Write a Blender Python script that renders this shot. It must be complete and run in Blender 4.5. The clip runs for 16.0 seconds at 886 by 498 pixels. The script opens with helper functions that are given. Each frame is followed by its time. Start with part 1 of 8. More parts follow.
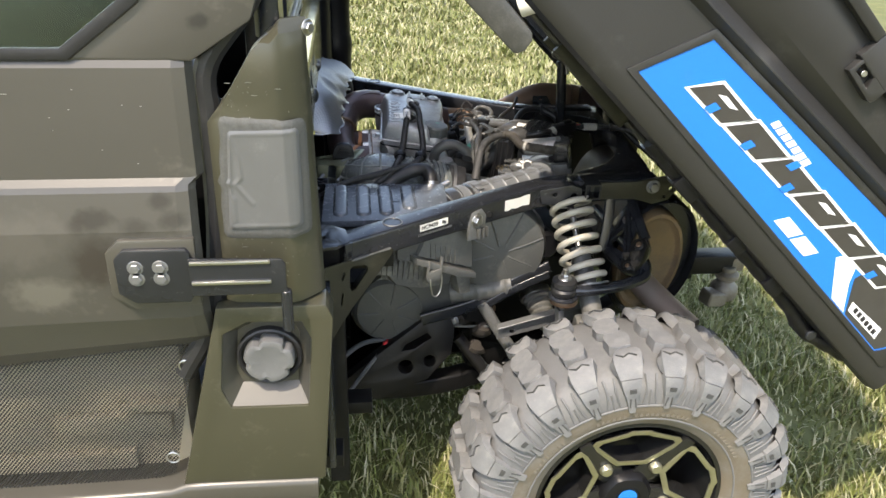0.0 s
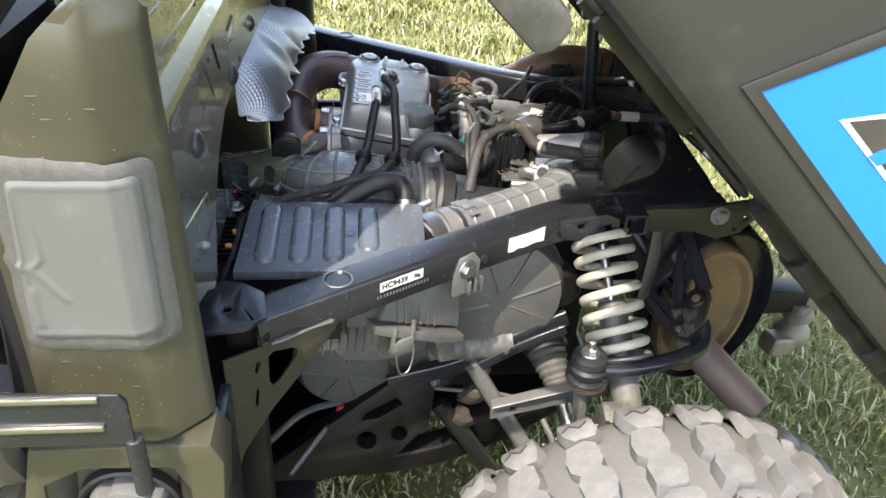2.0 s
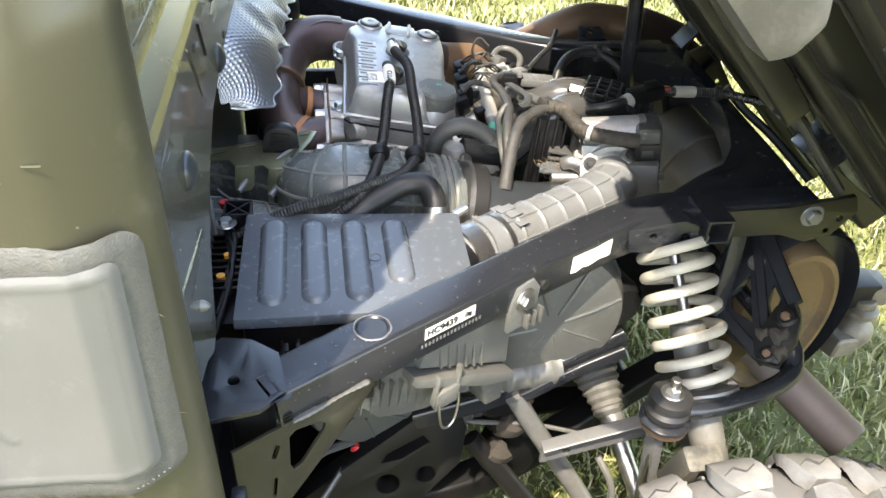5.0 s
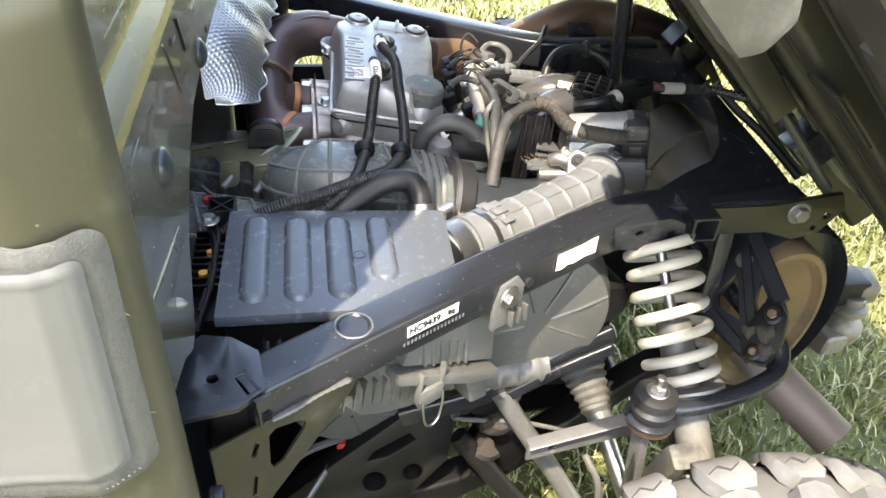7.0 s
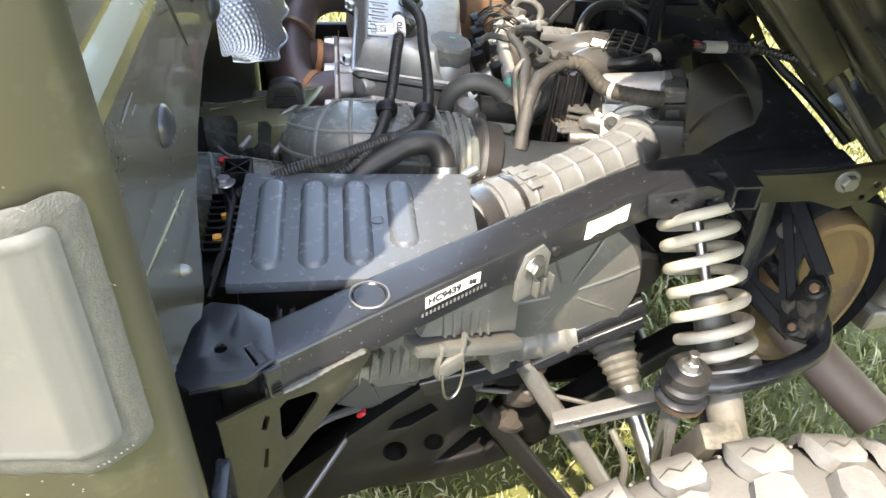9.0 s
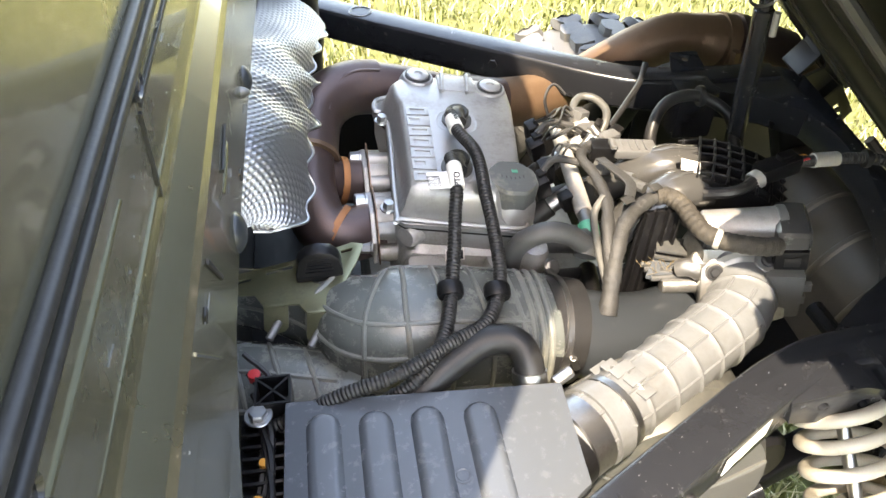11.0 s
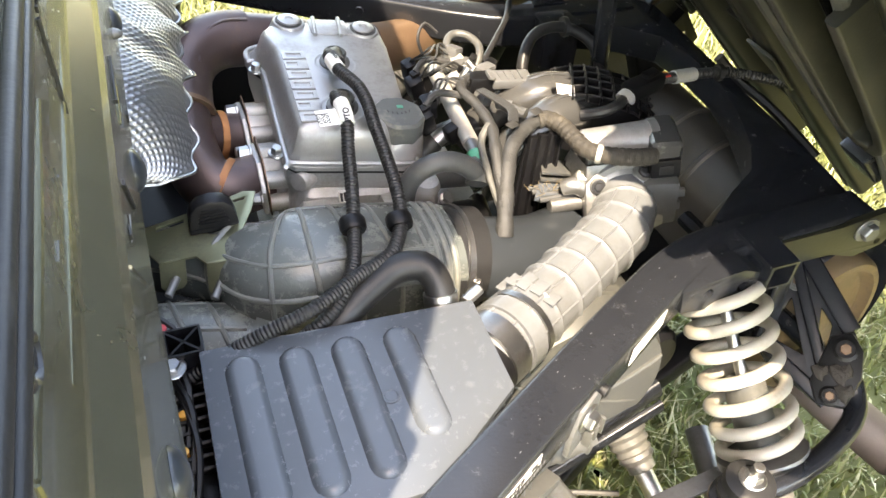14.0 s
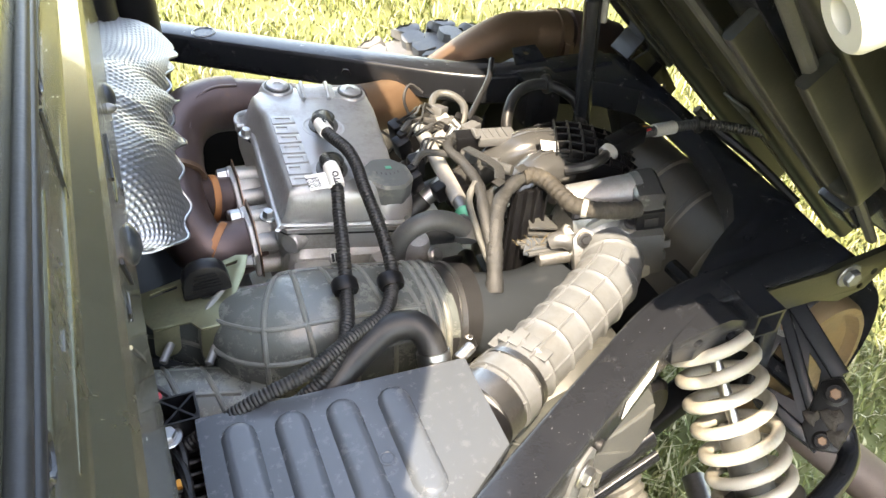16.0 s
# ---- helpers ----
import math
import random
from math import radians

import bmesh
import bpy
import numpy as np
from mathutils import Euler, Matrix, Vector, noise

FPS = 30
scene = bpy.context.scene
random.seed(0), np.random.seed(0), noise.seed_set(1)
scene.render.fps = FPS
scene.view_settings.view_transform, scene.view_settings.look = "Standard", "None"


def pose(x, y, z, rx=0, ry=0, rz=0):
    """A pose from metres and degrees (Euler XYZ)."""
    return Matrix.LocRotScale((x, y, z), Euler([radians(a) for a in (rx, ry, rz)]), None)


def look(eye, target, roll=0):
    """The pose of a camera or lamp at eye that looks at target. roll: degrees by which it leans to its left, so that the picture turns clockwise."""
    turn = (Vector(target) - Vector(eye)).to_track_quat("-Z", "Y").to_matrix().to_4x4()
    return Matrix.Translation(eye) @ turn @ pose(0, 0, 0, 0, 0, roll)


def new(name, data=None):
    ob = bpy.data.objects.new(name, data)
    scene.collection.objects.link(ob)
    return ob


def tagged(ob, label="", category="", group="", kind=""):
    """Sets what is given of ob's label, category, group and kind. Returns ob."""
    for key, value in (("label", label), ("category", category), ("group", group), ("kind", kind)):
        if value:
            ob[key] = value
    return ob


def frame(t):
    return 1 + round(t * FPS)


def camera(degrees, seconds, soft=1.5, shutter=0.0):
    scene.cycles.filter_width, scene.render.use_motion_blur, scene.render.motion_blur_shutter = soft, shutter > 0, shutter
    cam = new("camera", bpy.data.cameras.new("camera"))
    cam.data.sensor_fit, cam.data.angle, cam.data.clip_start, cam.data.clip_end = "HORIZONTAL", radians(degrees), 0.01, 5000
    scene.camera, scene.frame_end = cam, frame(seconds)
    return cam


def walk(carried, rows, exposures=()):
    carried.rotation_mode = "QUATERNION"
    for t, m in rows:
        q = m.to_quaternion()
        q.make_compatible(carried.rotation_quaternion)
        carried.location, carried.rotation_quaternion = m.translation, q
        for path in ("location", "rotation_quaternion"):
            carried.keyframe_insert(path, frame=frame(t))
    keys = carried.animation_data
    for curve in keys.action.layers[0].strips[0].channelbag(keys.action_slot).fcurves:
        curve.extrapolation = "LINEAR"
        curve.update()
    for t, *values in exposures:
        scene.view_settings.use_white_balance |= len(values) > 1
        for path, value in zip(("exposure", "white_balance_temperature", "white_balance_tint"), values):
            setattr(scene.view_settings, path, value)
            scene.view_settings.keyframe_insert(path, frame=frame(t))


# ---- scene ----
cam = camera(58.9, 16.0)
PATH = [
    (0, (-0.505, -1.711, 1.435), (-0.28, 0.054, 0.521), 1.8),
    (0.5, (-0.541, -1.639, 1.416), (-0.302, 0.102, 0.461), 2.5),
    (1, (-0.485, -1.488, 1.39), (-0.26, 0.23, 0.39), 3.1),
    (1.5, (-0.392, -1.319, 1.37), (-0.184, 0.379, 0.333), 3.5),
    (2, (-0.408, -1.195, 1.366), (-0.193, 0.481, 0.297), 3.6),
    (2.5, (-0.481, -1.072, 1.353), (-0.242, 0.59, 0.267), 3.6),
    (3, (-0.506, -1.009, 1.332), (-0.234, 0.632, 0.221), 3.5),
    (3.5, (-0.504, -0.965, 1.315), (-0.207, 0.657, 0.185), 3.6),
    (4, (-0.497, -0.958, 1.316), (-0.189, 0.651, 0.169), 3.8),
    (6.5, (-0.468, -0.95, 1.308), (-0.145, 0.634, 0.13), 4.5),
    (7, (-0.467, -0.952, 1.312), (-0.143, 0.632, 0.136), 4.5),
    (7.5, (-0.462, -0.954, 1.31), (-0.135, 0.632, 0.136), 4.5),
    (8, (-0.451, -0.947, 1.315), (-0.101, 0.633, 0.139), 4.6),
    (8.2, (-0.452, -0.942, 1.308), (-0.101, 0.633, 0.125), 4.5),
    (10.3, (-0.446, -0.78, 1.286), (-0.44, 0.696, -0.064), 0.7),
    (10.5, (-0.447, -0.735, 1.317), (-0.433, 0.762, -0.009), 0.1),
    (11, (-0.503, -0.613, 1.36), (-0.238, 0.862, 0.036), 1.5),
    (11.5, (-0.509, -0.554, 1.362), (-0.118, 0.883, 0.027), 4.7),
    (12, (-0.504, -0.534, 1.358), (-0.075, 0.901, 0.033), 6.1),
    (12.5, (-0.504, -0.528, 1.355), (-0.053, 0.904, 0.035), 5.8),
    (13, (-0.515, -0.558, 1.345), (-0.039, 0.846, 0.003), 4.4),
    (13.5, (-0.545, -0.606, 1.335), (-0.001, 0.742, -0.04), 4.4),
    (14, (-0.545, -0.638, 1.33), (0.042, 0.71, -0.026), 4.5),
    (14.5, (-0.546, -0.649, 1.331), (0.038, 0.724, -0.001), 3.2),
    (15, (-0.546, -0.643, 1.344), (0.055, 0.761, 0.053), 2.7),
    (15.5, (-0.544, -0.636, 1.348), (0.08, 0.781, 0.083), 3.1),
    (16, (-0.547, -0.638, 1.347), (0.088, 0.774, 0.081), 3.3),
]
walk(cam, [(t, look(eye, target, roll)) for t, eye, target, roll in PATH],
     exposures=[(0, 2.24, 7900, 13), (1.5, 2.60, 7800, 13), (2.5, 2.97, 8000, 12), (4, 3.22, 8150, 11), (8.2, 3.45, 8400, 12), (10.5, 3.64, 9100, 13), (12, 3.82, 9250, 14), (16, 3.68, 9150, 13)])


# ---- light ----
SUN = Vector((-0.29, -0.49, 1.0)).normalized()
sky = bpy.data.worlds.new("sky")
scene.world = sky
sky.use_nodes = True
sky_node = sky.node_tree.nodes.new("ShaderNodeTexSky")
sky_node.sky_type, sky_node.sun_disc = "NISHITA", False
sky_node.sun_elevation = math.asin(SUN.z)
sky_node.sun_rotation = math.atan2(SUN.x, SUN.y)
sky.node_tree.links.new(sky_node.outputs[0], sky.node_tree.nodes["Background"].inputs[0])
sky.node_tree.nodes["Background"].inputs[1].default_value = 0.15
sun = new("sun", bpy.data.lights.new("sun", "SUN"))
sun.data.energy, sun.data.angle, sun.data.color = 1.5, radians(0.5), (1.0, 0.98, 0.95)
sun.matrix_world = look(SUN * 20, (0, 0, 0))


# ---- materials ----
def surface(name, base, rough=0.5, metal=0.0, second=None, scale=25.0, mix=0.5, bump=0.0, bump_scale=120.0,
            dust=0.0, dust_colour=(0.34, 0.31, 0.25), dust_scale=14.0, spec=0.5, coat=0.0, up_dust=False):
    """A paint, plastic or metal: two tones in soft patches, fine grain in the relief, and dust in blotches."""
    m = bpy.data.materials.new(name)
    m.use_nodes = True
    nt, b = m.node_tree, m.node_tree.nodes["Principled BSDF"]
    N, L = nt.nodes.new, nt.links.new
    pos = N("ShaderNodeTexCoord").outputs["Object"]
    b.inputs["Metallic"].default_value, b.inputs["Specular IOR Level"].default_value = metal, spec
    b.inputs["Coat Weight"].default_value = coat

    def noise_tex(s, detail=4.0, rough_=0.6):
        n = N("ShaderNodeTexNoise")
        n.inputs["Scale"].default_value, n.inputs["Detail"].default_value, n.inputs["Roughness"].default_value = s, detail, rough_
        L(pos, n.inputs["Vector"])
        return n.outputs["Fac"]

    def ramp(fac, a, z):
        r = N("ShaderNodeMapRange")
        r.inputs["From Min"].default_value, r.inputs["From Max"].default_value = a, z
        L(fac, r.inputs["Value"])
        return r.outputs["Result"]

    def blend(fac, a, z):
        x = N("ShaderNodeMix")
        x.data_type = "RGBA"
        L(fac, x.inputs["Factor"])
        for sock, v in ((x.inputs["A"], a), (x.inputs["B"], z)):
            if isinstance(v, tuple):
                sock.default_value = (*v, 1)
            else:
                L(v, sock)
        return x.outputs["Result"]

    second = second or tuple(c * 0.75 for c in base)
    colour = blend(ramp(noise_tex(scale), 0.5 - mix / 2, 0.5 + mix / 2), base, second)
    fine = noise_tex(scale * 9, 3.0)
    if dust > 0:
        big, small = noise_tex(dust_scale), noise_tex(dust_scale * 11, 2.0)
        add = N("ShaderNodeMath")
        add.operation = "MULTIPLY_ADD"
        L(small, add.inputs[0])
        add.inputs[1].default_value = 0.35
        L(big, add.inputs[2])
        amount = ramp(add.outputs[0], 0.82 - 0.5 * dust, 1.02 - 0.25 * dust)
        scaled = N("ShaderNodeMath")
        scaled.operation = "MULTIPLY"
        L(amount, scaled.inputs[0])
        scaled.inputs[1].default_value = min(1.0, 0.35 + dust)
        colour = blend(scaled.outputs[0], colour, dust_colour)
        rr = N("ShaderNodeMapRange")
        rr.inputs["To Min"].default_value, rr.inputs["To Max"].default_value = rough, min(1, rough + 0.35)
        L(scaled.outputs[0], rr.inputs["Value"])
        L(rr.outputs["Result"], b.inputs["Roughness"])
    else:
        rr = N("ShaderNodeMapRange")
        rr.inputs["To Min"].default_value, rr.inputs["To Max"].default_value = max(0.05, rough - 0.12), min(1, rough + 0.12)
        L(fine, rr.inputs["Value"])
        L(rr.outputs["Result"], b.inputs["Roughness"])
    L(colour, b.inputs["Base Color"])
    if bump > 0:
        bp = N("ShaderNodeBump")
        bp.inputs["Strength"].default_value, bp.inputs["Distance"].default_value = bump, 0.002
        L(noise_tex(bump_scale, 3.0), bp.inputs["Height"])
        L(bp.outputs["Normal"], b.inputs["Normal"])
    return m


def stained(m, spots):
    """Dull smudges of dust and grease on a paint: (centre, size, stretch along x, colour, strength)."""
    nt, b = m.node_tree, m.node_tree.nodes["Principled BSDF"]
    N, L = nt.nodes.new, nt.links.new
    pos = nt.nodes["Texture Coordinate"].outputs["Object"]
    rag = N("ShaderNodeTexNoise")
    rag.inputs["Scale"].default_value, rag.inputs["Detail"].default_value = 45, 4
    L(pos, rag.inputs["Vector"])
    for centre, size, stretch, tone, strength in spots:
        old = b.inputs["Base Color"].links[0].from_socket
        d = N("ShaderNodeVectorMath"); d.operation = "SUBTRACT"; L(pos, d.inputs[0]); d.inputs[1].default_value = centre
        k = N("ShaderNodeVectorMath"); k.operation = "MULTIPLY"; L(d.outputs[0], k.inputs[0]); k.inputs[1].default_value = (1 / (size * stretch), 1 / size, 1 / size)
        ln = N("ShaderNodeVectorMath"); ln.operation = "LENGTH"; L(k.outputs[0], ln.inputs[0])
        ad = N("ShaderNodeMath"); ad.operation = "MULTIPLY_ADD"; L(rag.outputs["Fac"], ad.inputs[0]); ad.inputs[1].default_value = 1.3; L(ln.outputs["Value"], ad.inputs[2])
        r = N("ShaderNodeMapRange"); L(ad.outputs[0], r.inputs["Value"])
        r.inputs["From Min"].default_value, r.inputs["From Max"].default_value = 1.15, 1.75
        r.inputs["To Min"].default_value, r.inputs["To Max"].default_value = strength, 0.0
        x = N("ShaderNodeMix"); x.data_type = "RGBA"; L(r.outputs["Result"], x.inputs["Factor"]); L(old, x.inputs["A"]); x.inputs["B"].default_value = (*tone, 1)
        L(x.outputs["Result"], b.inputs["Base Color"])
    return m


PAINT = surface("olive_grey_paint", (0.066, 0.062, 0.051), 0.33, 0.15, (0.052, 0.049, 0.04), 5, 0.7, 0.05, 300, 0.08, (0.2, 0.18, 0.14), 5)
DOOR_PAINT = stained(surface("olive_grey_door_paint", (0.066, 0.062, 0.053), 0.33, 0.15, (0.054, 0.051, 0.043), 5, 0.7, 0.05, 300, 0.12, (0.17, 0.155, 0.125), 7),
                     [((-0.881, -0.655, 0.884), 0.045, 0.9, (0.03, 0.024, 0.02), 0.75), ((-0.872, -0.655, 0.948), 0.020, 1.6, (0.028, 0.025, 0.021), 0.8), ((-0.895, -0.655, 0.94), 0.016, 1.0, (0.03, 0.026, 0.022), 0.7), ((-0.778, -0.655, 0.975), 0.016, 1.1, (0.028, 0.025, 0.022), 0.8),
                      ((-0.815, -0.655, 0.938), 0.014, 1.8, (0.03, 0.027, 0.023), 0.7), ((-0.759, -0.655, 0.946), 0.017, 1.5, (0.03, 0.027, 0.023), 0.8), ((-0.96, -0.65, 0.83), 0.03, 2.0, (0.15, 0.14, 0.115), 0.5), ((-1.0, -0.65, 0.92), 0.05, 2.2, (0.11, 0.10, 0.085), 0.35), ((-0.701, -0.63, 1.22), 0.012, 1.4, (0.025, 0.024, 0.022), 0.8)])
CAB_WALL = surface("olive_cab_wall", (0.205, 0.198, 0.138), 0.27, 0.8, (0.185, 0.18, 0.125), 4, 0.9, 0.0, 260, 0.03, (0.13, 0.125, 0.10), 9, coat=0.3)
BED_PAINT = surface("bed_plastic", (0.022, 0.0213, 0.0202), 0.42, 0.0, (0.018, 0.0174, 0.0165), 9, 0.6, 0.12, 500, 0.06, (0.075, 0.072, 0.065), 8)
FRAME_BLACK = surface("black_frame_enamel", (0.012, 0.0132, 0.016), 0.22, 0.0, (0.017, 0.0185, 0.0215), 20, 0.6, 0.08, 350, 0.05, (0.06, 0.061, 0.062), 60)
FRAME_DULL = surface("black_frame_dirty", (0.006, 0.006, 0.0065), 0.42, 0.0, (0.009, 0.0088, 0.0085), 25, 0.6, 0.15, 300, 0.08, (0.035, 0.032, 0.027), 18, spec=0.22)
PLASTIC = surface("black_plastic", (0.005, 0.005, 0.0055), 0.36, 0.0, (0.008, 0.008, 0.009), 30, 0.6, 0.12, 500, 0.08, (0.045, 0.044, 0.041), 22, spec=0.22)
LID_PLASTIC = surface("airbox_lid_plastic", (0.070, 0.081, 0.094), 0.26, 0.0, (0.078, 0.089, 0.102), 14, 0.6, 0.06, 700, 0.10, (0.13, 0.138, 0.14), 90)
DUCT_GREY = surface("dusty_duct_rubber", (0.080, 0.090, 0.086), 0.24, 0.0, (0.105, 0.115, 0.108), 9, 0.8, 0.12, 300, 0.24, (0.26, 0.262, 0.225), 55)
DUCT_WELT = surface("pale_duct_rib", (0.15, 0.158, 0.148), 0.35, 0.0, (0.11, 0.118, 0.11), 25, 0.7, 0.1, 300, 0.3, (0.25, 0.245, 0.2), 40)
COVER_PLASTIC = surface("dusty_clutch_cover", (0.050, 0.051, 0.048), 0.45, 0.0, (0.065, 0.066, 0.061), 15, 0.6, 0.1, 300, 0.2, (0.14, 0.135, 0.115), 13)
HOUSING_GREY = surface("dusty_housing", (0.062, 0.063, 0.059), 0.45, 0.0, (0.08, 0.08, 0.075), 18, 0.6, 0.1, 300, 0.35, (0.14, 0.135, 0.118), 16)
BOOT = surface("pale_intake_boot", (0.148, 0.157, 0.164), 0.30, 0.0, (0.112, 0.119, 0.123), 20, 0.8, 0.10, 200, 0.34, (0.094, 0.094, 0.088), 18)
ALU = surface("cast_aluminium", (0.50, 0.495, 0.48), 0.45, 0.55, (0.40, 0.395, 0.38), 35, 0.7, 0.3, 420, 0.3, (0.30, 0.275, 0.23), 22)
COVER_ALU = surface("valve_cover_aluminium", (0.40, 0.403, 0.40), 0.38, 0.6, (0.335, 0.337, 0.335), 16, 0.8, 0.22, 520, 0.22, (0.23, 0.22, 0.195), 18)
STEEL = surface("zinc_steel", (0.46, 0.46, 0.455), 0.34, 1.0, (0.36, 0.355, 0.345), 60, 0.7, 0.1, 400, 0.2, (0.2, 0.18, 0.15), 30)
YELLOW_ZINC = surface("yellow_zinc_plate", (0.235, 0.218, 0.13), 0.34, 0.8, (0.185, 0.20, 0.125), 30, 0.8, 0.05, 300, 0.2, (0.14, 0.13, 0.10), 25)
EXHAUST = surface("heat_tinted_exhaust", (0.10, 0.066, 0.058), 0.38, 0.6, (0.072, 0.053, 0.054), 10, 0.8, 0.12, 300, 0.25, (0.13, 0.08, 0.052), 13)
EXHAUST_RUST = surface("rusty_exhaust", (0.19, 0.115, 0.068), 0.42, 0.5, (0.135, 0.088, 0.06), 14, 0.8, 0.2, 250, 0.3, (0.23, 0.155, 0.095), 12)
RUST_BAND = surface("rust_orange_band", (0.42, 0.17, 0.05), 0.55, 0.3, (0.25, 0.1, 0.05), 25, 0.8, 0.1, 300)
MUFFLER = surface("muffler_end_rust", (0.24, 0.155, 0.075), 0.5, 0.35, (0.15, 0.11, 0.07), 18, 0.8, 0.25, 200, 0.35, (0.12, 0.10, 0.08), 14)
TAILPIPE = surface("tailpipe_grey_brown", (0.23, 0.185, 0.155), 0.6, 0.2, (0.19, 0.15, 0.125), 20, 0.7, 0.15, 300)
SPRING = surface("spring_ivory_paint", (0.36, 0.345, 0.30), 0.4, 0.0, (0.29, 0.27, 0.225), 22, 0.7, 0.06, 300, 0.22, (0.22, 0.18, 0.12), 25)
ARM_GREY = surface("silver_arm_paint", (0.19, 0.194, 0.192), 0.38, 0.5, (0.15, 0.152, 0.15), 20, 0.7, 0.1, 300, 0.28, (0.12, 0.11, 0.09), 18)
RUBBER = surface("dusty_tyre_rubber", (0.098, 0.099, 0.098), 0.55, 0.0, (0.118, 0.118, 0.116), 14, 0.7, 0.3, 220, 0.35, (0.16, 0.158, 0.148), 10, spec=0.4)
RUBBER_LUG = surface("worn_tread_rubber", (0.105, 0.106, 0.105), 0.6, 0.0, (0.135, 0.136, 0.134), 30, 0.7, 0.45, 260, 0.45, (0.185, 0.183, 0.172), 40, spec=0.4)
HOSE = surface("black_hose_rubber", (0.013, 0.013, 0.0138), 0.42, 0.0, (0.02, 0.02, 0.02), 40, 0.6, 0.1, 300, 0.10, (0.05, 0.048, 0.043), 25, spec=0.35)
# Dark tone that stands for the shade inside the tread's cuts.
TREAD_CUT_SHADE = surface("tread_cut_shade", (0.035, 0.035, 0.034), 0.7, 0.0, (0.05, 0.05, 0.048), 60, 0.6)
# Black lever plastic, greyed to stand for the reflection on its face.
LEVER_GREY = surface("sheen_grey_lever_plastic", (0.046, 0.045, 0.041), 0.38, 0.0, (0.036, 0.0355, 0.033), 25, 0.7, 0.15, 300, 0.3, (0.09, 0.086, 0.075), 30)
HOSE_GREY = surface("grey_hose_rubber", (0.042, 0.044, 0.044), 0.5, 0.0, (0.056, 0.057, 0.056), 40, 0.6, 0.15, 350, 0.25, (0.11, 0.105, 0.09), 30)
WRAP = surface("harness_wrap", (0.030, 0.030, 0.029), 0.55, 0.0, (0.020, 0.0198, 0.019), 70, 0.7, 0.5, 500, 0.25, (0.046, 0.045, 0.041), 40)
GLOSS_RIM = surface("rim_black_gloss", (0.012, 0.012, 0.012), 0.15, 0.2, (0.02, 0.02, 0.02), 30, 0.5)
RIM_MACHINED = surface("rim_machined_face", (0.5, 0.48, 0.36), 0.3, 0.9, (0.42, 0.4, 0.3), 30, 0.6, 0, 100, 0.2, (0.3, 0.26, 0.18), 25)
PAD_INNER = surface("grey_vinyl_pad", (0.098, 0.099, 0.096), 0.36, 0.0, (0.084, 0.085, 0.083), 22, 0.7, 0.10, 90, 0.12, (0.15, 0.15, 0.14), 30)
PAD_TAPE = surface("fibrous_grey_tape", (0.085, 0.085, 0.078), 0.55, 0.0, (0.045, 0.045, 0.040), 220, 0.7, 0.4, 600)
LABEL_WHITE = surface("label_white", (0.75, 0.74, 0.7), 0.5, 0.0, (0.68, 0.66, 0.6), 60, 0.7)
# Black for print, and for shade drawn in grooves, slots and bores.
INK_SHADE = surface("ink_and_shade_black", (0.012, 0.012, 0.013), 0.5)
STAMP = surface("stamped_grey", (0.12, 0.12, 0.12), 0.5)
DECAL_BLUE = surface("decal_blue", (0.0, 0.15, 0.56), 0.32, 0.0, (0.0, 0.155, 0.54), 5, 0.8, 0, 100, 0.02, (0.05, 0.2, 0.5), 30)
DECAL_DARK = surface("decal_charcoal", (0.045, 0.042, 0.038), 0.35)
DECAL_WHITE = surface("decal_white", (0.8, 0.8, 0.78), 0.35)
RED = surface("red_cap_plastic", (0.55, 0.03, 0.035), 0.4)
ORANGE = surface("orange_seal", (0.7, 0.3, 0.04), 0.5)
GREEN = surface("green_paint_mark", (0.05, 0.3, 0.2), 0.5)
STRAP_WHITE = surface("white_sleeve", (0.36, 0.35, 0.325), 0.5, 0.0, (0.24, 0.23, 0.205), 60, 0.7)
HOUSING_DARK = surface("dark_housing_plastic", (0.045, 0.046, 0.044), 0.5, 0.0, (0.06, 0.06, 0.056), 18, 0.6, 0.1, 300, 0.35, (0.2, 0.19, 0.155), 16)
BRAID = surface("brown_braided_sleeve", (0.05, 0.043, 0.034), 0.7, 0.0, (0.014, 0.013, 0.011), 420, 0.9, 0.6, 700, 0.2, (0.12, 0.105, 0.08), 30)
RUNNER = surface("glossy_grey_runner", (0.060, 0.060, 0.059), 0.20, 0.1, (0.045, 0.045, 0.044), 24, 0.6, 0.05, 200, 0.15, (0.10, 0.097, 0.088), 45)
MUD = surface("dried_mud", (0.032, 0.026, 0.02), 0.9, 0.0, (0.022, 0.018, 0.014), 60, 0.7, 0.8, 200)
BEAD_BROWN = surface("muddy_tyre_bead", (0.125, 0.103, 0.072), 0.75, 0.0, (0.10, 0.085, 0.062), 18, 0.8, 0.3, 220, 0.4, (0.15, 0.14, 0.12), 16, spec=0.3)
TOW_STEEL = surface("worn_tow_steel", (0.22, 0.20, 0.17), 0.5, 0.5, (0.15, 0.132, 0.108), 30, 0.7, 0.25, 200, 0.4, (0.15, 0.125, 0.09), 20)
# Bed underside: real dust, plus a tone standing for light bounced off the ground.
BED_UNDER = surface("dusty_bounce_lit_underside", (0.024, 0.0245, 0.019), 0.36, 0.0, (0.016, 0.0165, 0.013), 12, 0.7, 0.1, 200, 0.22, (0.065, 0.062, 0.047), 14)
OLIVE_PAINT = surface("olive_pillar_paint", (0.055, 0.0525, 0.034), 0.30, 0.15, (0.046, 0.044, 0.029), 6, 0.7, 0.05, 300, 0.10, (0.15, 0.14, 0.105), 9)
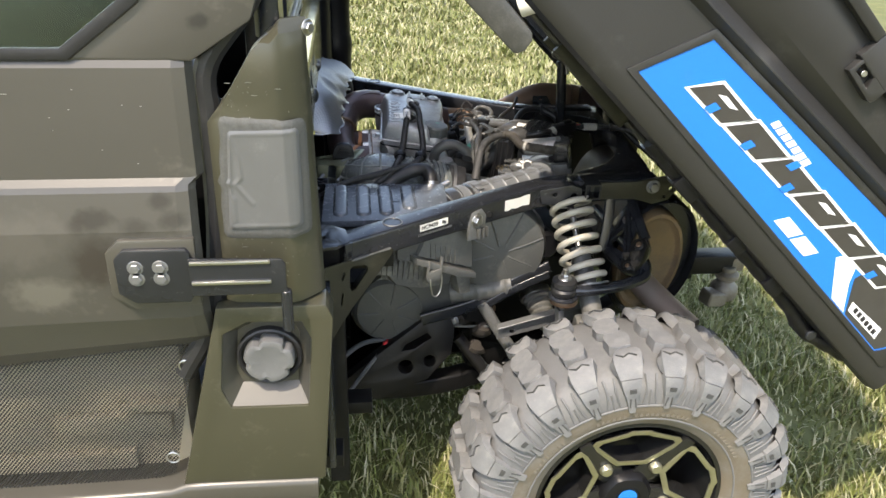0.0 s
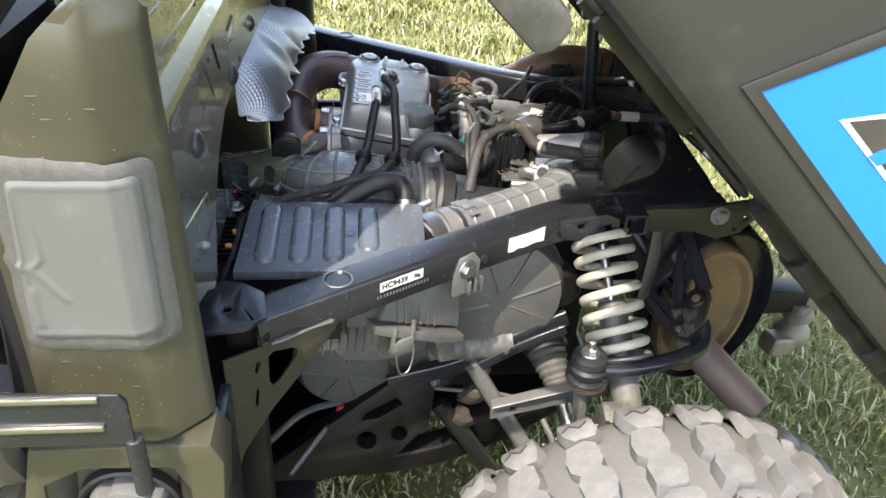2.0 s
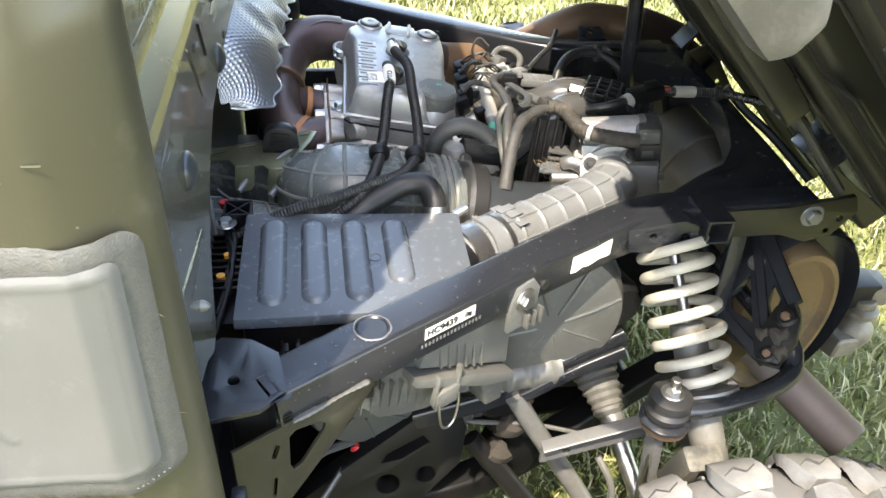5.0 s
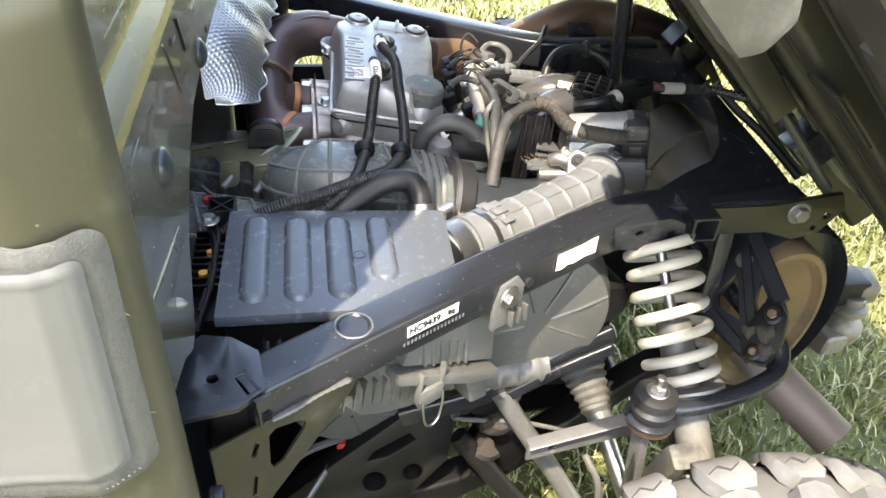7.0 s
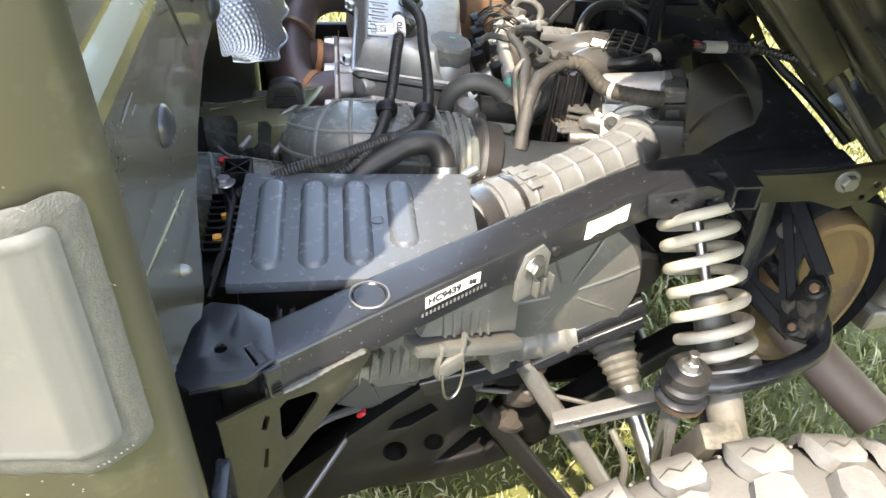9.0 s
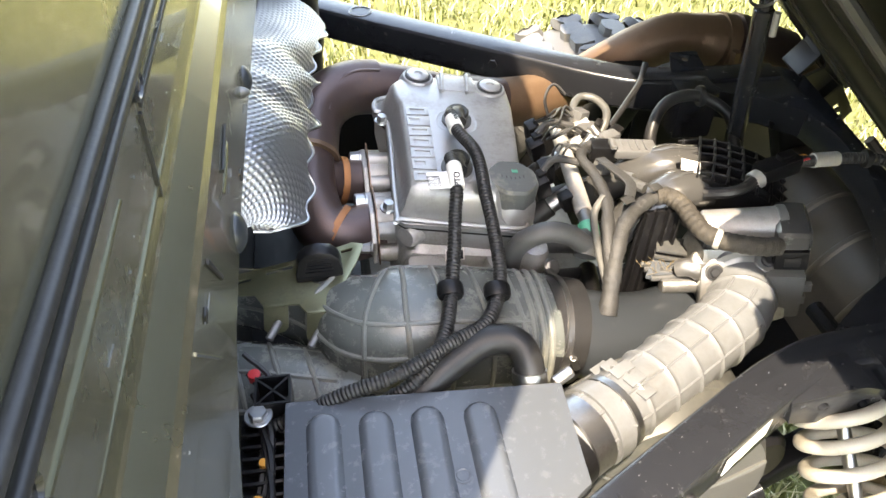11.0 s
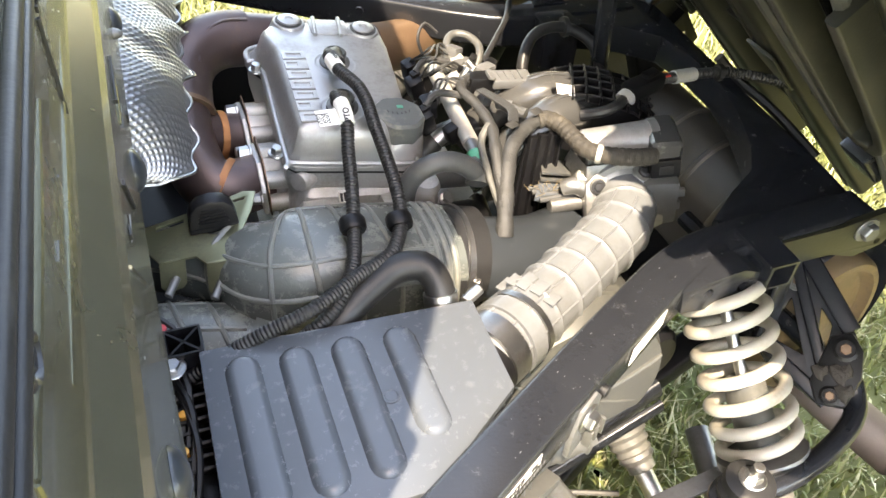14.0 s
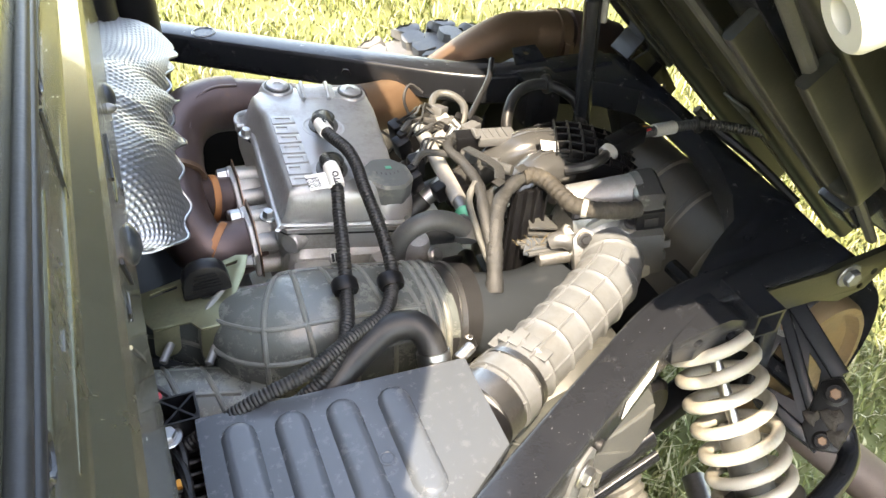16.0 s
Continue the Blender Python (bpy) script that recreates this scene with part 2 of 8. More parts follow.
MUFFLER_BODY = surface("muffler_body_steel", (0.105, 0.093, 0.08), 0.45, 0.5, (0.078, 0.068, 0.058), 10, 0.8, 0.1, 200, 0.3, (0.13, 0.112, 0.085), 14)
THROTTLE_ALU = surface("bright_throttle_casting", (0.27, 0.268, 0.26), 0.36, 0.75, (0.20, 0.198, 0.19), 30, 0.7, 0.3, 400, 0.25, (0.13, 0.122, 0.105), 25)
# Olive paint darkened: the shade on gusset and hinge plates is in the colour.
OLIVE_SHADED = surface("shaded_olive_paint", (0.026, 0.0255, 0.0165), 0.36, 0.1, (0.02, 0.0195, 0.013), 14, 0.7, 0.1, 300, 0.12, (0.075, 0.07, 0.05), 22, spec=0.4)
SMOOTH_GREY = surface("smooth_grey_duct", (0.026, 0.031, 0.036), 0.28, 0.0, (0.022, 0.026, 0.030), 8, 0.7, 0.05, 300, 0.14, (0.06, 0.063, 0.062), 12)
STRAW = surface("dry_straw", (0.20, 0.15, 0.075), 0.8, 0.0, (0.12, 0.09, 0.045), 60, 0.7)
SEAT_BASE = surface("tan_seat_base", (0.42, 0.38, 0.29), 0.7, 0.0, (0.34, 0.305, 0.225), 10, 0.7, 0.1, 100)
GREY_KNOB = surface("grey_cap_plastic", (0.11, 0.111, 0.11), 0.40, 0.0, (0.09, 0.091, 0.09), 30, 0.6, 0.2, 500, 0.2, (0.17, 0.165, 0.15), 20)
OIL_CAP = surface("oil_cap_plastic", (0.075, 0.082, 0.082), 0.5, 0.0, (0.065, 0.07, 0.068), 40, 0.6, 0.1, 300, 0.3)


def glass_material():
    m = bpy.data.materials.new("tinted_window_glass")
    m.use_nodes = True
    b = m.node_tree.nodes["Principled BSDF"]
    b.inputs["Base Color"].default_value = (0.55, 0.72, 0.66, 1)
    b.inputs["Roughness"].default_value, b.inputs["Transmission Weight"].default_value, b.inputs["IOR"].default_value = 0.03, 1.0, 1.45
    return m


def quilt_foil():
    """Dull aluminium heat-shield foil; its dimples are in the mesh."""
    m = surface("dimpled_foil", (0.36, 0.365, 0.37), 0.36, 0.9, (0.30, 0.305, 0.31), 20, 0.7)
    return m


def perforated():
    """Dark mesh sheet with rows of small open holes."""
    m = surface("perforated_guard", (0.014, 0.0135, 0.0125), 0.6, 0.0, (0.018, 0.0175, 0.016), 20, 0.6)
    nt = m.node_tree
    N, L = nt.nodes.new, nt.links.new
    sep = N("ShaderNodeSeparateXYZ")
    L(nt.nodes["Texture Coordinate"].outputs["Object"], sep.inputs[0])

    def wave(sock, pitch, shift=None):
        a = N("ShaderNodeMath"); a.operation = "MULTIPLY"; L(sock, a.inputs[0]); a.inputs[1].default_value = 2 * math.pi / pitch
        s = N("ShaderNodeMath"); s.operation = "SINE"; L(a.outputs[0], s.inputs[0])
        return s.outputs[0]
    a, b = wave(sep.outputs["X"], 0.0066), wave(sep.outputs["Z"], 0.0076)
    mul = N("ShaderNodeMath"); mul.operation = "MULTIPLY"; L(a, mul.inputs[0]); L(b, mul.inputs[1])
    gt = N("ShaderNodeMath"); gt.operation = "GREATER_THAN"; L(mul.outputs[0], gt.inputs[0]); gt.inputs[1].default_value = -0.12
    inv = N("ShaderNodeMath"); inv.operation = "SUBTRACT"; inv.inputs[0].default_value = 1.0; L(gt.outputs[0], inv.inputs[1])
    L(inv.outputs[0], nt.nodes["Principled BSDF"].inputs["Alpha"])
    return m


def grass_ground():
    m = surface("grass_soil", (0.085, 0.097, 0.033), 0.85, 0.0, (0.12, 0.122, 0.05), 3.0, 0.5, 0.9, 60, 0.3, (0.2, 0.185, 0.08), 5, spec=0.2)
    return m


def grass_blade():
    m = bpy.data.materials.new("grass_blade")
    m.use_nodes = True
    nt, b = m.node_tree, m.node_tree.nodes["Principled BSDF"]
    N, L = nt.nodes.new, nt.links.new
    rnd = N("ShaderNodeNewGeometry").outputs["Random Per Island"]
    r = N("ShaderNodeValToRGB")
    r.color_ramp.elements[0].color, r.color_ramp.elements[1].color = (0.088, 0.110, 0.024, 1), (0.44, 0.41, 0.27, 1)
    mid = r.color_ramp.elements.new(0.48); mid.color = (0.155, 0.170, 0.048, 1)
    mid = r.color_ramp.elements.new(0.74); mid.color = (0.26, 0.25, 0.115, 1)
    L(rnd, r.inputs[0])
    L(r.outputs[0], b.inputs["Base Color"])
    b.inputs["Roughness"].default_value, b.inputs["Specular IOR Level"].default_value = 0.55, 0.35
    b.inputs["Subsurface Weight"].default_value = 0.0
    return m


GLASS, FOIL, GUARD, SOIL, BLADE = glass_material(), quilt_foil(), perforated(), grass_ground(), grass_blade()


# ---- mesh helpers ----
def finish(bm, sharp=35):
    bmesh.ops.remove_doubles(bm, verts=bm.verts, dist=1e-5)
    bmesh.ops.recalc_face_normals(bm, faces=bm.faces)
    for f in bm.faces:
        f.smooth = True
    for e in bm.edges:
        e.smooth = len(e.link_faces) == 2 and e.calc_face_angle(0) < radians(sharp)
    return bm


def part(name, bm, material, parent, label="", sharp=35):
    """Links a bmesh as one mesh object under a thing or a part."""
    me = bpy.data.meshes.new(name)
    finish(bm, sharp).to_mesh(me)
    bm.free()
    me.materials.append(material)
    ob = new(name, me)
    ob.parent = parent
    return tagged(ob, label=label)


def bevel(bm, width, segments=2, least=30):
    es = [e for e in bm.edges if len(e.link_faces) == 2 and e.calc_face_angle(0) > radians(least)]
    bmesh.ops.bevel(bm, geom=es, offset=width, segments=segments, profile=0.6, affect="EDGES", clamp_overlap=True)
    return bm


def box(centre, size, turn=(0, 0, 0), edge=0.0, bm=None, taper=1.0, seg=2):
    """A box, its top narrowed by taper, turned by degrees, with rounded edges."""
    one = bmesh.new()
    bmesh.ops.create_cube(one, size=1.0)
    for v in one.verts:
        k = taper if v.co.z > 0 else 1.0
        v.co = Vector((v.co.x * size[0] * k, v.co.y * size[1] * k, v.co.z * size[2]))
    if edge:
        bevel(one, edge, seg)
    one.transform(pose(*centre, *turn))
    return join(bm, one)


def join(bm, one):
    if bm is None:
        return one
    me = bpy.data.meshes.new("piece")
    one.to_mesh(me)
    one.free()
    bm.from_mesh(me)
    bpy.data.meshes.remove(me)
    return bm


def basis(axis):
    a = Vector(axis).normalized()
    side = a.cross(Vector((0, 0, 1)))
    if side.length < 1e-3:
        side = Vector((1, 0, 0))
    side.normalize()
    return a, side, side.cross(a).normalized()


def lathe(origin, axis, profile, n=24, bm=None, lobes=None, caps=True):
    """Turns (radius, distance along the axis) pairs round an axis. lobes: a function of angle that scales the radius."""
    one = bmesh.new()
    a, s, t = basis(axis)
    o = Vector(origin)
    rings = []
    for r, d in profile:
        if r < 1e-6:
            rings.append([one.verts.new(o + a * d)])
            continue
        ring = []
        for k in range(n):
            ang = 2 * math.pi * k / n
            rr = r * (lobes(ang) if lobes else 1)
            ring.append(one.verts.new(o + a * d + (s * math.cos(ang) + t * math.sin(ang)) * rr))
        rings.append(ring)
    for p, q in zip(rings, rings[1:]):
        for k in range(n):
            fs = [p[k % len(p)], p[(k + 1) % len(p)], q[(k + 1) % len(q)], q[k % len(q)]]
            uniq = list(dict.fromkeys(fs))
            if len(uniq) > 2:
                one.faces.new(uniq)
    for ring, flip in ((rings[0], True), (rings[-1], False)):
        if len(ring) > 2 and caps:
            one.faces.new(ring[::-1] if flip else ring)
    return join(bm, one)


def rod(a, b, r, n=12, bm=None, r2=None):
    a, b = Vector(a), Vector(b)
    d = (b - a).length
    r2 = r if r2 is None else r2
    c = min(r, r2) * 0.12
    return lathe(a, b - a, [(r - c, 0), (r, c), (r2, d - c), (r2 - c, d)], n, bm)


def smooth_path(pts, step=0.01):
    """A Catmull-Rom curve through the points, in even steps."""
    p = [Vector(v) for v in pts]
    p = [p[0] * 2 - p[1], *p, p[-1] * 2 - p[-2]]
    out = []
    for i in range(1, len(p) - 2):
        for k in range(12):
            t = k / 12
            out.append(0.5 * (2 * p[i] + (p[i + 1] - p[i - 1]) * t + (2 * p[i - 1] - 5 * p[i] + 4 * p[i + 1] - p[i + 2]) * t * t
                              + (3 * p[i] - p[i - 1] - 3 * p[i + 1] + p[i + 2]) * t ** 3))
    out.append(p[-2])
    even, last = [out[0]], 0.0
    for a, b in zip(out, out[1:]):
        d = (b - a).length
        while d > 1e-9 and last + d >= step:
            k = (step - last) / d
            a = a.lerp(b, k)
            even.append(a)
            d, last = (b - a).length, 0.0
        last += d
    if (even[-1] - out[-1]).length > step * 0.3:
        even.append(out[-1])
    return even


def sweep(pts, radius, step=0.01, n=14, bm=None, caps=True, flat=1.0, section=None, up=None):
    """A tube along a smooth curve. radius: a number, or a function of the distance and the fraction travelled. flat squashes
    it; section: a list of (side, up) pairs in place of the circle."""
    path = smooth_path(pts, step)
    one = bmesh.new()
    d0 = (path[1] - path[0]).normalized()
    _, s, t = basis(d0)
    if up is not None:
        t = Vector(up); s = d0.cross(t).normalized(); t = s.cross(d0).normalized()
    total = sum((b - a).length for a, b in zip(path, path[1:]))
    rings, went = [], 0.0
    for i, q in enumerate(path):
        d = (path[min(i + 1, len(path) - 1)] - path[max(i - 1, 0)]).normalized()
        s = (s - d * s.dot(d)).normalized()
        t = s.cross(d).normalized()
        if i:
            went += (q - path[i - 1]).length
        r = radius(went, went / total) if callable(radius) else radius
        if section:
            rings.append([one.verts.new(q + (s * a + t * b) * r) for a, b in section])
        else:
            rings.append([one.verts.new(q + (s * math.cos(2 * math.pi * k / n) + t * math.sin(2 * math.pi * k / n) * flat) * r) for k in range(n)])
    m = len(rings[0])
    for p, q in zip(rings, rings[1:]):
        for k in range(m):
            one.faces.new((p[k], p[(k + 1) % m], q[(k + 1) % m], q[k]))
    if caps:
        one.faces.new(rings[0][::-1])
        one.faces.new(rings[-1])
    return join(bm, one)


def rounded(w, h, r, k=3):
    """A rounded rectangle as a section."""
    out = []
    for cx, cy, a0 in ((1, 1, 0), (-1, 1, 90), (-1, -1, 180), (1, -1, 270)):
        for i in range(k + 1):
            a = radians(a0 + 90 * i / k)
            out.append((cx * (w / 2 - r) + r * math.cos(a), cy * (h / 2 - r) + r * math.sin(a)))
    return out


def slab(outline, holes, to_world, depth, edge=0.0, bm=None):
    """A plate from a flat outline with holes, thick by depth. to_world(a, b, d) places a point of it."""
    one = bmesh.new()
    loops = []
    for loop in (outline, *holes):
        vs = [one.verts.new((a, b, 0)) for a, b in loop]
        loops.append([one.edges.new((vs[i], vs[(i + 1) % len(vs)])) for i in range(len(vs))])
    bmesh.ops.triangle_fill(one, edges=[e for l in loops for e in l], use_dissolve=False, use_beauty=True)
    got = bmesh.ops.extrude_face_region(one, geom=list(one.faces))
    for v in got["geom"]:
        if isinstance(v, bmesh.types.BMVert):
            v.co.z += depth
    if edge:
        bmesh.ops.recalc_face_normals(one, faces=one.faces)
        bmesh.ops.dissolve_limit(one, angle_limit=0.01, verts=one.verts, edges=one.edges)
        bevel(one, edge, 2)
    for v in one.verts:
        v.co = Vector(to_world(*v.co))
    return join(bm, one)


def loft(rows, bm=None, close=False):
    """A skin over rows of points, all rows alike in number."""
    one = bmesh.new()
    vs = [[one.verts.new(p) for p in row] for row in rows]
    for p, q in zip(vs, vs[1:]):
        for k in range(len(p) - (0 if close else 1)):
            one.faces.new((p[k], p[(k + 1) % len(p)], q[(k + 1) % len(q)], q[k]))
    return join(bm, one)


def thicken(bm, depth):
    bmesh.ops.recalc_face_normals(bm, faces=bm.faces)
    bmesh.ops.solidify(bm, geom=list(bm.faces), thickness=depth)
    return bm


def circle(cx, cy, r, n=16):
    return [(cx + r * math.cos(2 * math.pi * k / n), cy + r * math.sin(2 * math.pi * k / n)) for k in range(n)]


def capsule(cx, cy, half, r, n=6):
    out = [(cx + r * math.cos(radians(180 * k / n)), cy + half + r * math.sin(radians(180 * k / n))) for k in range(n + 1)]
    return out + [(cx + r * math.cos(radians(180 + 180 * k / n)), cy - half + r * math.sin(radians(180 + 180 * k / n))) for k in range(n + 1)]


def bolt(name, at, axis, r, h, parent, material=None, washer=True, label=""):
    """A hexagon head on a washer."""
    bm = lathe(at, axis, [(r * 0.95, 0), (r, h * 0.15), (r, h * 0.8), (r * 0.86, h)], 6)
    if washer:
        lathe(at, axis, [(r * 1.45, 0), (r * 1.5, h * 0.1), (r * 1.4, h * 0.22)], 20, bm)
    return part(name, bm, material or STEEL, parent, label, sharp=25)


def writing(name, text, size, m, material, parent, depth=0.0003):
    """Raised lettering with the built-in font, turned into a mesh."""
    cu = bpy.data.curves.new(name, "FONT")
    cu.body, cu.size, cu.extrude, cu.align_x, cu.align_y = text, size, depth, "LEFT", "CENTER"
    cu.offset = size * 0.022
    tmp = bpy.data.objects.new(name, cu)
    scene.collection.objects.link(tmp)
    me = bpy.data.meshes.new_from_object(tmp.evaluated_get(bpy.context.evaluated_depsgraph_get()))
    bpy.data.objects.remove(tmp)
    bpy.data.curves.remove(cu)
    me.transform(m)
    me.materials.clear()
    me.materials.append(material)
    ob = new(name, me)
    ob.parent = parent
    return tagged(ob, label="printed text " + text)


YC = 0.095     # the vehicle's middle


vehicle = tagged(new("utility_vehicle"), "olive-grey utility vehicle on grass with its cargo bed tipped up", "utility vehicle")


def group_part(name, label=""):
    ob = new(name)
    ob.parent = vehicle
    return tagged(ob, label=label)


# ---- ground ----
ground_bm = bmesh.new()
rings = [(0.0, 1)] + [(r, 48) for r in (1.5, 3, 5, 8, 14, 30, 80, 250, 900)]
loft([[(YC + r * math.cos(2 * math.pi * k / 48), r * math.sin(2 * math.pi * k / 48), 0.0) for k in range(48)] for r in (0.01, 1.5, 3, 5, 8, 14, 30, 80, 250, 900)], ground_bm, True)
me = bpy.data.meshes.new("ground")
finish(ground_bm).to_mesh(me); ground_bm.free()
me.materials.append(SOIL)
tagged(new("ground", me), "sunlit mown lawn with dry patches", "ground", kind="structure")


def grass(name, xr, yr, count, height, seed, label):
    """Loose blades of mown grass, each one bent strip, in one mesh."""
    rng = np.random.default_rng(seed)
    x, y = rng.uniform(*xr, count), rng.uniform(*yr, count)
    clump = 0.75 + 0.45 * np.sin(x * 7.1 + 1.3 * np.sin(y * 5.3)) * np.sin(y * 6.3 + 1.7)
    h = height * rng.uniform(0.5, 1.25, count) * clump
    ang, lean = rng.uniform(0, 2 * np.pi, count), rng.uniform(0.25, 1.3, count) * h
    w = rng.uniform(0.0016, 0.0034, count) * (1.0 + 0.25 * np.abs(y))
    dx, dy = np.cos(ang), np.sin(ang)
    base = np.stack([x, y, np.zeros(count)], 1)
    side = np.stack([-dy * w, dx * w, 0 * w], 1)
    mid = base + np.stack([dx * lean * 0.3, dy * lean * 0.3, h * 0.62], 1)
    tip = base + np.stack([dx * lean, dy * lean, h], 1)
    v = np.stack([base - side, base + side, mid + side * 0.8, mid - side * 0.8, tip], 1).reshape(-1, 3)
    n = count
    me = bpy.data.meshes.new(name)
    me.vertices.add(5 * n); me.vertices.foreach_set("co", v.ravel().astype(np.float32))
    i = np.arange(n)[:, None] * 5
    loops = np.concatenate([i + [0, 1, 2, 3], i + [3, 2, 4]], 1).ravel()
    me.loops.add(len(loops)); me.loops.foreach_set("vertex_index", loops.astype(np.int32))
    starts = (np.arange(n)[:, None] * 7 + [0, 4]).ravel()
    me.polygons.add(2 * n); me.polygons.foreach_set("loop_start", starts.astype(np.int32))
    me.update(calc_edges=True)
    me.materials.append(BLADE)
    return tagged(new(name, me), label, "grass", kind="stuff")


grass("near_grass", (-0.9, 1.9), (-0.8, 1.3), 42000, 0.055, 3, "short green and dry grass blades round the wheels")
grass("far_grass", (-1.8, 4.2), (1.3, 7.5), 90000, 0.06, 4, "sunlit mown grass beyond the vehicle")


# ---- cab ----
def side_plate(y):
    return lambda a, b, d: (a, y + d, b)


def make_cab():
    door = group_part("cab_door", "olive-grey painted cab door with dusty hand marks")
    prof = [(1.178, 0.03), (1.172, 0.006), (1.16, 0.0), (1.08, -0.004), (1.005, -0.006), (0.995, -0.013), (0.987, -0.017),
            (0.93, -0.026), (0.86, -0.027), (0.78, -0.018), (0.73, 0.004)]
    rows = []
    for x in (-1.75, -1.5, -1.25, -1.07, -0.95, -0.85, -0.79, -0.755, -0.738, -0.73):
        low = 0.70 + (x + 0.745) * 0.105
        edge = 0.02 if x == -0.73 else (0.004 if x == -0.738 else 0.0)
        row = [(x + (0.012 if z > 1.0 else 0.0) * (x > -0.8), -0.632 + dy + edge, z if z > 0.8 else low + (z - 0.70) * (0.8 - low) / 0.1) for z, dy in prof]
        row += [(x, -0.600 + edge, low), (x, -0.57, low - 0.004)]
        rows.append(row)
    part("door_skin", loft(rows), DOOR_PAINT, door, sharp=7)
    rng_ = random.Random(5)
    for k in range(13):     # small pale nicks and scratches
        x, z, l = rng_.uniform(-1.08, -0.76), rng_.uniform(0.98, 1.15), rng_.choice((0.002, 0.002, 0.003, 0.012))
        part("paint_nick", box((x, -0.6385 - 0.006 * (1.16 - z) / 0.16, z), (l, 0.0008, 0.0009)), STEEL, door)
    # the frame above the belt line leans back beside the window
    frame_out = [(-1.75, 1.168), (-0.716, 1.168), (-0.634, 1.222), (-0.624, 1.25), (-0.61, 1.40), (-0.61, 1.92), (-1.75, 1.92)]
    window_hole = [(-1.68, 1.178), (-0.878, 1.178), (-0.785, 1.248), (-0.70, 1.36), (-0.68, 1.5), (-0.68, 1.86), (-1.68, 1.86)]
    part("door_frame", slab(frame_out, [window_hole], side_plate(-0.628), 0.03, 0.004), DOOR_PAINT, door)
    rub = [(-1.69, 1.170), (-0.873, 1.170), (-0.776, 1.243), (-0.69, 1.355), (-0.67, 1.5), (-0.67, 1.87), (-1.69, 1.87)]
    inner = [(-1.66, 1.186), (-0.882, 1.186), (-0.792, 1.254), (-0.71, 1.365), (-0.695, 1.5), (-0.695, 1.84), (-1.66, 1.84)]
    part("window_seal", slab(rub, [inner], side_plate(-0.634), 0.012, 0.003), HOSE, door, "black rubber window seal")
    pane = part("window_pane", slab([(-1.67, 1.182), (-0.880, 1.182), (-0.788, 1.251), (-0.705, 1.362), (-0.69, 1.5), (-0.69, 1.85), (-1.67, 1.85)], [], side_plate(-0.626), 0.005), GLASS, door, "tinted window glass")
    pane.visible_shadow = False
    # rubber gap behind the door
    part("door_seal", sweep([(-0.79, -0.60, 0.64), (-0.735, -0.60, 0.75), (-0.712, -0.60, 0.9), (-0.705, -0.60, 1.08), (-0.70, -0.60, 1.16), (-0.63, -0.60, 1.26), (-0.60, -0.6, 1.4)],
                            0.017, 0.02, 10), HOSE, door, "black rubber door seal")

    hinge = group_part("door_hinge", "black steel strap hinge with bright worn edges")
    part("hinge_plate", slab([(-0.849, 0.893), (-0.835, 0.908), (-0.748, 0.908), (-0.742, 0.9), (-0.742, 0.832), (-0.748, 0.82), (-0.825, 0.82), (-0.849, 0.838)],
                             [], side_plate(-0.674), 0.012, 0.002), FRAME_BLACK, hinge)
    part("hinge_pad", slab([(-0.862, 0.9), (-0.842, 0.92), (-0.735, 0.92), (-0.735, 0.81), (-0.83, 0.806), (-0.862, 0.83)], [], side_plate(-0.666), 0.012, 0.003), PAINT, hinge)
    arm = slab([(-0.745, 0.894), (-0.612, 0.89), (-0.606, 0.882), (-0.606, 0.832), (-0.745, 0.832)], [], side_plate(-0.678), 0.005, 0.0015)
    part("hinge_arm", arm, FRAME_BLACK, hinge)
    for z in (0.888, 0.855):
        part("hinge_rib", box((-0.685, -0.6795, z), (0.115, 0.006, 0.006), edge=0.002), STEEL, hinge, "worn bright pressed rib")
    part("hinge_pin", rod((-0.608, -0.672, 0.765), (-0.608, -0.672, 0.835), 0.0085), FRAME_BLACK, hinge)
    for x in (-0.820, -0.785):
        for z in (0.880, 0.862):
            bolt("hinge_bolt", (x, -0.674, z), (0, -1, 0), 0.0078, 0.0055, hinge, ARM_GREY)

    pillar = group_part("rear_pillar_cover", "olive-grey moulded cab pillar cover, dusty and scratched")
    plan = [(-0.712, -0.585), (-0.706, -0.618), (-0.69, -0.628), (-0.60, -0.634), (-0.588, -0.629), (-0.560, -0.603), (-0.553, -0.592), (-0.553, -0.586), (-0.562, -0.577), (-0.585, -0.572)]
    rows = []
    for z, cut, pull in ((0.79, 0.0, 0.0), (0.84, 0, 0), (0.92, 0.0, 0.0), (1.0, 0.0, 0.0), (1.08, 0.006, 0), (1.115, 0.034, 0.0), (1.15, 0.056, 0.0), (1.180, 0.074, 0.001), (1.192, 0.086, 0.004), (1.201, 0.095, 0.016), (1.206, 0.10, 0.035)):
        back = -0.012 * (z - 0.79) / 0.43
        row = []
        for x, y in plan:
            x2 = max(x, -0.712 + cut) if x < -0.6 else x + back
            row.append((x2, min(y + pull, -0.575), z + (0.012 if z > 1.19 and x > -0.6 else 0.0)))
        rows.append(row)
    skin = loft(rows)
    skin.verts.ensure_lookup_table()
    skin.faces.new(list(skin.verts)[-len(plan):])
    part("pillar_skin", skin, OLIVE_PAINT, pillar)
    rng_ = random.Random(11)
    for k in range(130):     # pale specks and nicks
        x, z, l = rng_.uniform(-0.69, -0.59), rng_.uniform(0.80, 1.14), rng_.choice((0.0008, 0.001, 0.0012, 0.0016, 0.008))
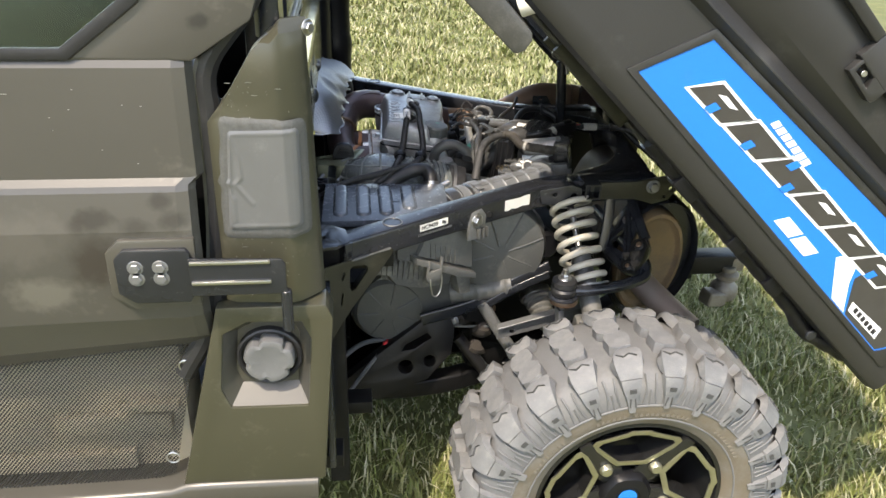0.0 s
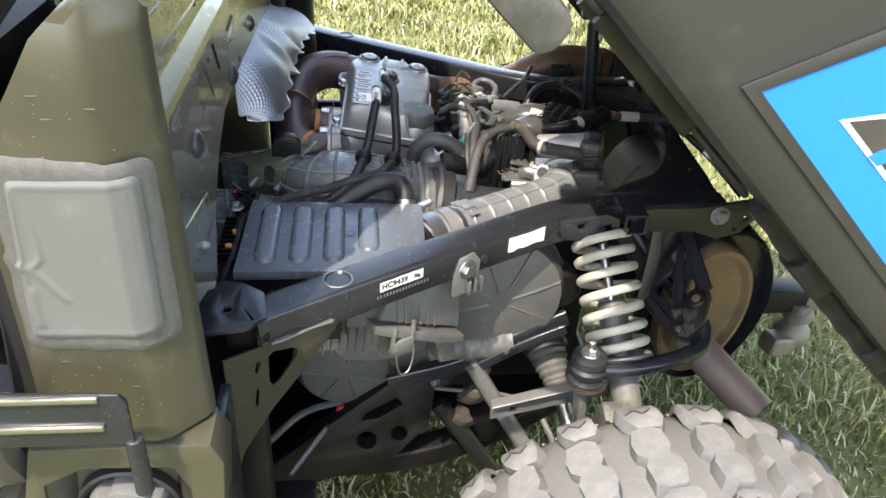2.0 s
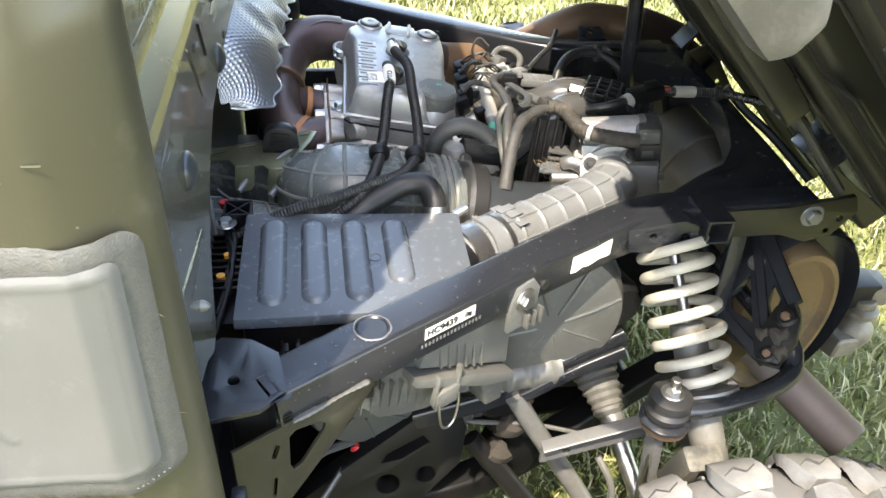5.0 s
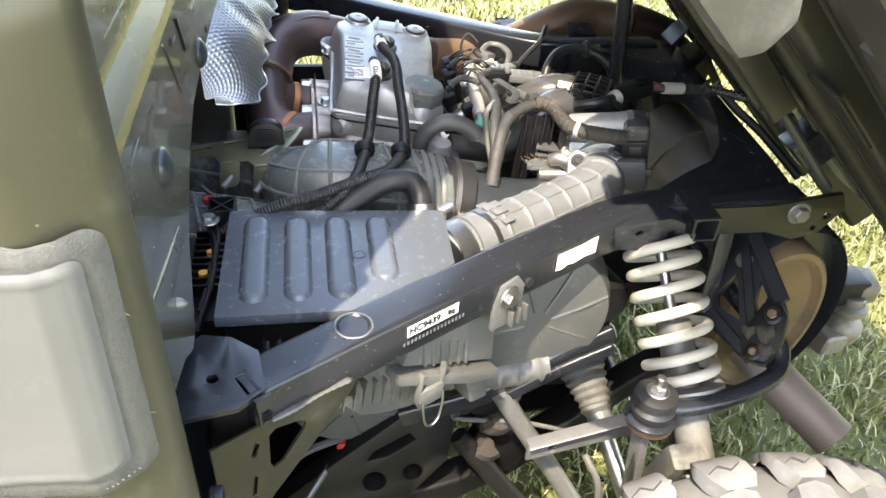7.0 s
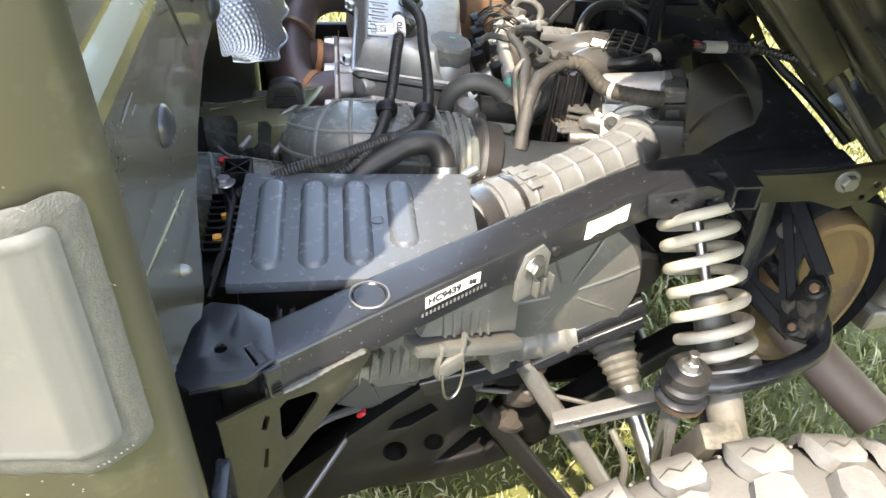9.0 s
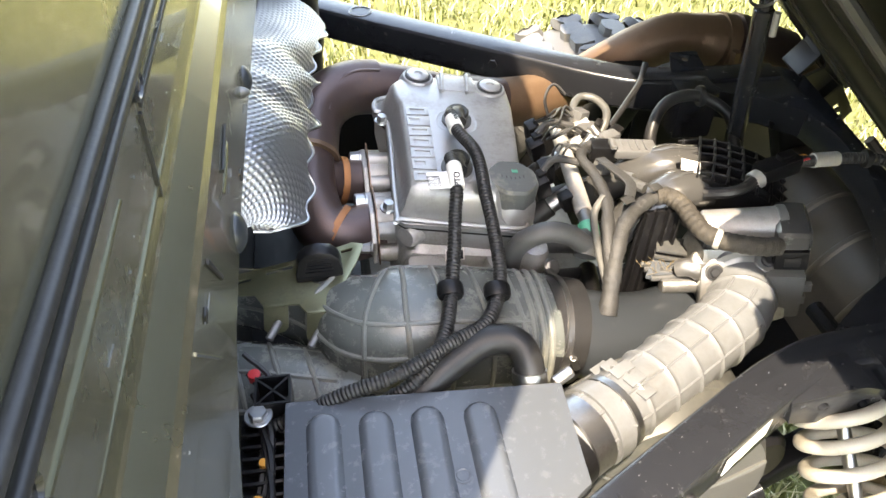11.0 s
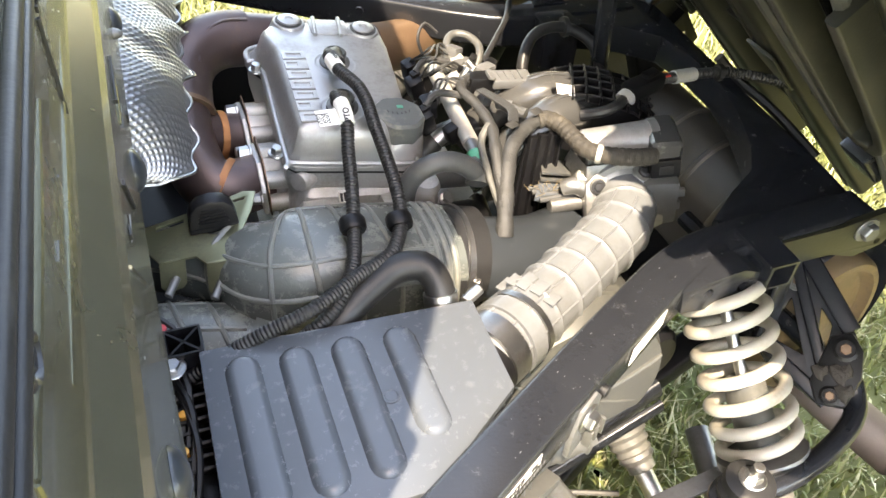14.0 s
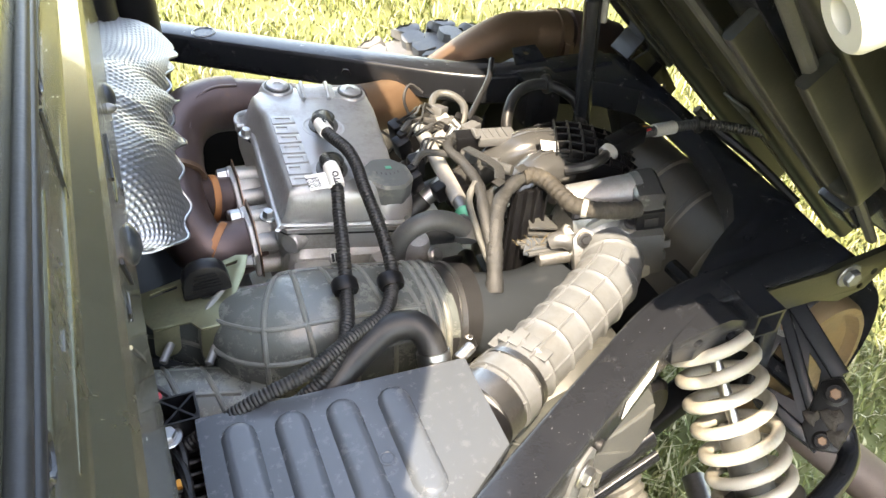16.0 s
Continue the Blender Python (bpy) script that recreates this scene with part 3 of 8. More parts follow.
        part("paint_nick", box((x, -0.6285 - 0.0055 * (x + 0.69) / 0.09, z), (l, 0.0008, 0.0007)), STEEL, pillar)
    bolt("pillar_bolt", (-0.562, -0.585, 1.205), (0.75, -0.66, 0), 0.008, 0.008, pillar)
    pad = group_part("pillar_patch", "grey vinyl pad taped on the pillar, creased")
    def pillar_y(x):
        for (xa, ya), (xb, yb) in zip(plan, plan[1:]):
            if xa <= x <= xb:
                return ya + (yb - ya) * (x - xa) / (xb - xa)
        return -0.634
    def rounded_uv(f, g, rf, rg):
        """Moves a place in the unit square so that the square's corners turn round."""
        p, q = 2 * f - 1, 2 * g - 1
        a, b = (abs(p) - 1 + rf) / rf, (abs(q) - 1 + rg) / rg
        if a > 0 and b > 0:
            k = max(a, b) / math.hypot(a, b)
            p, q = math.copysign(1 - rf + rf * a * k, p), math.copysign(1 - rg + rg * b * k, q)
        return (p + 1) / 2, (q + 1) / 2

    def on_tape(f, g, lift):
        f, g = rounded_uv(f, g, 0.16, 0.12)
        a = -0.700 + 0.012 * g + f * (0.133 - 0.014 * g) + 0.0012 * math.sin(g * 17) * (1 - f) - 0.007 * math.exp(-((g - 0.48) / 0.035) ** 2) * (1 - f) ** 4
        return (a, pillar_y(min(a, -0.5605)) - lift, 0.903 + 0.189 * g - 0.007 * f * g + 0.0006 * math.sin(f * 23))
    tape = [[on_tape(i / 32, j / 32, (0.0008 if i in (0, 32) or j in (0, 32) else 0.0034) + 0.0005 * math.sin(i * 1.3 + j * 0.7)) for j in range(33)] for i in range(33)]
    part("tape_border", thicken(loft(tape), 0.0012), PAD_TAPE, pad, "fibrous grey tape border", sharp=60)
    folds = [((0.05, 0.93), (0.16, 0.72)), ((0.16, 0.72), (0.18, 0.54)), ((0.18, 0.54), (0.11, 0.47)), ((0.11, 0.47), (0.33, 0.27)), ((0.07, 0.33), (0.09, 0.10)), ((0.0, 0.50), (0.11, 0.47))]

    def fold_height(f, g):
        """How far the creases lift the vinyl."""
        h = 0.0
        for (fa, ga), (fb, gb) in folds:
            k = max(0.0, min(1.0, ((f - fa) * (fb - fa) + (g - ga) * (gb - ga)) / ((fb - fa) ** 2 + (gb - ga) ** 2)))
            h = max(h, math.exp(-(math.hypot(f - fa - k * (fb - fa), (g - ga - k * (gb - ga)) * 1.4) / 0.026) ** 2))
        return 0.0018 * h
    grid = []
    for i in range(49):
        row = []
        for j in range(57):
            f, g = i / 48, j / 56
            e_ = min(f, 1 - f, g * 1.4, (1 - g) * 1.4)
            welt = 0.0015 * math.exp(-((e_ - 0.035) / 0.020) ** 2) + (0.0014 if e_ > 0.035 else 0.0)
            fold = fold_height(f, g)
            f, g = rounded_uv(f, g, 0.12, 0.09)
            a = -0.688 + 0.010 * g + f * (0.109 - 0.010 * g) - 0.004 * math.exp(-((g - 0.48) / 0.03) ** 2) * (1 - f) ** 6
            row.append((a, pillar_y(a) - 0.0052 - welt - fold - 0.0004 * math.sin(f * 9 + g * 5), 0.919 + 0.153 * g + 0.003 * f))
        grid.append(row)
    part("pad_inner", thicken(loft(grid), 0.002), PAD_INNER, pad, "smooth light grey vinyl, creased at one edge", sharp=60)
    for k in range(30):
        f, g = (rng_.uniform(0.02, 0.98), rng_.choice((0.0, 1.0, 1.0))) if k % 3 else (1.0, rng_.uniform(0.05, 0.95))
        p = Vector(on_tape(f, g, 0.002))
        part("tape_thread", rod(tuple(p), tuple(p + Vector((rng_.uniform(-0.004, 0.004), -0.001, rng_.uniform(-0.0015, 0.0015)))), 0.00009, 4), GREY_KNOB, pad)
    for k in range(7):
        part("tape_print", box(on_tape(0.80 + 0.021 * k, 0.045, 0.0052), (0.0015, 0.0004, 0.0009), (0, 0, -4), 0), GREY_KNOB, pad)

    fuel = group_part("fuel_filler_panel", "olive-grey side panel round the fuel filler")
    hole = [(-0.716, 0.735), (-0.676, 0.757), (-0.592, 0.755), (-0.578, 0.722), (-0.588, 0.588), (-0.715, 0.59), (-0.728, 0.628)]
    outline = [(-0.722, 0.785), (-0.552, 0.785), (-0.541, 0.76), (-0.566, 0.425), (-0.70, 0.418), (-0.79, 0.43), (-0.812, 0.425)]
    part("panel_skin", slab(outline, [hole], side_plate(-0.637), 0.055, 0.004), OLIVE_PAINT, fuel)
    inner = [(-0.648 + (x + 0.648) * 0.72, 0.676 + (z - 0.676) * 0.72 + 0.006) for x, z in hole]
    part("filler_recess", loft([[(x, -0.632, z) for x, z in hole], [(x, -0.604, z) for x, z in inner]], close=True), PAINT, fuel)
    part("recess_floor", slab(inner, [], side_plate(-0.605), 0.01), PAINT, fuel)
    part("filler_ring", lathe((-0.648, -0.606, 0.678), (0, -1, 0), [(0.053, 0), (0.053, 0.012), (0.050, 0.014), (0.046, 0.011), (0.044, 0.003)], 40), HOSE, fuel, "black rubber filler ring")
    lob = lambda a: 1 - 0.17 * max(0, math.cos(5 * a + 0.6)) ** 5
    part("fuel_cap", lathe((-0.648, -0.606, 0.678), (0, -1, 0), [(0.0415, 0.0), (0.0415, 0.022), (0.0395, 0.028), (0.033, 0.030), (0.028, 0.0285), (0.0, 0.029)], 60, lobes=lob), GREY_KNOB, fuel, "grey ribbed plastic fuel cap")
    part("sill", sweep([(-1.75, -0.60, 0.385), (-0.9, -0.60, 0.392), (-0.80, -0.60, 0.405), (-0.58, -0.60, 0.402)], 1.0, 0.04, section=rounded(0.09, 0.05, 0.012), up=(0, 0, 1)), PAINT, fuel, "pale-lit sill moulding")
    part("lower_edge", box((-0.553, -0.575, 0.60), (0.012, 0.09, 0.34), edge=0.003), FRAME_BLACK, fuel)
    part("lower_bracket", box((-0.56, -0.545, 0.40), (0.05, 0.05, 0.03), edge=0.003), FRAME_DULL, fuel)

    guard = group_part("seat_base_guard", "dark perforated guard over the tan seat base")
    part("guard_sheet", slab([(-1.75, 0.64), (-1.08, 0.685), (-0.765, 0.72), (-0.79, 0.60), (-0.83, 0.43), (-0.90, 0.40), (-1.75, 0.40)], [], side_plate(-0.606), 0.002), GUARD, guard)
    part("seat_base", box((-1.25, -0.50, 0.52), (0.9, 0.13, 0.34), edge=0.03), SEAT_BASE, guard)
    part("seat_base_step", box((-0.93, -0.572, 0.52), (0.20, 0.02, 0.045), edge=0.008), SEAT_BASE, guard)
    part("seat_base_step", box((-0.86, -0.585, 0.565), (0.10, 0.02, 0.02), edge=0.006), SEAT_BASE, guard)
    part("seat_base_step", box((-1.2, -0.572, 0.44), (0.6, 0.02, 0.04), edge=0.008), SEAT_BASE, guard)
    for x, z in ((-0.785, 0.668), (-0.829, 0.475)):
        ring = [(x + 0.011 * math.cos(a), -0.612, z - 0.006 + 0.011 * math.sin(a)) for a in np.linspace(0.3, 6.1, 12)]
        part("split_ring", sweep(ring, 0.0016, 0.004, 6), STEEL, guard, "bright wire split ring")
        part("guard_stud", lathe((x, -0.606, z), (0, -1, 0), [(0.006, 0), (0.006, 0.004), (0.003, 0.006)], 12), STEEL, guard)

    wall = group_part("cab_rear_wall", "olive painted metal rear wall of the cab")
    low = [(-0.585, 0.86), (-0.52, 0.865), (-0.46, 0.845), (-0.425, 0.822), (-0.40, 0.825), (-0.39, 0.85), (-0.365, 0.90), (-0.31, 0.94), (-0.24, 0.967), (-0.12, 0.972), (0.02, 0.966), (0.24, 0.95), (0.42, 0.925), (0.62, 0.91), (0.74, 0.90)]
    rows = []
    for y, z0 in low:
        r = [(-0.581, y, z0)]
        for z, x in ((1.03, -0.5752), (1.074, -0.5755), (1.079, -0.5775), (1.092, -0.5905), (1.098, -0.592), (1.18, -0.5925), (1.20, -0.593), (1.32, -0.595)):
            r.append((x - 0.006, y, z))
        rows.append(r)
    part("wall_skin", thicken(loft(rows), 0.006), CAB_WALL, wall, sharp=8)
    # Upper wall and opaque panel are out of view, added to shade the bay.
    part("upper_wall", box((-0.606, YC, 1.40), (0.02, 1.36, 0.17), edge=0.004), CAB_WALL, wall)
    part("rear_shade_panel", box((-0.60, YC, 1.70), (0.012, 1.32, 0.46)), PLASTIC, wall, "unseen opaque panel in the rear window's place, casting shade")
    for y in (-0.60, 2 * YC + 0.60):
        part("cage_post", sweep([(-0.612, y + (0.036 if y < 0 else -0.036), 1.19), (-0.614, y + (0.036 if y < 0 else -0.036), 1.5), (-0.625, y, 1.93)], 0.024, 0.05, 14), FRAME_BLACK, wall, "black steel cage post")
    for y, z, r in ((-0.424, 1.006, 0.0125), (-0.155, 0.984, 0.0125), (0.06, 0.99, 0.011), (-0.455, 0.90, 0.004), (0.02, 1.0, 0.004)):
        part("wall_rivet", lathe((-0.575, y, z), (1, 0, 0), [(r * 1.25, 0.0), (r * 1.2, 0.002), (r * 0.9, 0.005), (r * 0.4, 0.0075), (0, 0.008)], 20), SMOOTH_GREY if r > 0.005 else ARM_GREY, wall, "dark plastic push rivet")
    for x, y0, z0, y1, z1 in ((-0.5755, -0.349, 1.070, -0.298, 1.008), (-0.5755, -0.545, 0.965, -0.40, 0.935), (-0.5755, -0.12, 1.040, -0.175, 1.036), (-0.5925, -0.332, 1.152, -0.513, 1.154), (-0.5925, -0.513, 1.154, -0.516, 1.115), (-0.5925, -0.20, 1.112, -0.45, 1.114)):
        part("wall_crease", sweep([(x, y0, z0), (x + 0.0008, (y0 + y1) / 2, (z0 + z1) / 2), (x, y1, z1)], 0.0012, 0.02, 6), CAB_WALL, wall, "pressed crease in the painted metal")
    # Grooves are black strips laid on the wall, for the shade in them.
    for x, y0, z0, y1, z1 in ((-0.5743, -0.278, 1.066, -0.244, 1.020), (-0.5743, -0.117, 1.052, -0.172, 1.047), (-0.5916, -0.13, 1.157, -0.262, 1.157), (-0.5916, -0.266, 1.155, -0.268, 1.106)):
        part("wall_groove", sweep([(x, y0, z0), (x, (y0 + y1) / 2, (z0 + z1) / 2), (x, y1, z1)], 1.0, 0.05, section=rounded(0.0016, 0.0032, 0.0004), up=(0, 0, 1)), INK_SHADE, wall, "pressed groove, its shade drawn as a dark strip")
    # Slots likewise: black patches in place of shaded openings.
    for y, z, w, h in ((-0.311, 1.058, 0.008, 0.006), (-0.079, 0.981, 0.008, 0.007)):
        part("wall_slot", box((-0.5745, y, z), (0.0012, w, h), edge=0.0003), INK_SHADE, wall, "slot in the wall, its shade drawn as a black patch")
    rng_ = random.Random(8)
    for k in range(34):
        up_ = k % 2
        y, z, l = rng_.uniform(-0.55, 0.1), rng_.uniform(1.105, 1.165) if up_ else rng_.uniform(0.98, 1.07), rng_.choice((0.0012, 0.0015, 0.002, 0.012, 0.022))
        part("wall_scuff", box((-0.5918 if up_ else -0.5744, y, z), (0.0006, l, 0.0007), (rng_.uniform(-8, 8), 0, 0)), ARM_GREY, wall, "pale scuff on the paint")
    for z, r in ((1.190, 0.0036), (1.176, 0.0032)):
        part("latch_bar", rod((-0.5905, -0.59, z), (-0.5905, 0.25, z + 0.001), r, 14), HOSE, wall, "black rod along the wall")
    for y in (-0.487, -0.266):
        part("latch_eye", lathe((-0.5925, y, 1.170), (1, 0, 0), [(0.0105, 0), (0.0105, 0.003), (0.0085, 0.0045), (0.0068, 0.003), (0.0066, 0.0015), (0.004, 0.004), (0.0, 0.0045)], 24, lobes=lambda a: 1 - 0.3 * abs(math.sin(a))), FRAME_BLACK, wall, "black latch eyelet")

    # The firewall runs up behind the wall to keep stray sun out.
    part("firewall", box((-0.645, YC, 0.82), (0.02, 1.25, 1.14), edge=0.004), PLASTIC, wall, "black plastic firewall, carried up unseen behind the wall to block sun")
    # Dark panel added where there is only deep shade between the parts.
    part("bay_gap_filler", box((-0.52, 0.22, 0.52), (0.23, 0.66, 0.012), edge=0.003), PLASTIC, wall, "added black panel filling the shaded gap under the ducts")
    part("wheel_liner", box((0.20, 0.50, 0.50), (0.34, 0.012, 0.44), (0, 0, 0), 0.004), PLASTIC, wall, "black wheel-well liner")
    part("far_splash", box((-0.30, 2 * YC + 0.50, 0.44), (0.66, 0.02, 0.34), edge=0.006), PLASTIC, wall, "black splash panel")
    shell = group_part("cab_shell", "dark cab roof and far side")
    # The roof is out of view; it throws the cab's shadow on the bay.
    part("roof", slab([(-1.95, -0.61), (-0.60, -0.61), (-0.555, -0.57), (-0.555, 2 * YC + 0.57), (-0.60, 2 * YC + 0.61), (-1.95, 2 * YC + 0.61)], [], lambda a, b, d: (a, b, 1.93 + d), 0.05, 0.01), PLASTIC, shell, "dark cab roof")
    part("far_door", box((-1.2, 2 * YC + 0.62, 0.85), (1.15, 0.03, 0.5), edge=0.01), PAINT, shell)
    part("cab_floor", box((-1.2, YC, 0.36), (1.2, 1.2, 0.05), edge=0.01), PLASTIC, shell)
    part("seat_back", box((-0.80, YC, 0.92), (0.12, 1.1, 0.40), edge=0.04), PLASTIC, shell, "dark seat back")


make_cab()


# ---- frame ----
def make_frame():
    frame_ = group_part("frame", "black enamelled tubular steel frame")
    near = [(-0.535, -0.456, 0.7865), (-0.375, -0.359, 0.7865), (-0.2, -0.258, 0.7865), (-0.10, -0.205, 0.7865), (-0.02, -0.188, 0.7865), (0.15, -0.184, 0.7865)]
    sec = rounded(0.046, 0.05, 0.006)
    far = [(-0.535, 0.655, 0.7865), (-0.375, 0.541, 0.7865), (-0.2, 0.424, 0.7865), (-0.10, 0.358, 0.7865), (-0.02, 0.328, 0.7865), (0.15, 0.322, 0.7865)]
    for pts in (near, far):
        part("upper_rail", sweep(pts, 1.0, 0.02, section=sec, up=(0, 0, 1)), FRAME_BLACK, frame_, "black box-section upper rail")
        (wx, wy, _), = [(-0.433, -0.394, 0)] if pts is near else [(-0.433, 0.582, 0)]
        part("weld_plug", lathe((wx, wy, 0.8115), (0, 0, 1), [(0.0185, 0), (0.0185, 0.0012), (0.0155, 0.0016), (0.014, 0.0003), (0, 0.0003)], 28), FRAME_BLACK, frame_, "round weld plug with a bright rim")
        part("plug_rim", lathe((wx, wy, 0.8122), (0, 0, 1), [(0.0190, 0), (0.0183, 0.0008), (0.0172, 0.0008), (0.0168, 0.0002)], 32, lobes=lambda a: 1 + 0.012 * math.sin(7 * a), caps=False), ARM_GREY, frame_, "scuffed bright rim")
    flat = lambda z: (lambda a, b, d: (a, b, z + d))
    part("front_bracket", slab([(-0.572, -0.395), (-0.605, -0.43), (-0.602, -0.475), (-0.578, -0.496), (-0.535, -0.488), (-0.512, -0.468), (-0.520, -0.42), (-0.545, -0.40)],
                               [circle(-0.558, -0.452, 0.0055, 12), [(-0.540, -0.452), (-0.532, -0.448), (-0.520, -0.468), (-0.528, -0.474)]], flat(0.806), 0.006, 0.001), FRAME_BLACK, frame_, "black bracket plate with a round hole")
    # gusset plate under the rail, in the plane of its outer face
    t = Vector((0.160, 0.097, 0)).normalized(); out = Vector((t.y, -t.x, 0))
    o = Vector((-0.535, -0.456, 0)) + out * 0.022
    gus = lambda a, b, d: tuple(o + t * a + out * d + Vector((0, 0, b)))
    part("bracket_fold", slab([(-0.002, 0.812), (0.014, 0.812), (0.012, 0.782), (0.009, 0.777), (0.001, 0.780)], [], lambda a, b, d: gus(a, b, 0.004 + d), 0.005, 0.001), FRAME_BLACK, frame_, "folded black tab")
    for k in range(3):
        part("fold_rib", box(gus(0.007, 0.786 + 0.004 * k, 0.010), (0.009, 0.002, 0.0012), (0, 0, 31)), FRAME_DULL, frame_)
    part("gusset", slab([(-0.012, 0.775), (0.10, 0.775), (0.104, 0.768), (0.099, 0.760), (0.055, 0.716), (0.010, 0.674), (-0.030, 0.625), (-0.040, 0.60), (-0.045, 0.775)],
                        [[(0.010, 0.757), (0.017, 0.762), (0.043, 0.756), (0.048, 0.750), (0.046, 0.742), (0.021, 0.713), (0.013, 0.711), (0.009, 0.719)], [(-0.004, 0.757), (0.0, 0.752), (-0.005, 0.738), (-0.009, 0.742)], [(-0.008, 0.714), (-0.005, 0.712), (-0.008, 0.688), (-0.012, 0.690)]],
                        gus, 0.004, 0.001), OLIVE_SHADED, frame_, "olive steel gusset plate with a triangular hole")
    part("front_post", sweep([(-0.545, -0.445, 0.25), (-0.545, -0.445, 0.5), (-0.545, -0.445, 0.80)], 1.0, 0.05, section=rounded(0.035, 0.04, 0.005), up=(1, 0, 0)), FRAME_DULL, frame_)
    part("bead_weld", sweep([gus(0.015, 0.7735, 0.002), gus(0.05, 0.7745, 0.003), gus(0.075, 0.7745, 0.003), gus(0.097, 0.774, 0.002)], lambda d, f: 0.0030 + 0.0005 * math.sin(d * 900) + 0.0012 * math.sin(d * 90), 0.002, 8, flat=0.6), HOUSING_GREY, frame_, "rough grey weld bead")
    # The slot is a black patch that stands for its shade.
    part("stamped_slot", box(gus(0.046, 0.7785, 0.0012), (0.012, 0.001, 0.004), (0, -6, 31), 0.0003), INK_SHADE, frame_)
    rng_ = random.Random(21)
    for k in range(110):     # chips and dust specks on the rail
        a, side = rng_.uniform(0.0, 0.48), rng_.random() < 0.6
        l = rng_.choice((0.0004, 0.0005, 0.0006, 0.0008, 0.002))
        q = gus(a, rng_.uniform(0.766, 0.808), 0.0012) if side else tuple(Vector(gus(a, 0.8119, 0.0)) - out * rng_.uniform(0.004, 0.04))
        part("rail_speck", box(q, (l, 0.0005, 0.0005), (0, 0, 31)), ARM_GREY, frame_)
    # rear stamped cross member with its big opening
    outer = [(-0.03, 0.343), (0.0, 0.345), (0.10, 0.345), (0.165, 0.336), (0.187, 0.305), (0.180, 0.22), (0.167, 0.05), (0.158, -0.10), (0.15, -0.165), (0.0, -0.168), (-0.03, -0.160), (0.02, -0.124), (0.068, -0.096), (0.10, -0.052), (0.126, 0.008), (0.146, 0.08), (0.150, 0.155), (0.140, 0.212), (0.10, 0.252), (0.045, 0.278), (-0.01, 0.298), (-0.03, 0.312)]
    part("rear_cross_member", slab(outer, [circle(0.13, 0.315, 0.007, 12), circle(0.135, -0.08, 0.005, 10), circle(0.06, -0.13, 0.005, 10)], flat(0.765), 0.042, 0.012), FRAME_BLACK, frame_, "black stamped rear cross member")
    part("square_stub", slab([(-0.017, -0.02), (0.017, -0.02), (0.017, 0.02), (-0.017, 0.02)], [[(-0.0135, -0.0165), (-0.0135, 0.0165), (0.0135, 0.0165), (0.0135, -0.0165)]],
                             lambda a, b, d: (-0.006 + a, -0.247 + d, 0.800 + b * 0.8), 0.06), FRAME_BLACK, frame_, "open square tube stub")
    shock_mount = slab([(-0.118, 0.803), (-0.050, 0.814), (-0.028, 0.806), (-0.026, 0.778), (-0.050, 0.764), (-0.112, 0.772)], [circle(-0.044, 0.790, 0.006, 12), circle(-0.085, 0.793, 0.005, 12)], side_plate(-0.240), 0.042, 0.002)
    part("shock_mount", shock_mount, FRAME_BLACK, frame_, "black folded shock mount")
    hinge_ear = slab([(0.0, 0.806), (0.10, 0.808), (0.19, 0.822), (0.20, 0.80), (0.175, 0.765), (0.14, 0.755), (0.10, 0.768), (0.0, 0.768)], [circle(0.178, 0.79, 0.005, 8), circle(0.165, 0.772, 0.004, 8)], side_plate(-0.212), 0.008, 0.001)
    part("hinge_ear", hinge_ear, OLIVE_SHADED, frame_, "olive bed hinge plate")
    bolt("hinge_bolt", (0.137, -0.212, 0.796), (0, -1, 0), 0.0105, 0.010, frame_, ARM_GREY)
    # bracket with bolts behind the spring
    bo, bn = Vector((0.104, -0.26, 0.69)), Vector((0.602, 0.279, -0.748)).normalized()
    b2 = (Vector((0, 0, 1)) - bn * bn.z).normalized()
    b1 = Vector((0.420, -0.907, 0.0))
    leaf = lambda lift: (lambda a, b, d: tuple(bo + b1 * a + b2 * b + bn * (d + lift)))
    part("radius_bracket", slab([(-0.0973, 0.068), (-0.0815, 0.0786), (-0.0686, 0.073), (0.0168, 0.013), (0.0309, 0.0017), (0.0468, -0.0305), (0.051, -0.0658), (0.0241, -0.0765), (-0.0431, -0.0673), (-0.0604, -0.0575), (-0.0773, -0.0224), (-0.0802, 0.0408)],
                                [[(-0.0584, 0.0116), (-0.0134, -0.0383), (-0.045, -0.0397), (-0.0588, -0.027)], [(-0.026, 0.0184), (-0.0063, 0.0072), (0.0028, -0.020), (-0.0152, -0.004)]], leaf(0.0), 0.012, 0.0025), FRAME_BLACK, frame_, "black pressed suspension bracket with two cut-outs")
    for a0, b0, a1, b1_, w in ((-0.0885, 0.074, 0.020, 0.0075, 0.020), (-0.072, 0.045, 0.022, -0.052, 0.013), (-0.066, -0.050, 0.034, -0.071, 0.016)):
        part("bracket_rib", sweep([leaf(-0.004)(a0, b0, 0), leaf(-0.005)((a0 + a1) / 2, (b0 + b1_) / 2, 0), leaf(-0.004)(a1, b1_, 0)], 1.0, 0.03, section=rounded(w, 0.010, 0.003), up=tuple(-bn)), FRAME_BLACK, frame_, "folded black flange")
    part("bracket_joint", slab([(0.0, -0.005), (0.016, 0.010), (0.036, -0.002), (0.050, -0.030), (0.052, -0.066), (0.026, -0.078), (0.008, -0.060)], [], leaf(-0.016), 0.016, 0.005), FRAME_DULL, frame_, "dirty black pivot housing")
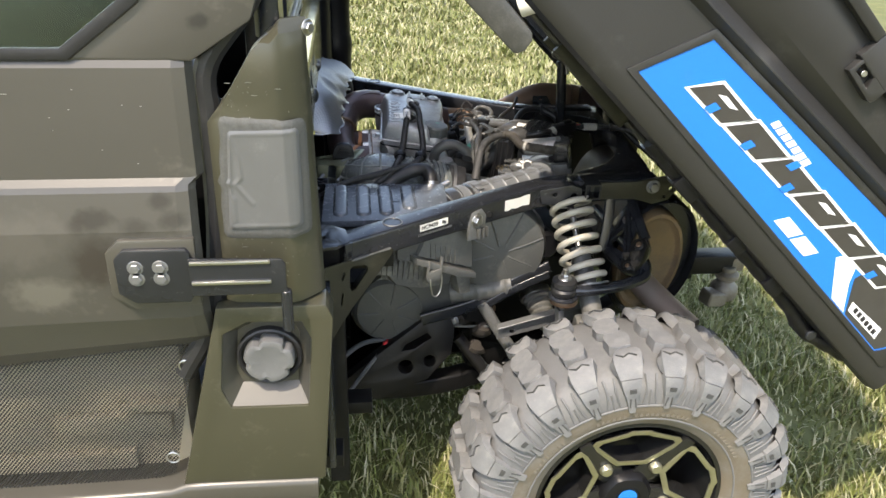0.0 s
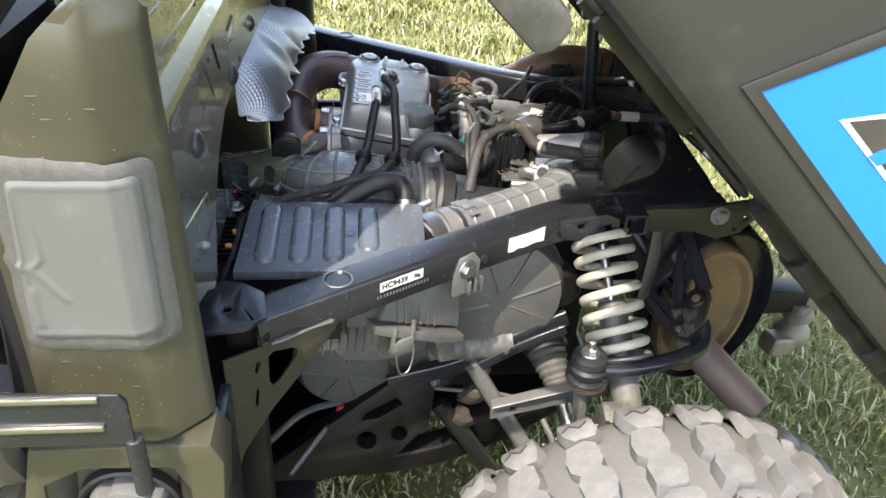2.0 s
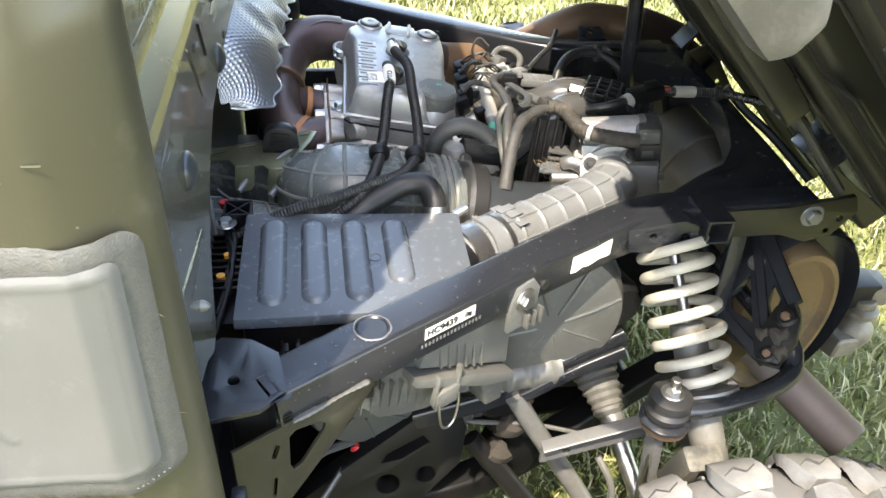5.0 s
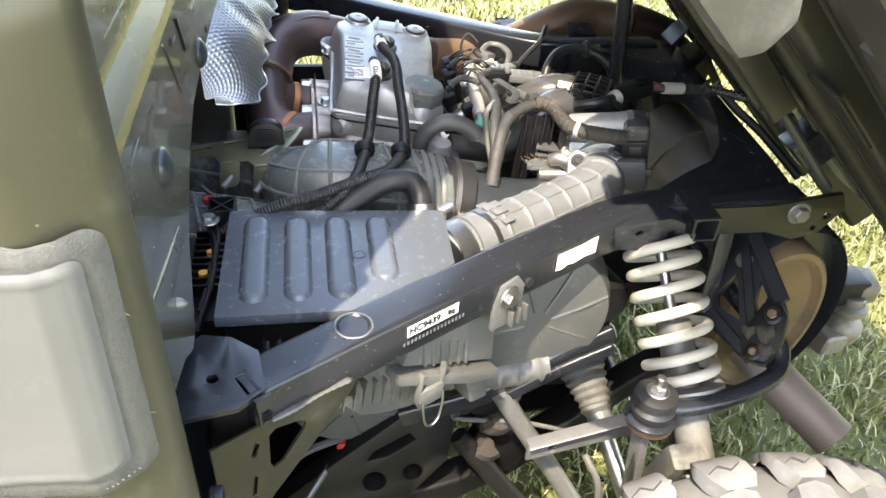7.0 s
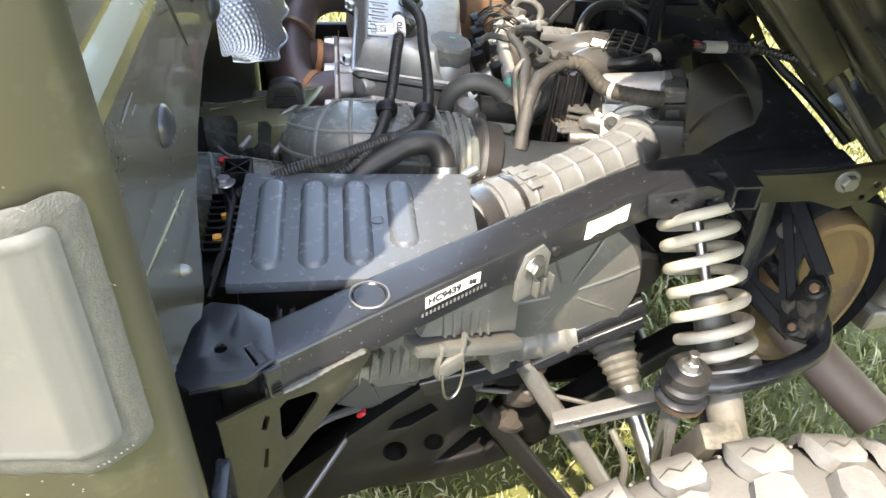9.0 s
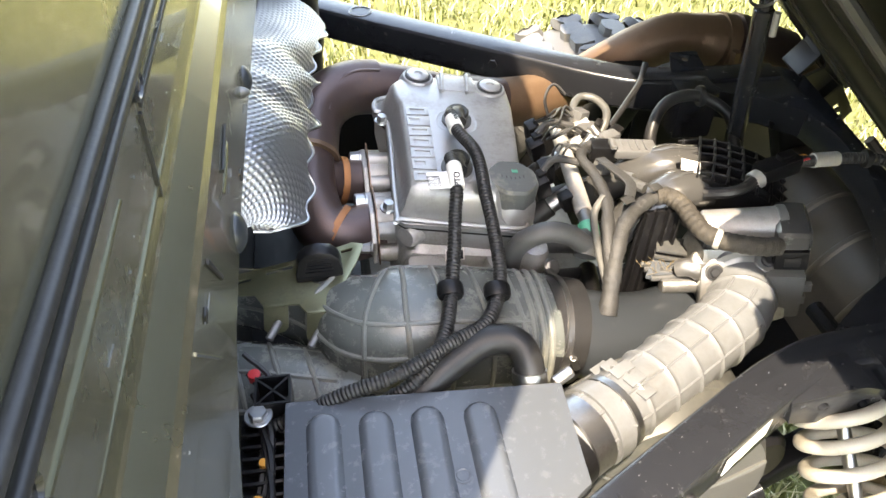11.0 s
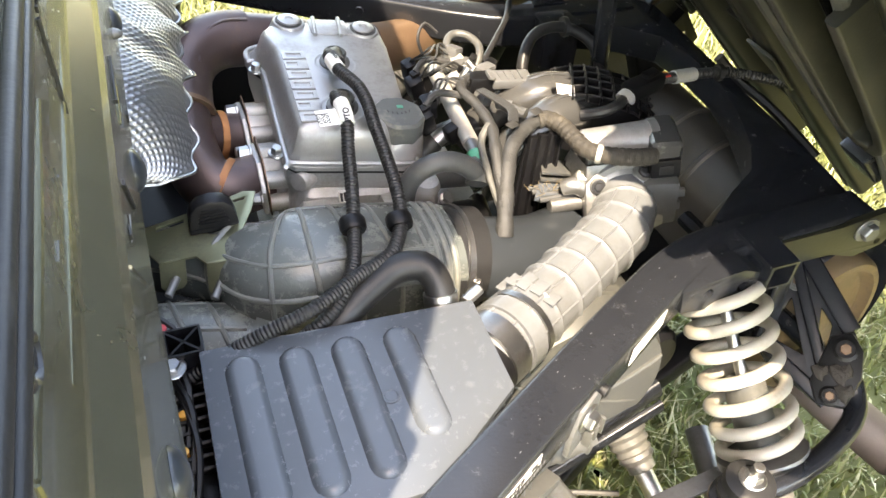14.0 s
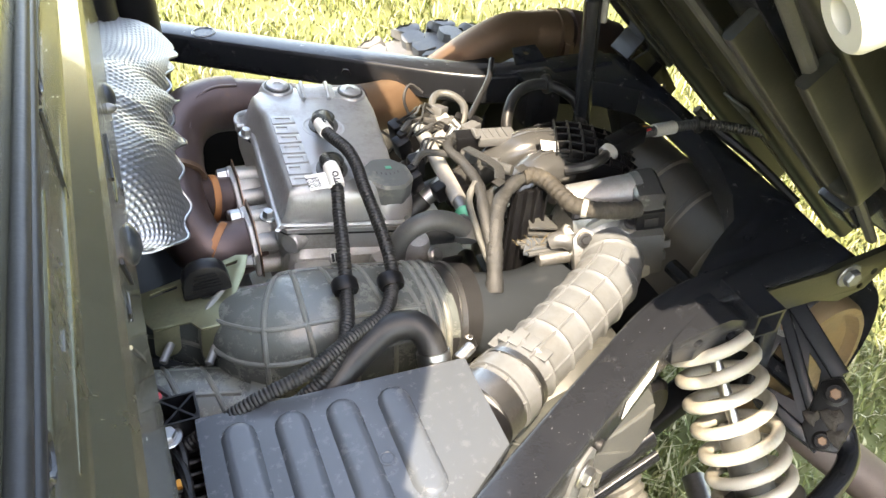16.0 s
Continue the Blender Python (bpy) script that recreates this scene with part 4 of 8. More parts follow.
    for a, b, r in ((-0.0625, 0.0299, 0.0085), (0.0200, -0.0110, 0.0105), (0.0333, -0.0632, 0.0085)):
        part("bracket_bush", lathe(leaf(-0.014 if a > 0 else 0.0)(a, b, 0), tuple(-bn), [(r * 1.3, -0.004), (r * 1.3, 0.003), (r * 0.95, 0.005), (r * 0.9, 0.003), (0, 0.003)], 22), FRAME_DULL if a > 0 else HOUSING_GREY, frame_)
        bolt("bracket_bolt", leaf(-0.016 if a > 0 else -0.003)(a, b, 0), tuple(-bn), r * 0.62, 0.004, frame_, EXHAUST_RUST, washer=False)
    for a, b, k in ((0.030, -0.036, 1.0), (0.012, -0.046, 0.7), (0.043, -0.052, 0.8)):
        part("mud_clod", lathe(leaf(-0.016)(a, b, 0), tuple(-bn), [(0.013 * k, -0.004), (0.011 * k, 0.003), (0.005 * k, 0.005), (0, 0.006)], 11, lobes=lambda q: 1 + 0.25 * math.cos(3 * q) + 0.15 * math.sin(5 * q)), MUD, frame_, "clod of dried mud")
    part("back_strut", sweep([(0.05, -0.20, 0.79), (0.045, -0.215, 0.72), (0.035, -0.23, 0.655)], 1.0, 0.03, section=rounded(0.022, 0.012, 0.003), up=(0, -1, 0.3)), FRAME_BLACK, frame_, "flat black strut")
    # lower frame
    for y in (-0.20, 2 * YC + 0.20):
        part("lower_rail", sweep([(-0.75, y + 0.0, 0.30), (-0.3, y, 0.30), (0.05, y * 0.5 + YC * 0.5, 0.34), (0.22, y * 0.5 + YC * 0.5, 0.5), (0.16, y * 0.65 + YC * 0.35, 0.78)], 1.0, 0.04, section=rounded(0.045, 0.045, 0.006), up=(0, 0, 1)), FRAME_DULL, frame_)
    for x in (-0.54, -0.22, 0.05):
        part("cross_tube", rod((x, -0.03, 0.31), (x, 2 * YC + 0.20, 0.31), 0.02, 12), FRAME_DULL, frame_)
    part("skid_plate", slab([(-0.75, -0.24), (-0.34, -0.20), (-0.28, -0.06), (0.0, -0.04), (0.0, 2 * YC + 0.04), (-0.34, 2 * YC + 0.20), (-0.75, 2 * YC + 0.24)], [], flat(0.275), 0.006), FRAME_DULL, frame_, "dirty black skid plate")
    part("inner_strut", rod((-0.22, -0.17, 0.62), (-0.22, -0.17, 0.29), 0.018, 10), FRAME_DULL, frame_)
    part("side_tab", box((-0.52, -0.36, 0.375), (0.09, 0.05, 0.03), edge=0.004), FRAME_DULL, frame_)
    # bracket on the far rail
    part("far_tab", slab([(-0.026, 0.0), (0.026, 0.0), (0.020, 0.03), (-0.020, 0.03)], [circle(0, 0.018, 0.005, 10)], lambda a, b, d: (0.012 + a, 0.322 + b * 0.9, 0.816 + b * 0.45 + d), 0.004, 0.001), FRAME_BLACK, frame_, "black tab with a hole")
    part("far_box", box((0.012, 0.293, 0.775), (0.058, 0.05, 0.075), edge=0.006), FRAME_BLACK, frame_)
    hinge_box = slab([(0.0, 0.0), (0.075, 0.0), (0.075, 0.05), (0.0, 0.05)], [[(0.005, 0.005), (0.005, 0.045), (0.070, 0.045), (0.070, 0.005)]], lambda a, b, d: (0.172 + a * 0.71 + b * 0.5, 0.300 + d, 0.812 - a * 0.70 + b * 0.6), 0.05, 0.001)
    part("hinge_box", hinge_box, PLASTIC, frame_, "open black box-section hinge bracket")
    part("hinge_leaf", slab([(0.190, 0.792), (0.237, 0.816), (0.300, 0.731), (0.278, 0.700)], [[(0.263, 0.742), (0.270, 0.747), (0.276, 0.738), (0.269, 0.733)], [(0.272, 0.728), (0.279, 0.733), (0.285, 0.724), (0.278, 0.719)]], side_plate(0.318), 0.006, 0.001), OLIVE_SHADED, frame_, "olive hinge leaf with two slots")
    bolt("rail_bolt", (-0.245, 0.430, 0.79), (-0.5, -0.86, 0), 0.008, 0.008, frame_, FRAME_BLACK)
    part("near_sticker", slab([(0, 0), (0.066, 0), (0.066, 0.0135), (0, 0.0135)], [], lambda a, b, d: tuple(Vector((-0.381, -0.3905, 0.7885)) + t * a + out * (d) + Vector((0, 0, b))), 0.0006), LABEL_WHITE, frame_, "small white printed label")
    m = Matrix.Translation(Vector((-0.379, -0.3895, 0.7955)) + out * 0.0009) @ Matrix((t.to_4d(), (0, 0, 1, 0), out.to_4d(), (0, 0, 0, 1))).transposed().to_3x3().to_4x4()
    writing("label_text", "HC9439", 0.0115, m, INK_SHADE, frame_)
    writing("label_text", "Big", 0.008, m @ Matrix.Translation((0.049, 0, 0)), INK_SHADE, frame_)
    for k in range(17):
        a = 0.0 + k * 0.0048
        part("stamped_bar", box(tuple(Vector((-0.384, -0.3920, 0.7815)) + t * a + out * 0.001), (0.0022, 0.0006, 0.0042), (0, 0, 31), 0), STAMP, frame_)
    torn = [(0, 0.002), (0.01, 0.0), (0.02, 0.003), (0.03, 0.0), (0.05, 0.002), (0.062, 0.0), (0.085, 0.001), (0.085, 0.022), (0.06, 0.0235), (0.04, 0.022), (0.0, 0.0245)]
    part("torn_sticker", slab(torn, [], lambda a, b, d: tuple(Vector((-0.200, -0.2860, 0.778)) + t * a + out * d + Vector((0, 0, b * 1.0))), 0.0006), LABEL_WHITE, frame_, "torn white sticker on the rail")
    # The hole is a black disc on the rail, not cut in.
    part("rail_hole", lathe((-0.236, -0.3065, 0.783), (0.5, -0.86, 0), [(0.006, -0.004), (0.006, 0.0025), (0, 0.0025)], 14), INK_SHADE, frame_, "drilled hole in the rail, its shade drawn as a black disc")


make_frame()


# ---- cargo bed, tipped up ----
BED = Matrix.Translation((-0.261, 0.0, 1.255)) @ Matrix.Rotation(radians(44.6), 4, "Y")


def bed_point(u, y, w):
    return tuple(BED @ Vector((u, y, w)))


def make_bed():
    bed = group_part("cargo_bed", "dark grey moulded cargo bed tipped up on its hinge")
    y0, y1 = -0.645, 2 * YC + 0.645

    def side(y, s):
        rows = []
        for u in ((-0.04, 0.0, 0.10, 0.25, 0.5, 0.75, 0.93, 0.985) if s > 0 else (-0.04, 0.0, 0.10, 0.25, 0.4, 0.5, 0.58, 0.64)):
            up_ = (u - 0.35) * 0.09     # the ridge follows the decal's slant
            rows.append([bed_point(u, y + s * a, b) for a, b in ((0.03, -0.006), (0.006, 0.0), (0.0, 0.010), (0.0, 0.03), (0.0, 0.174 + up_), (-0.015, 0.186 + up_), (-0.015, 0.188 + up_), (0.003, 0.207 + up_), (-0.014, 0.2305 + 0.6 * up_), (-0.015, 0.275), (-0.014, 0.31), (-0.004, 0.33), (0.05, 0.333))])
        return thicken(loft(rows), 0.012 * s)
    part("side_wall", side(y0, 1), BED_PAINT, bed, "dark grey moulded bed side")
    part("side_wall", side(y1, -1), BED_PAINT, bed)
    part("bed_floor", box((0, 0, 0), (0.94, 1.24, 0.02), edge=0.005), BED_PAINT, bed).data.transform(BED @ Matrix.Translation((0.51, YC, 0.112)))
    part("front_wall", box((0, 0, 0), (0.03, 1.26, 0.27), edge=0.008), BED_PAINT, bed).data.transform(BED @ Matrix.Translation((0.03, YC, 0.2)))
    # Out of view; made taller so that its shadow covers the grass behind.
    part("unseen_tail_gate", box((0, 0, 0), (0.035, 1.26, 0.32), edge=0.008), BED_PAINT, bed).data.transform(BED @ Matrix.Translation((0.97, YC, 0.26)))
    decal = [(0.183, 0.045), (0.897, 0.045), (0.93, 0.09), (0.93, 0.20), (0.68, 0.192), (0.225, 0.150)]
    onto = lambda lift: (lambda a, b, d: bed_point(a, y0 - lift - d, b))
    part("decal", slab(decal, [], onto(0.0012), 0.0008), DECAL_BLUE, bed, "bright blue side decal")
    part("decal_border", slab([(0.168, 0.035), (0.94, 0.035), (0.94, 0.212), (0.675, 0.204), (0.215, 0.162)], [decal], onto(0.0006), 0.0030, 0.001), BED_PAINT, bed)
    # emblem drawn as plain slanted shapes
    for k in range(6):
        u0, lo = 0.250 + 0.0885 * k, 0.079 + 0.0055 * k
        hi, w, lean = lo + 0.049, 0.088, 0.036
        shape = [(u0, lo), (u0 + w, lo + 0.004), (u0 + w + lean, hi + 0.002), (u0 + lean, hi)]
        part("emblem_edge", slab(shape, [], onto(0.0022), 0.0006), DECAL_WHITE, bed)
        mid = (sum(p[0] for p in shape) / 4, sum(p[1] for p in shape) / 4)
        shrink = lambda fx, fy, dx=0.0, dy=0.0: [(mid[0] + (a - mid[0]) * fx + dx, mid[1] + (b - mid[1]) * fy + dy) for a, b in shape]
        part("emblem_face", slab(shrink(0.9, 0.8), [], onto(0.003), 0.0006), DECAL_DARK, bed)
        if k in (0, 3, 4, 5):
            part("emblem_notch", slab(shrink(0.34, 0.16, 0.004, 0.008), [], onto(0.0038), 0.0005), DECAL_WHITE, bed)
        if k in (0, 1, 2, 5):
            part("emblem_notch", slab(shrink(0.16, 0.36, -0.006 if k != 2 else 0.012, -0.014), [], onto(0.0038), 0.0005), DECAL_BLUE, bed)
        if k == 2:
            part("emblem_notch", slab(shrink(0.16, 0.36, -0.012, 0.014), [], onto(0.0038), 0.0005), DECAL_BLUE, bed)
    for k in range(7):
        a = 0.392 + k * 0.0145
        part("emblem_small", slab([(a, 0.140), (a + 0.0115, 0.140), (a + 0.016, 0.1525), (a + 0.0045, 0.1525)], [], onto(0.0026), 0.0006), DECAL_WHITE, bed)
    for a in (0.535, 0.585):
        part("emblem_small", slab([(a, 0.056), (a + 0.044, 0.056), (a + 0.058, 0.078), (a + 0.014, 0.078)], [], onto(0.0024), 0.0006), DECAL_WHITE, bed)
    part("decal_tail", slab([(0.786, 0.047), (0.895, 0.047), (0.926, 0.091), (0.926, 0.186), (0.745, 0.150), (0.735, 0.095)], [], onto(0.0018), 0.0005), DECAL_DARK, bed, "charcoal end of the decal")
    part("decal_stripe", slab([(0.739, 0.047), (0.780, 0.047), (0.735, 0.085), (0.712, 0.115), (0.690, 0.118), (0.674, 0.094)], [], onto(0.0020), 0.0006), DECAL_WHITE, bed)
    part("small_label", slab([(0.783, 0.055), (0.874, 0.058), (0.865, 0.078), (0.774, 0.070)], [], onto(0.0022), 0.0006), DECAL_WHITE, bed, "small white label")
    for k in range(6):
        part("label_bar", slab([(0.790 + k * 0.0128, 0.060), (0.799 + k * 0.0128, 0.060), (0.797 + k * 0.0128, 0.069), (0.788 + k * 0.0128, 0.069)], [], onto(0.003), 0.0004), INK_SHADE, bed)
    # upper rail step and tie-down
    for u0, u1, w0 in ((-0.03, 0.386, 0.311), (0.386, 0.985, 0.285)):
        part("top_rail", slab([(u0, w0), (u1, w0), (u1, 0.329), (u0, 0.329)], [], onto(0.008), 0.021, 0.003), BED_PAINT, bed, "raised lip of the bed side")
    part("tie_down", slab([(0.393, 0.262), (0.455, 0.259), (0.462, 0.264), (0.462, 0.288), (0.393, 0.288)], [[(0.400, 0.270), (0.400, 0.284), (0.430, 0.284), (0.436, 0.268)]], onto(0.012), 0.016, 0.003), BED_PAINT, bed, "moulded tie-down pocket")
    part("tie_down_post", rod(bed_point(0.415, y0 - 0.010, 0.277), bed_point(0.415, y0 - 0.026, 0.277), 0.005, 14), STEEL, bed, "small steel tie-down screw")
    # black tube and latch hanging below the near edge
    part("edge_tube", sweep([bed_point(u, -0.612, w) for u, w in ((0.30, -0.004), (0.45, -0.010), (0.60, -0.011), (0.72, -0.013), (0.77, -0.020), (0.80, -0.021), (0.84, -0.012), (0.90, 0.002))], lambda d, f: 0.0125 + 0.0008 * math.sin(d * 140), 0.006, 14), PLASTIC, bed, "black tube under the bed edge")
    for u, n_ in ((0.40, 0.05), (0.545, 0.035), (0.66, 0.04)):
        part("tube_clip", box((0, 0, 0), (n_, 0.034, 0.034), edge=0.005), PLASTIC, bed).data.transform(BED @ Matrix.Translation((u, -0.612, -0.006)))
    part("edge_latch", slab([(0.765, 0.0), (0.770, -0.026), (0.785, -0.034), (0.825, -0.032), (0.835, -0.022), (0.875, -0.020), (0.880, 0.0)], [circle(0.80, -0.018, 0.005, 10), [(0.842, -0.012), (0.842, -0.007), (0.864, -0.007), (0.864, -0.012)]], lambda a, b, d: bed_point(a, -0.606 + d, b), 0.02, 0.003), PLASTIC, bed, "black latch bracket with a hole")
    part("latch_roller", rod(bed_point(0.80, -0.600, -0.018), bed_point(0.80, -0.628, -0.018), 0.010, 16), FRAME_BLACK, bed)
    # ribs and rails under the floor
    for y, w in ((-0.16, 0.055), (0.295, 0.055)):
        part("bed_rail", box((0, 0, 0), (0.62, w, 0.05), edge=0.004), FRAME_BLACK, bed, "black steel rail under the bed").data.transform(BED @ Matrix.Translation((0.36, y, 0.048)))
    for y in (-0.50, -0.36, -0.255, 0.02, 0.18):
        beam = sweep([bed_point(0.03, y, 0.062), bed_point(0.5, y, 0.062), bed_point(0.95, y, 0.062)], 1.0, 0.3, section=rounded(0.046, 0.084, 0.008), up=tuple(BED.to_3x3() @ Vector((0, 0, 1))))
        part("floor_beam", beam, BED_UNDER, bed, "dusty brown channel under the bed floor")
        # Black strip for the shade in the beam's slot.
        part("beam_slot", box((0, 0, 0), (0.86, 0.006, 0.004), edge=0.001), INK_SHADE, bed).data.transform(BED @ Matrix.Translation((0.50, y + 0.008, 0.0195)))
    for u in (0.06, 0.22, 0.41, 0.60, 0.79):
        part("floor_cross_rib", box((0, 0, 0), (0.010, 0.80, 0.060), edge=0.002), BED_PAINT, bed).data.transform(BED @ Matrix.Translation((u, -0.105, 0.072)))
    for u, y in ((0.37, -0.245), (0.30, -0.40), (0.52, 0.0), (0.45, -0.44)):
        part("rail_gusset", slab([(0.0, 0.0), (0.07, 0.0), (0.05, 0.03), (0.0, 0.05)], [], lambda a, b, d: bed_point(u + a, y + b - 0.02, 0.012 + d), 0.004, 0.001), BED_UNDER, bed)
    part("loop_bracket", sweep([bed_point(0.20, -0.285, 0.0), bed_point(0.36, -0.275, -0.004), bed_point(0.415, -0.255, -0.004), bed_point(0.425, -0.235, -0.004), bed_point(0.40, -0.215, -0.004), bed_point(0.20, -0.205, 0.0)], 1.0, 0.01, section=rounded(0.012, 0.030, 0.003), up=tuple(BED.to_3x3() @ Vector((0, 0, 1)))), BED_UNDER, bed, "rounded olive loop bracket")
    part("bump_stop", lathe((-0.218, -0.369, 1.199), (-0.90, 0.22, -0.38), [(0.021, -0.10), (0.0215, -0.004), (0.0195, 0.0), (0.0095, 0.0), (0.009, -0.03), (0.0, -0.03)], 28), LABEL_WHITE, bed, "pale round bump stop with a hollow end")
    for k, (p, q) in enumerate((((0.10, -0.30, 0.0), (0.62, -0.19, 0.0)), ((0.12, -0.10, 0.008), (0.60, -0.13, 0.008)))):
        part("under_pipe", sweep([bed_point(*p), bed_point(*(0.5 * (a + b) for a, b in zip(p, q))), bed_point(*q)], 0.006, 0.02, 8), HOSE_GREY, bed)
    part("skirt_flange", box((0, 0, 0), (0.80, 0.05, 0.01), edge=0.003), BED_PAINT, bed).data.transform(BED @ Matrix.Translation((0.53, y0 + 0.04, 0.004)))
    part("skirt_flange", box((0, 0, 0), (0.70, 0.05, 0.01), edge=0.003), BED_PAINT, bed).data.transform(BED @ Matrix.Translation((0.27, y1 - 0.04, 0.004)))
    part("hinge_tube", box((0, 0, 0), (0.05, 0.04, 0.04), edge=0.004), FRAME_BLACK, bed).data.transform(BED @ Matrix.Translation((0.56, -0.17, 0.01)))
    # release lever
    part("release_lever", slab([(0.046, -0.052), (0.040, -0.064), (-0.16, -0.064), (-0.16, -0.018), (0.034, -0.026), (0.044, -0.034)], [], lambda a, b, d: bed_point(a, -0.626 - d, b), 0.022, 0.007), LEVER_GREY, bed, "grey bed release lever, its sheen put into the colour")
    # clipped cable along the bed
    part("bed_cable", sweep([(0.17, 0.12, 0.82), (0.2, 0.10, 0.79), (0.24, 0.06, 0.76), (0.285, 0.0, 0.715)], 0.007, 0.02, 8), HOSE, bed)
    post = group_part("prop_rod", "black gas strut holding the bed up")
    part("strut_body", rod((0.043, 0.2, 0.70), (0.023, 0.2, 0.965), 0.0125, 16), FRAME_BLACK, post)
    part("strut_rod", rod((0.024, 0.2, 0.96), (0.018, 0.2, 1.04), 0.009, 12), FRAME_BLACK, post)
    part("strut_sleeve", rod((0.036, 0.188, 0.935), (0.034, 0.188, 0.965), 0.0045, 8), STRAP_WHITE, post)
    ring = [(0.012 + 0.018 * math.cos(a), 0.19, 0.985 + 0.012 * math.sin(a)) for a in np.linspace(0, 6.2, 12)]
    part("pin_ring", sweep(ring, 0.002, 0.005, 6), STEEL, post, "bright wire safety pin")


make_bed()


# ---- wheels ----
def tread_block(outline, r0, r1, half_angle):
    bm = bmesh.new()
    lo, hi = [], []
    for a, b in outline:     # a: along the tread, b: across it
        for ring, r, k in ((lo, r0, 1.0), (hi, r1, 0.92)):
            ang = a * k
            ring.append(bm.verts.new((r * math.sin(ang), b * k, r * math.cos(ang))))
    bm.faces.new(hi)
    n = len(lo)
    for i in range(n):
        bm.faces.new((lo[i], lo[(i + 1) % n], hi[(i + 1) % n], hi[i]))
    return bm


def make_wheel(y, s, name, x=0.004, z=0.331):
    """A wheel at the rear axle; s: 1 where its outer face looks to -y."""
    wheel = group_part(name, "dusty knobbly all-terrain tyre on a black and machined alloy rim")
    c = (x, y, z)
    prof = [(0.182, -0.105), (0.200, -0.122), (0.235, -0.132), (0.275, -0.128), (0.292, -0.114), (0.301, -0.09), (0.306, -0.045), (0.3075, 0.0), (0.306, 0.045), (0.301, 0.09),
            (0.292, 0.114), (0.275, 0.128), (0.235, 0.132), (0.200, 0.122), (0.180, 0.105)]
    part("tyre", lathe(c, (0, -s, 0), prof, 72, caps=False), RUBBER, wheel, "dusty grey rubber tyre carcass", sharp=50)
    def mesh_of(bm, nm):
        me = bpy.data.meshes.new(nm)
        finish(bm).to_mesh(me); bm.free()
        me.materials.append(RUBBER_LUG)
        return me
    zig = [(-0.070, 0.007), (-0.030, -0.006), (0.058, 0.001), (0.080, 0.020), (0.068, 0.054), (0.022, 0.064), (-0.060, 0.057), (-0.080, 0.030)]
    mid = [mesh_of(tread_block([(sa * a, sb * b) for a, b in (zig if sa * sb > 0 else zig[::-1])], 0.305, 0.3255, 0), "tread_block") for sa, sb in ((1, 1), (-1, -1))]

    def skin(stations, drop, sg, flare=1.14):
        """A ridge over the tyre's skin; stations: radius, place across, half angle, skew; drop: how far its foot lies below."""
        one = bmesh.new()
        vs = []
        for r, b, w, sk in stations:
            row = []
            low = max(0.0, min(1.0, (0.131 - b) / 0.05))     # the foot goes inward on the tread, sideways on the wall
            for k, top in ((-flare, 0), (-0.93, 1), (0.93, 1), (flare, 0)):
                rr, bb = (r, b) if top else (r - drop * low, b - drop * (1 - low))
                row.append(one.verts.new((rr * math.sin(k * w + sk), sg * bb, rr * math.cos(k * w + sk))))
            vs.append(row)
        for p, q in zip(vs, vs[1:]):
            for k in range(3):
                one.faces.new((p[k], p[k + 1], q[k + 1], q[k]))
        one.faces.new(vs[0]); one.faces.new(vs[-1][::-1])
        return one

    # Sipes, pockets and slots are laid on as dark boxes, shade in their colour.
    def dark(boxes, nm):
        me, bm = bpy.data.meshes.new(nm), bmesh.new()
        for at_, size, turn in boxes:
            box(at_, size, turn, 0, bm)
        bm.to_mesh(me); bm.free()
        me.materials.append(TREAD_CUT_SHADE)
        return me
    count = 24
    kinds = {}
    for sg in (-1, 1):
        for odd in (0, 1):
            w = 0.086 if odd else 0.078
            kinds["tread_lug", sg, odd] = mesh_of(skin([(0.3230, 0.066 - 0.006 * odd, w * 0.60, 0.03), (0.3262, 0.076, w * 0.95, 0.018), (0.3245, 0.096, w, 0.004), (0.3165, 0.113, w * 0.96, -0.002), (0.3040, 0.127, w * 0.86, -0.004), (0.2985, 0.131, w * 0.80, -0.004)], 0.020, sg), "tread_lug")
            kinds["sidewall_step", sg, odd] = mesh_of(skin([(0.2970, 0.1325, w * 0.76, -0.004), (0.2900, 0.1365, w * 0.74, -0.004), (0.2720, 0.1405, w * 0.62, -0.003), (0.2660, 0.1405, w * 0.56, -0.003)], 0.014, sg, 1.08), "sidewall_step")
            kinds["sidewall_tongue", sg, odd] = mesh_of(skin([(0.2655, 0.1385, w * 0.50, -0.003), (0.2500, 0.1395, w * 0.42, -0.002), (0.2340 - 0.006 * odd, 0.1385, w * 0.28, -0.002)], 0.009, sg, 1.06), "sidewall_tongue")
        kinds["tread_sipe", sg] = dark([((-0.012, sg * 0.0905, 0.3255), (0.015, 0.0005, 0.004), (0, -3, sg * 38)), ((0.0, sg * 0.0905, 0.3258), (0.014, 0.0005, 0.004), (0, 0, -sg * 38)), ((0.012, sg * 0.0905, 0.3255), (0.015, 0.0005, 0.004), (0, 3, sg * 38))], "tread_sipe")
        kinds["lug_pocket", sg] = dark([((0.0, sg * 0.1405, 0.2765), (0.012, 0.0022, 0.008), (0, 0, 0))], "lug_pocket")
        kinds["tongue_slot", sg] = dark([((-0.0045, sg * 0.1392, 0.2505), (0.0025, 0.002, 0.019), (0, 4, 0)), ((0.0045, sg * 0.1392, 0.2505), (0.0025, 0.002, 0.019), (0, -4, 0))], "tongue_slot")
        ridge = bmesh.new()
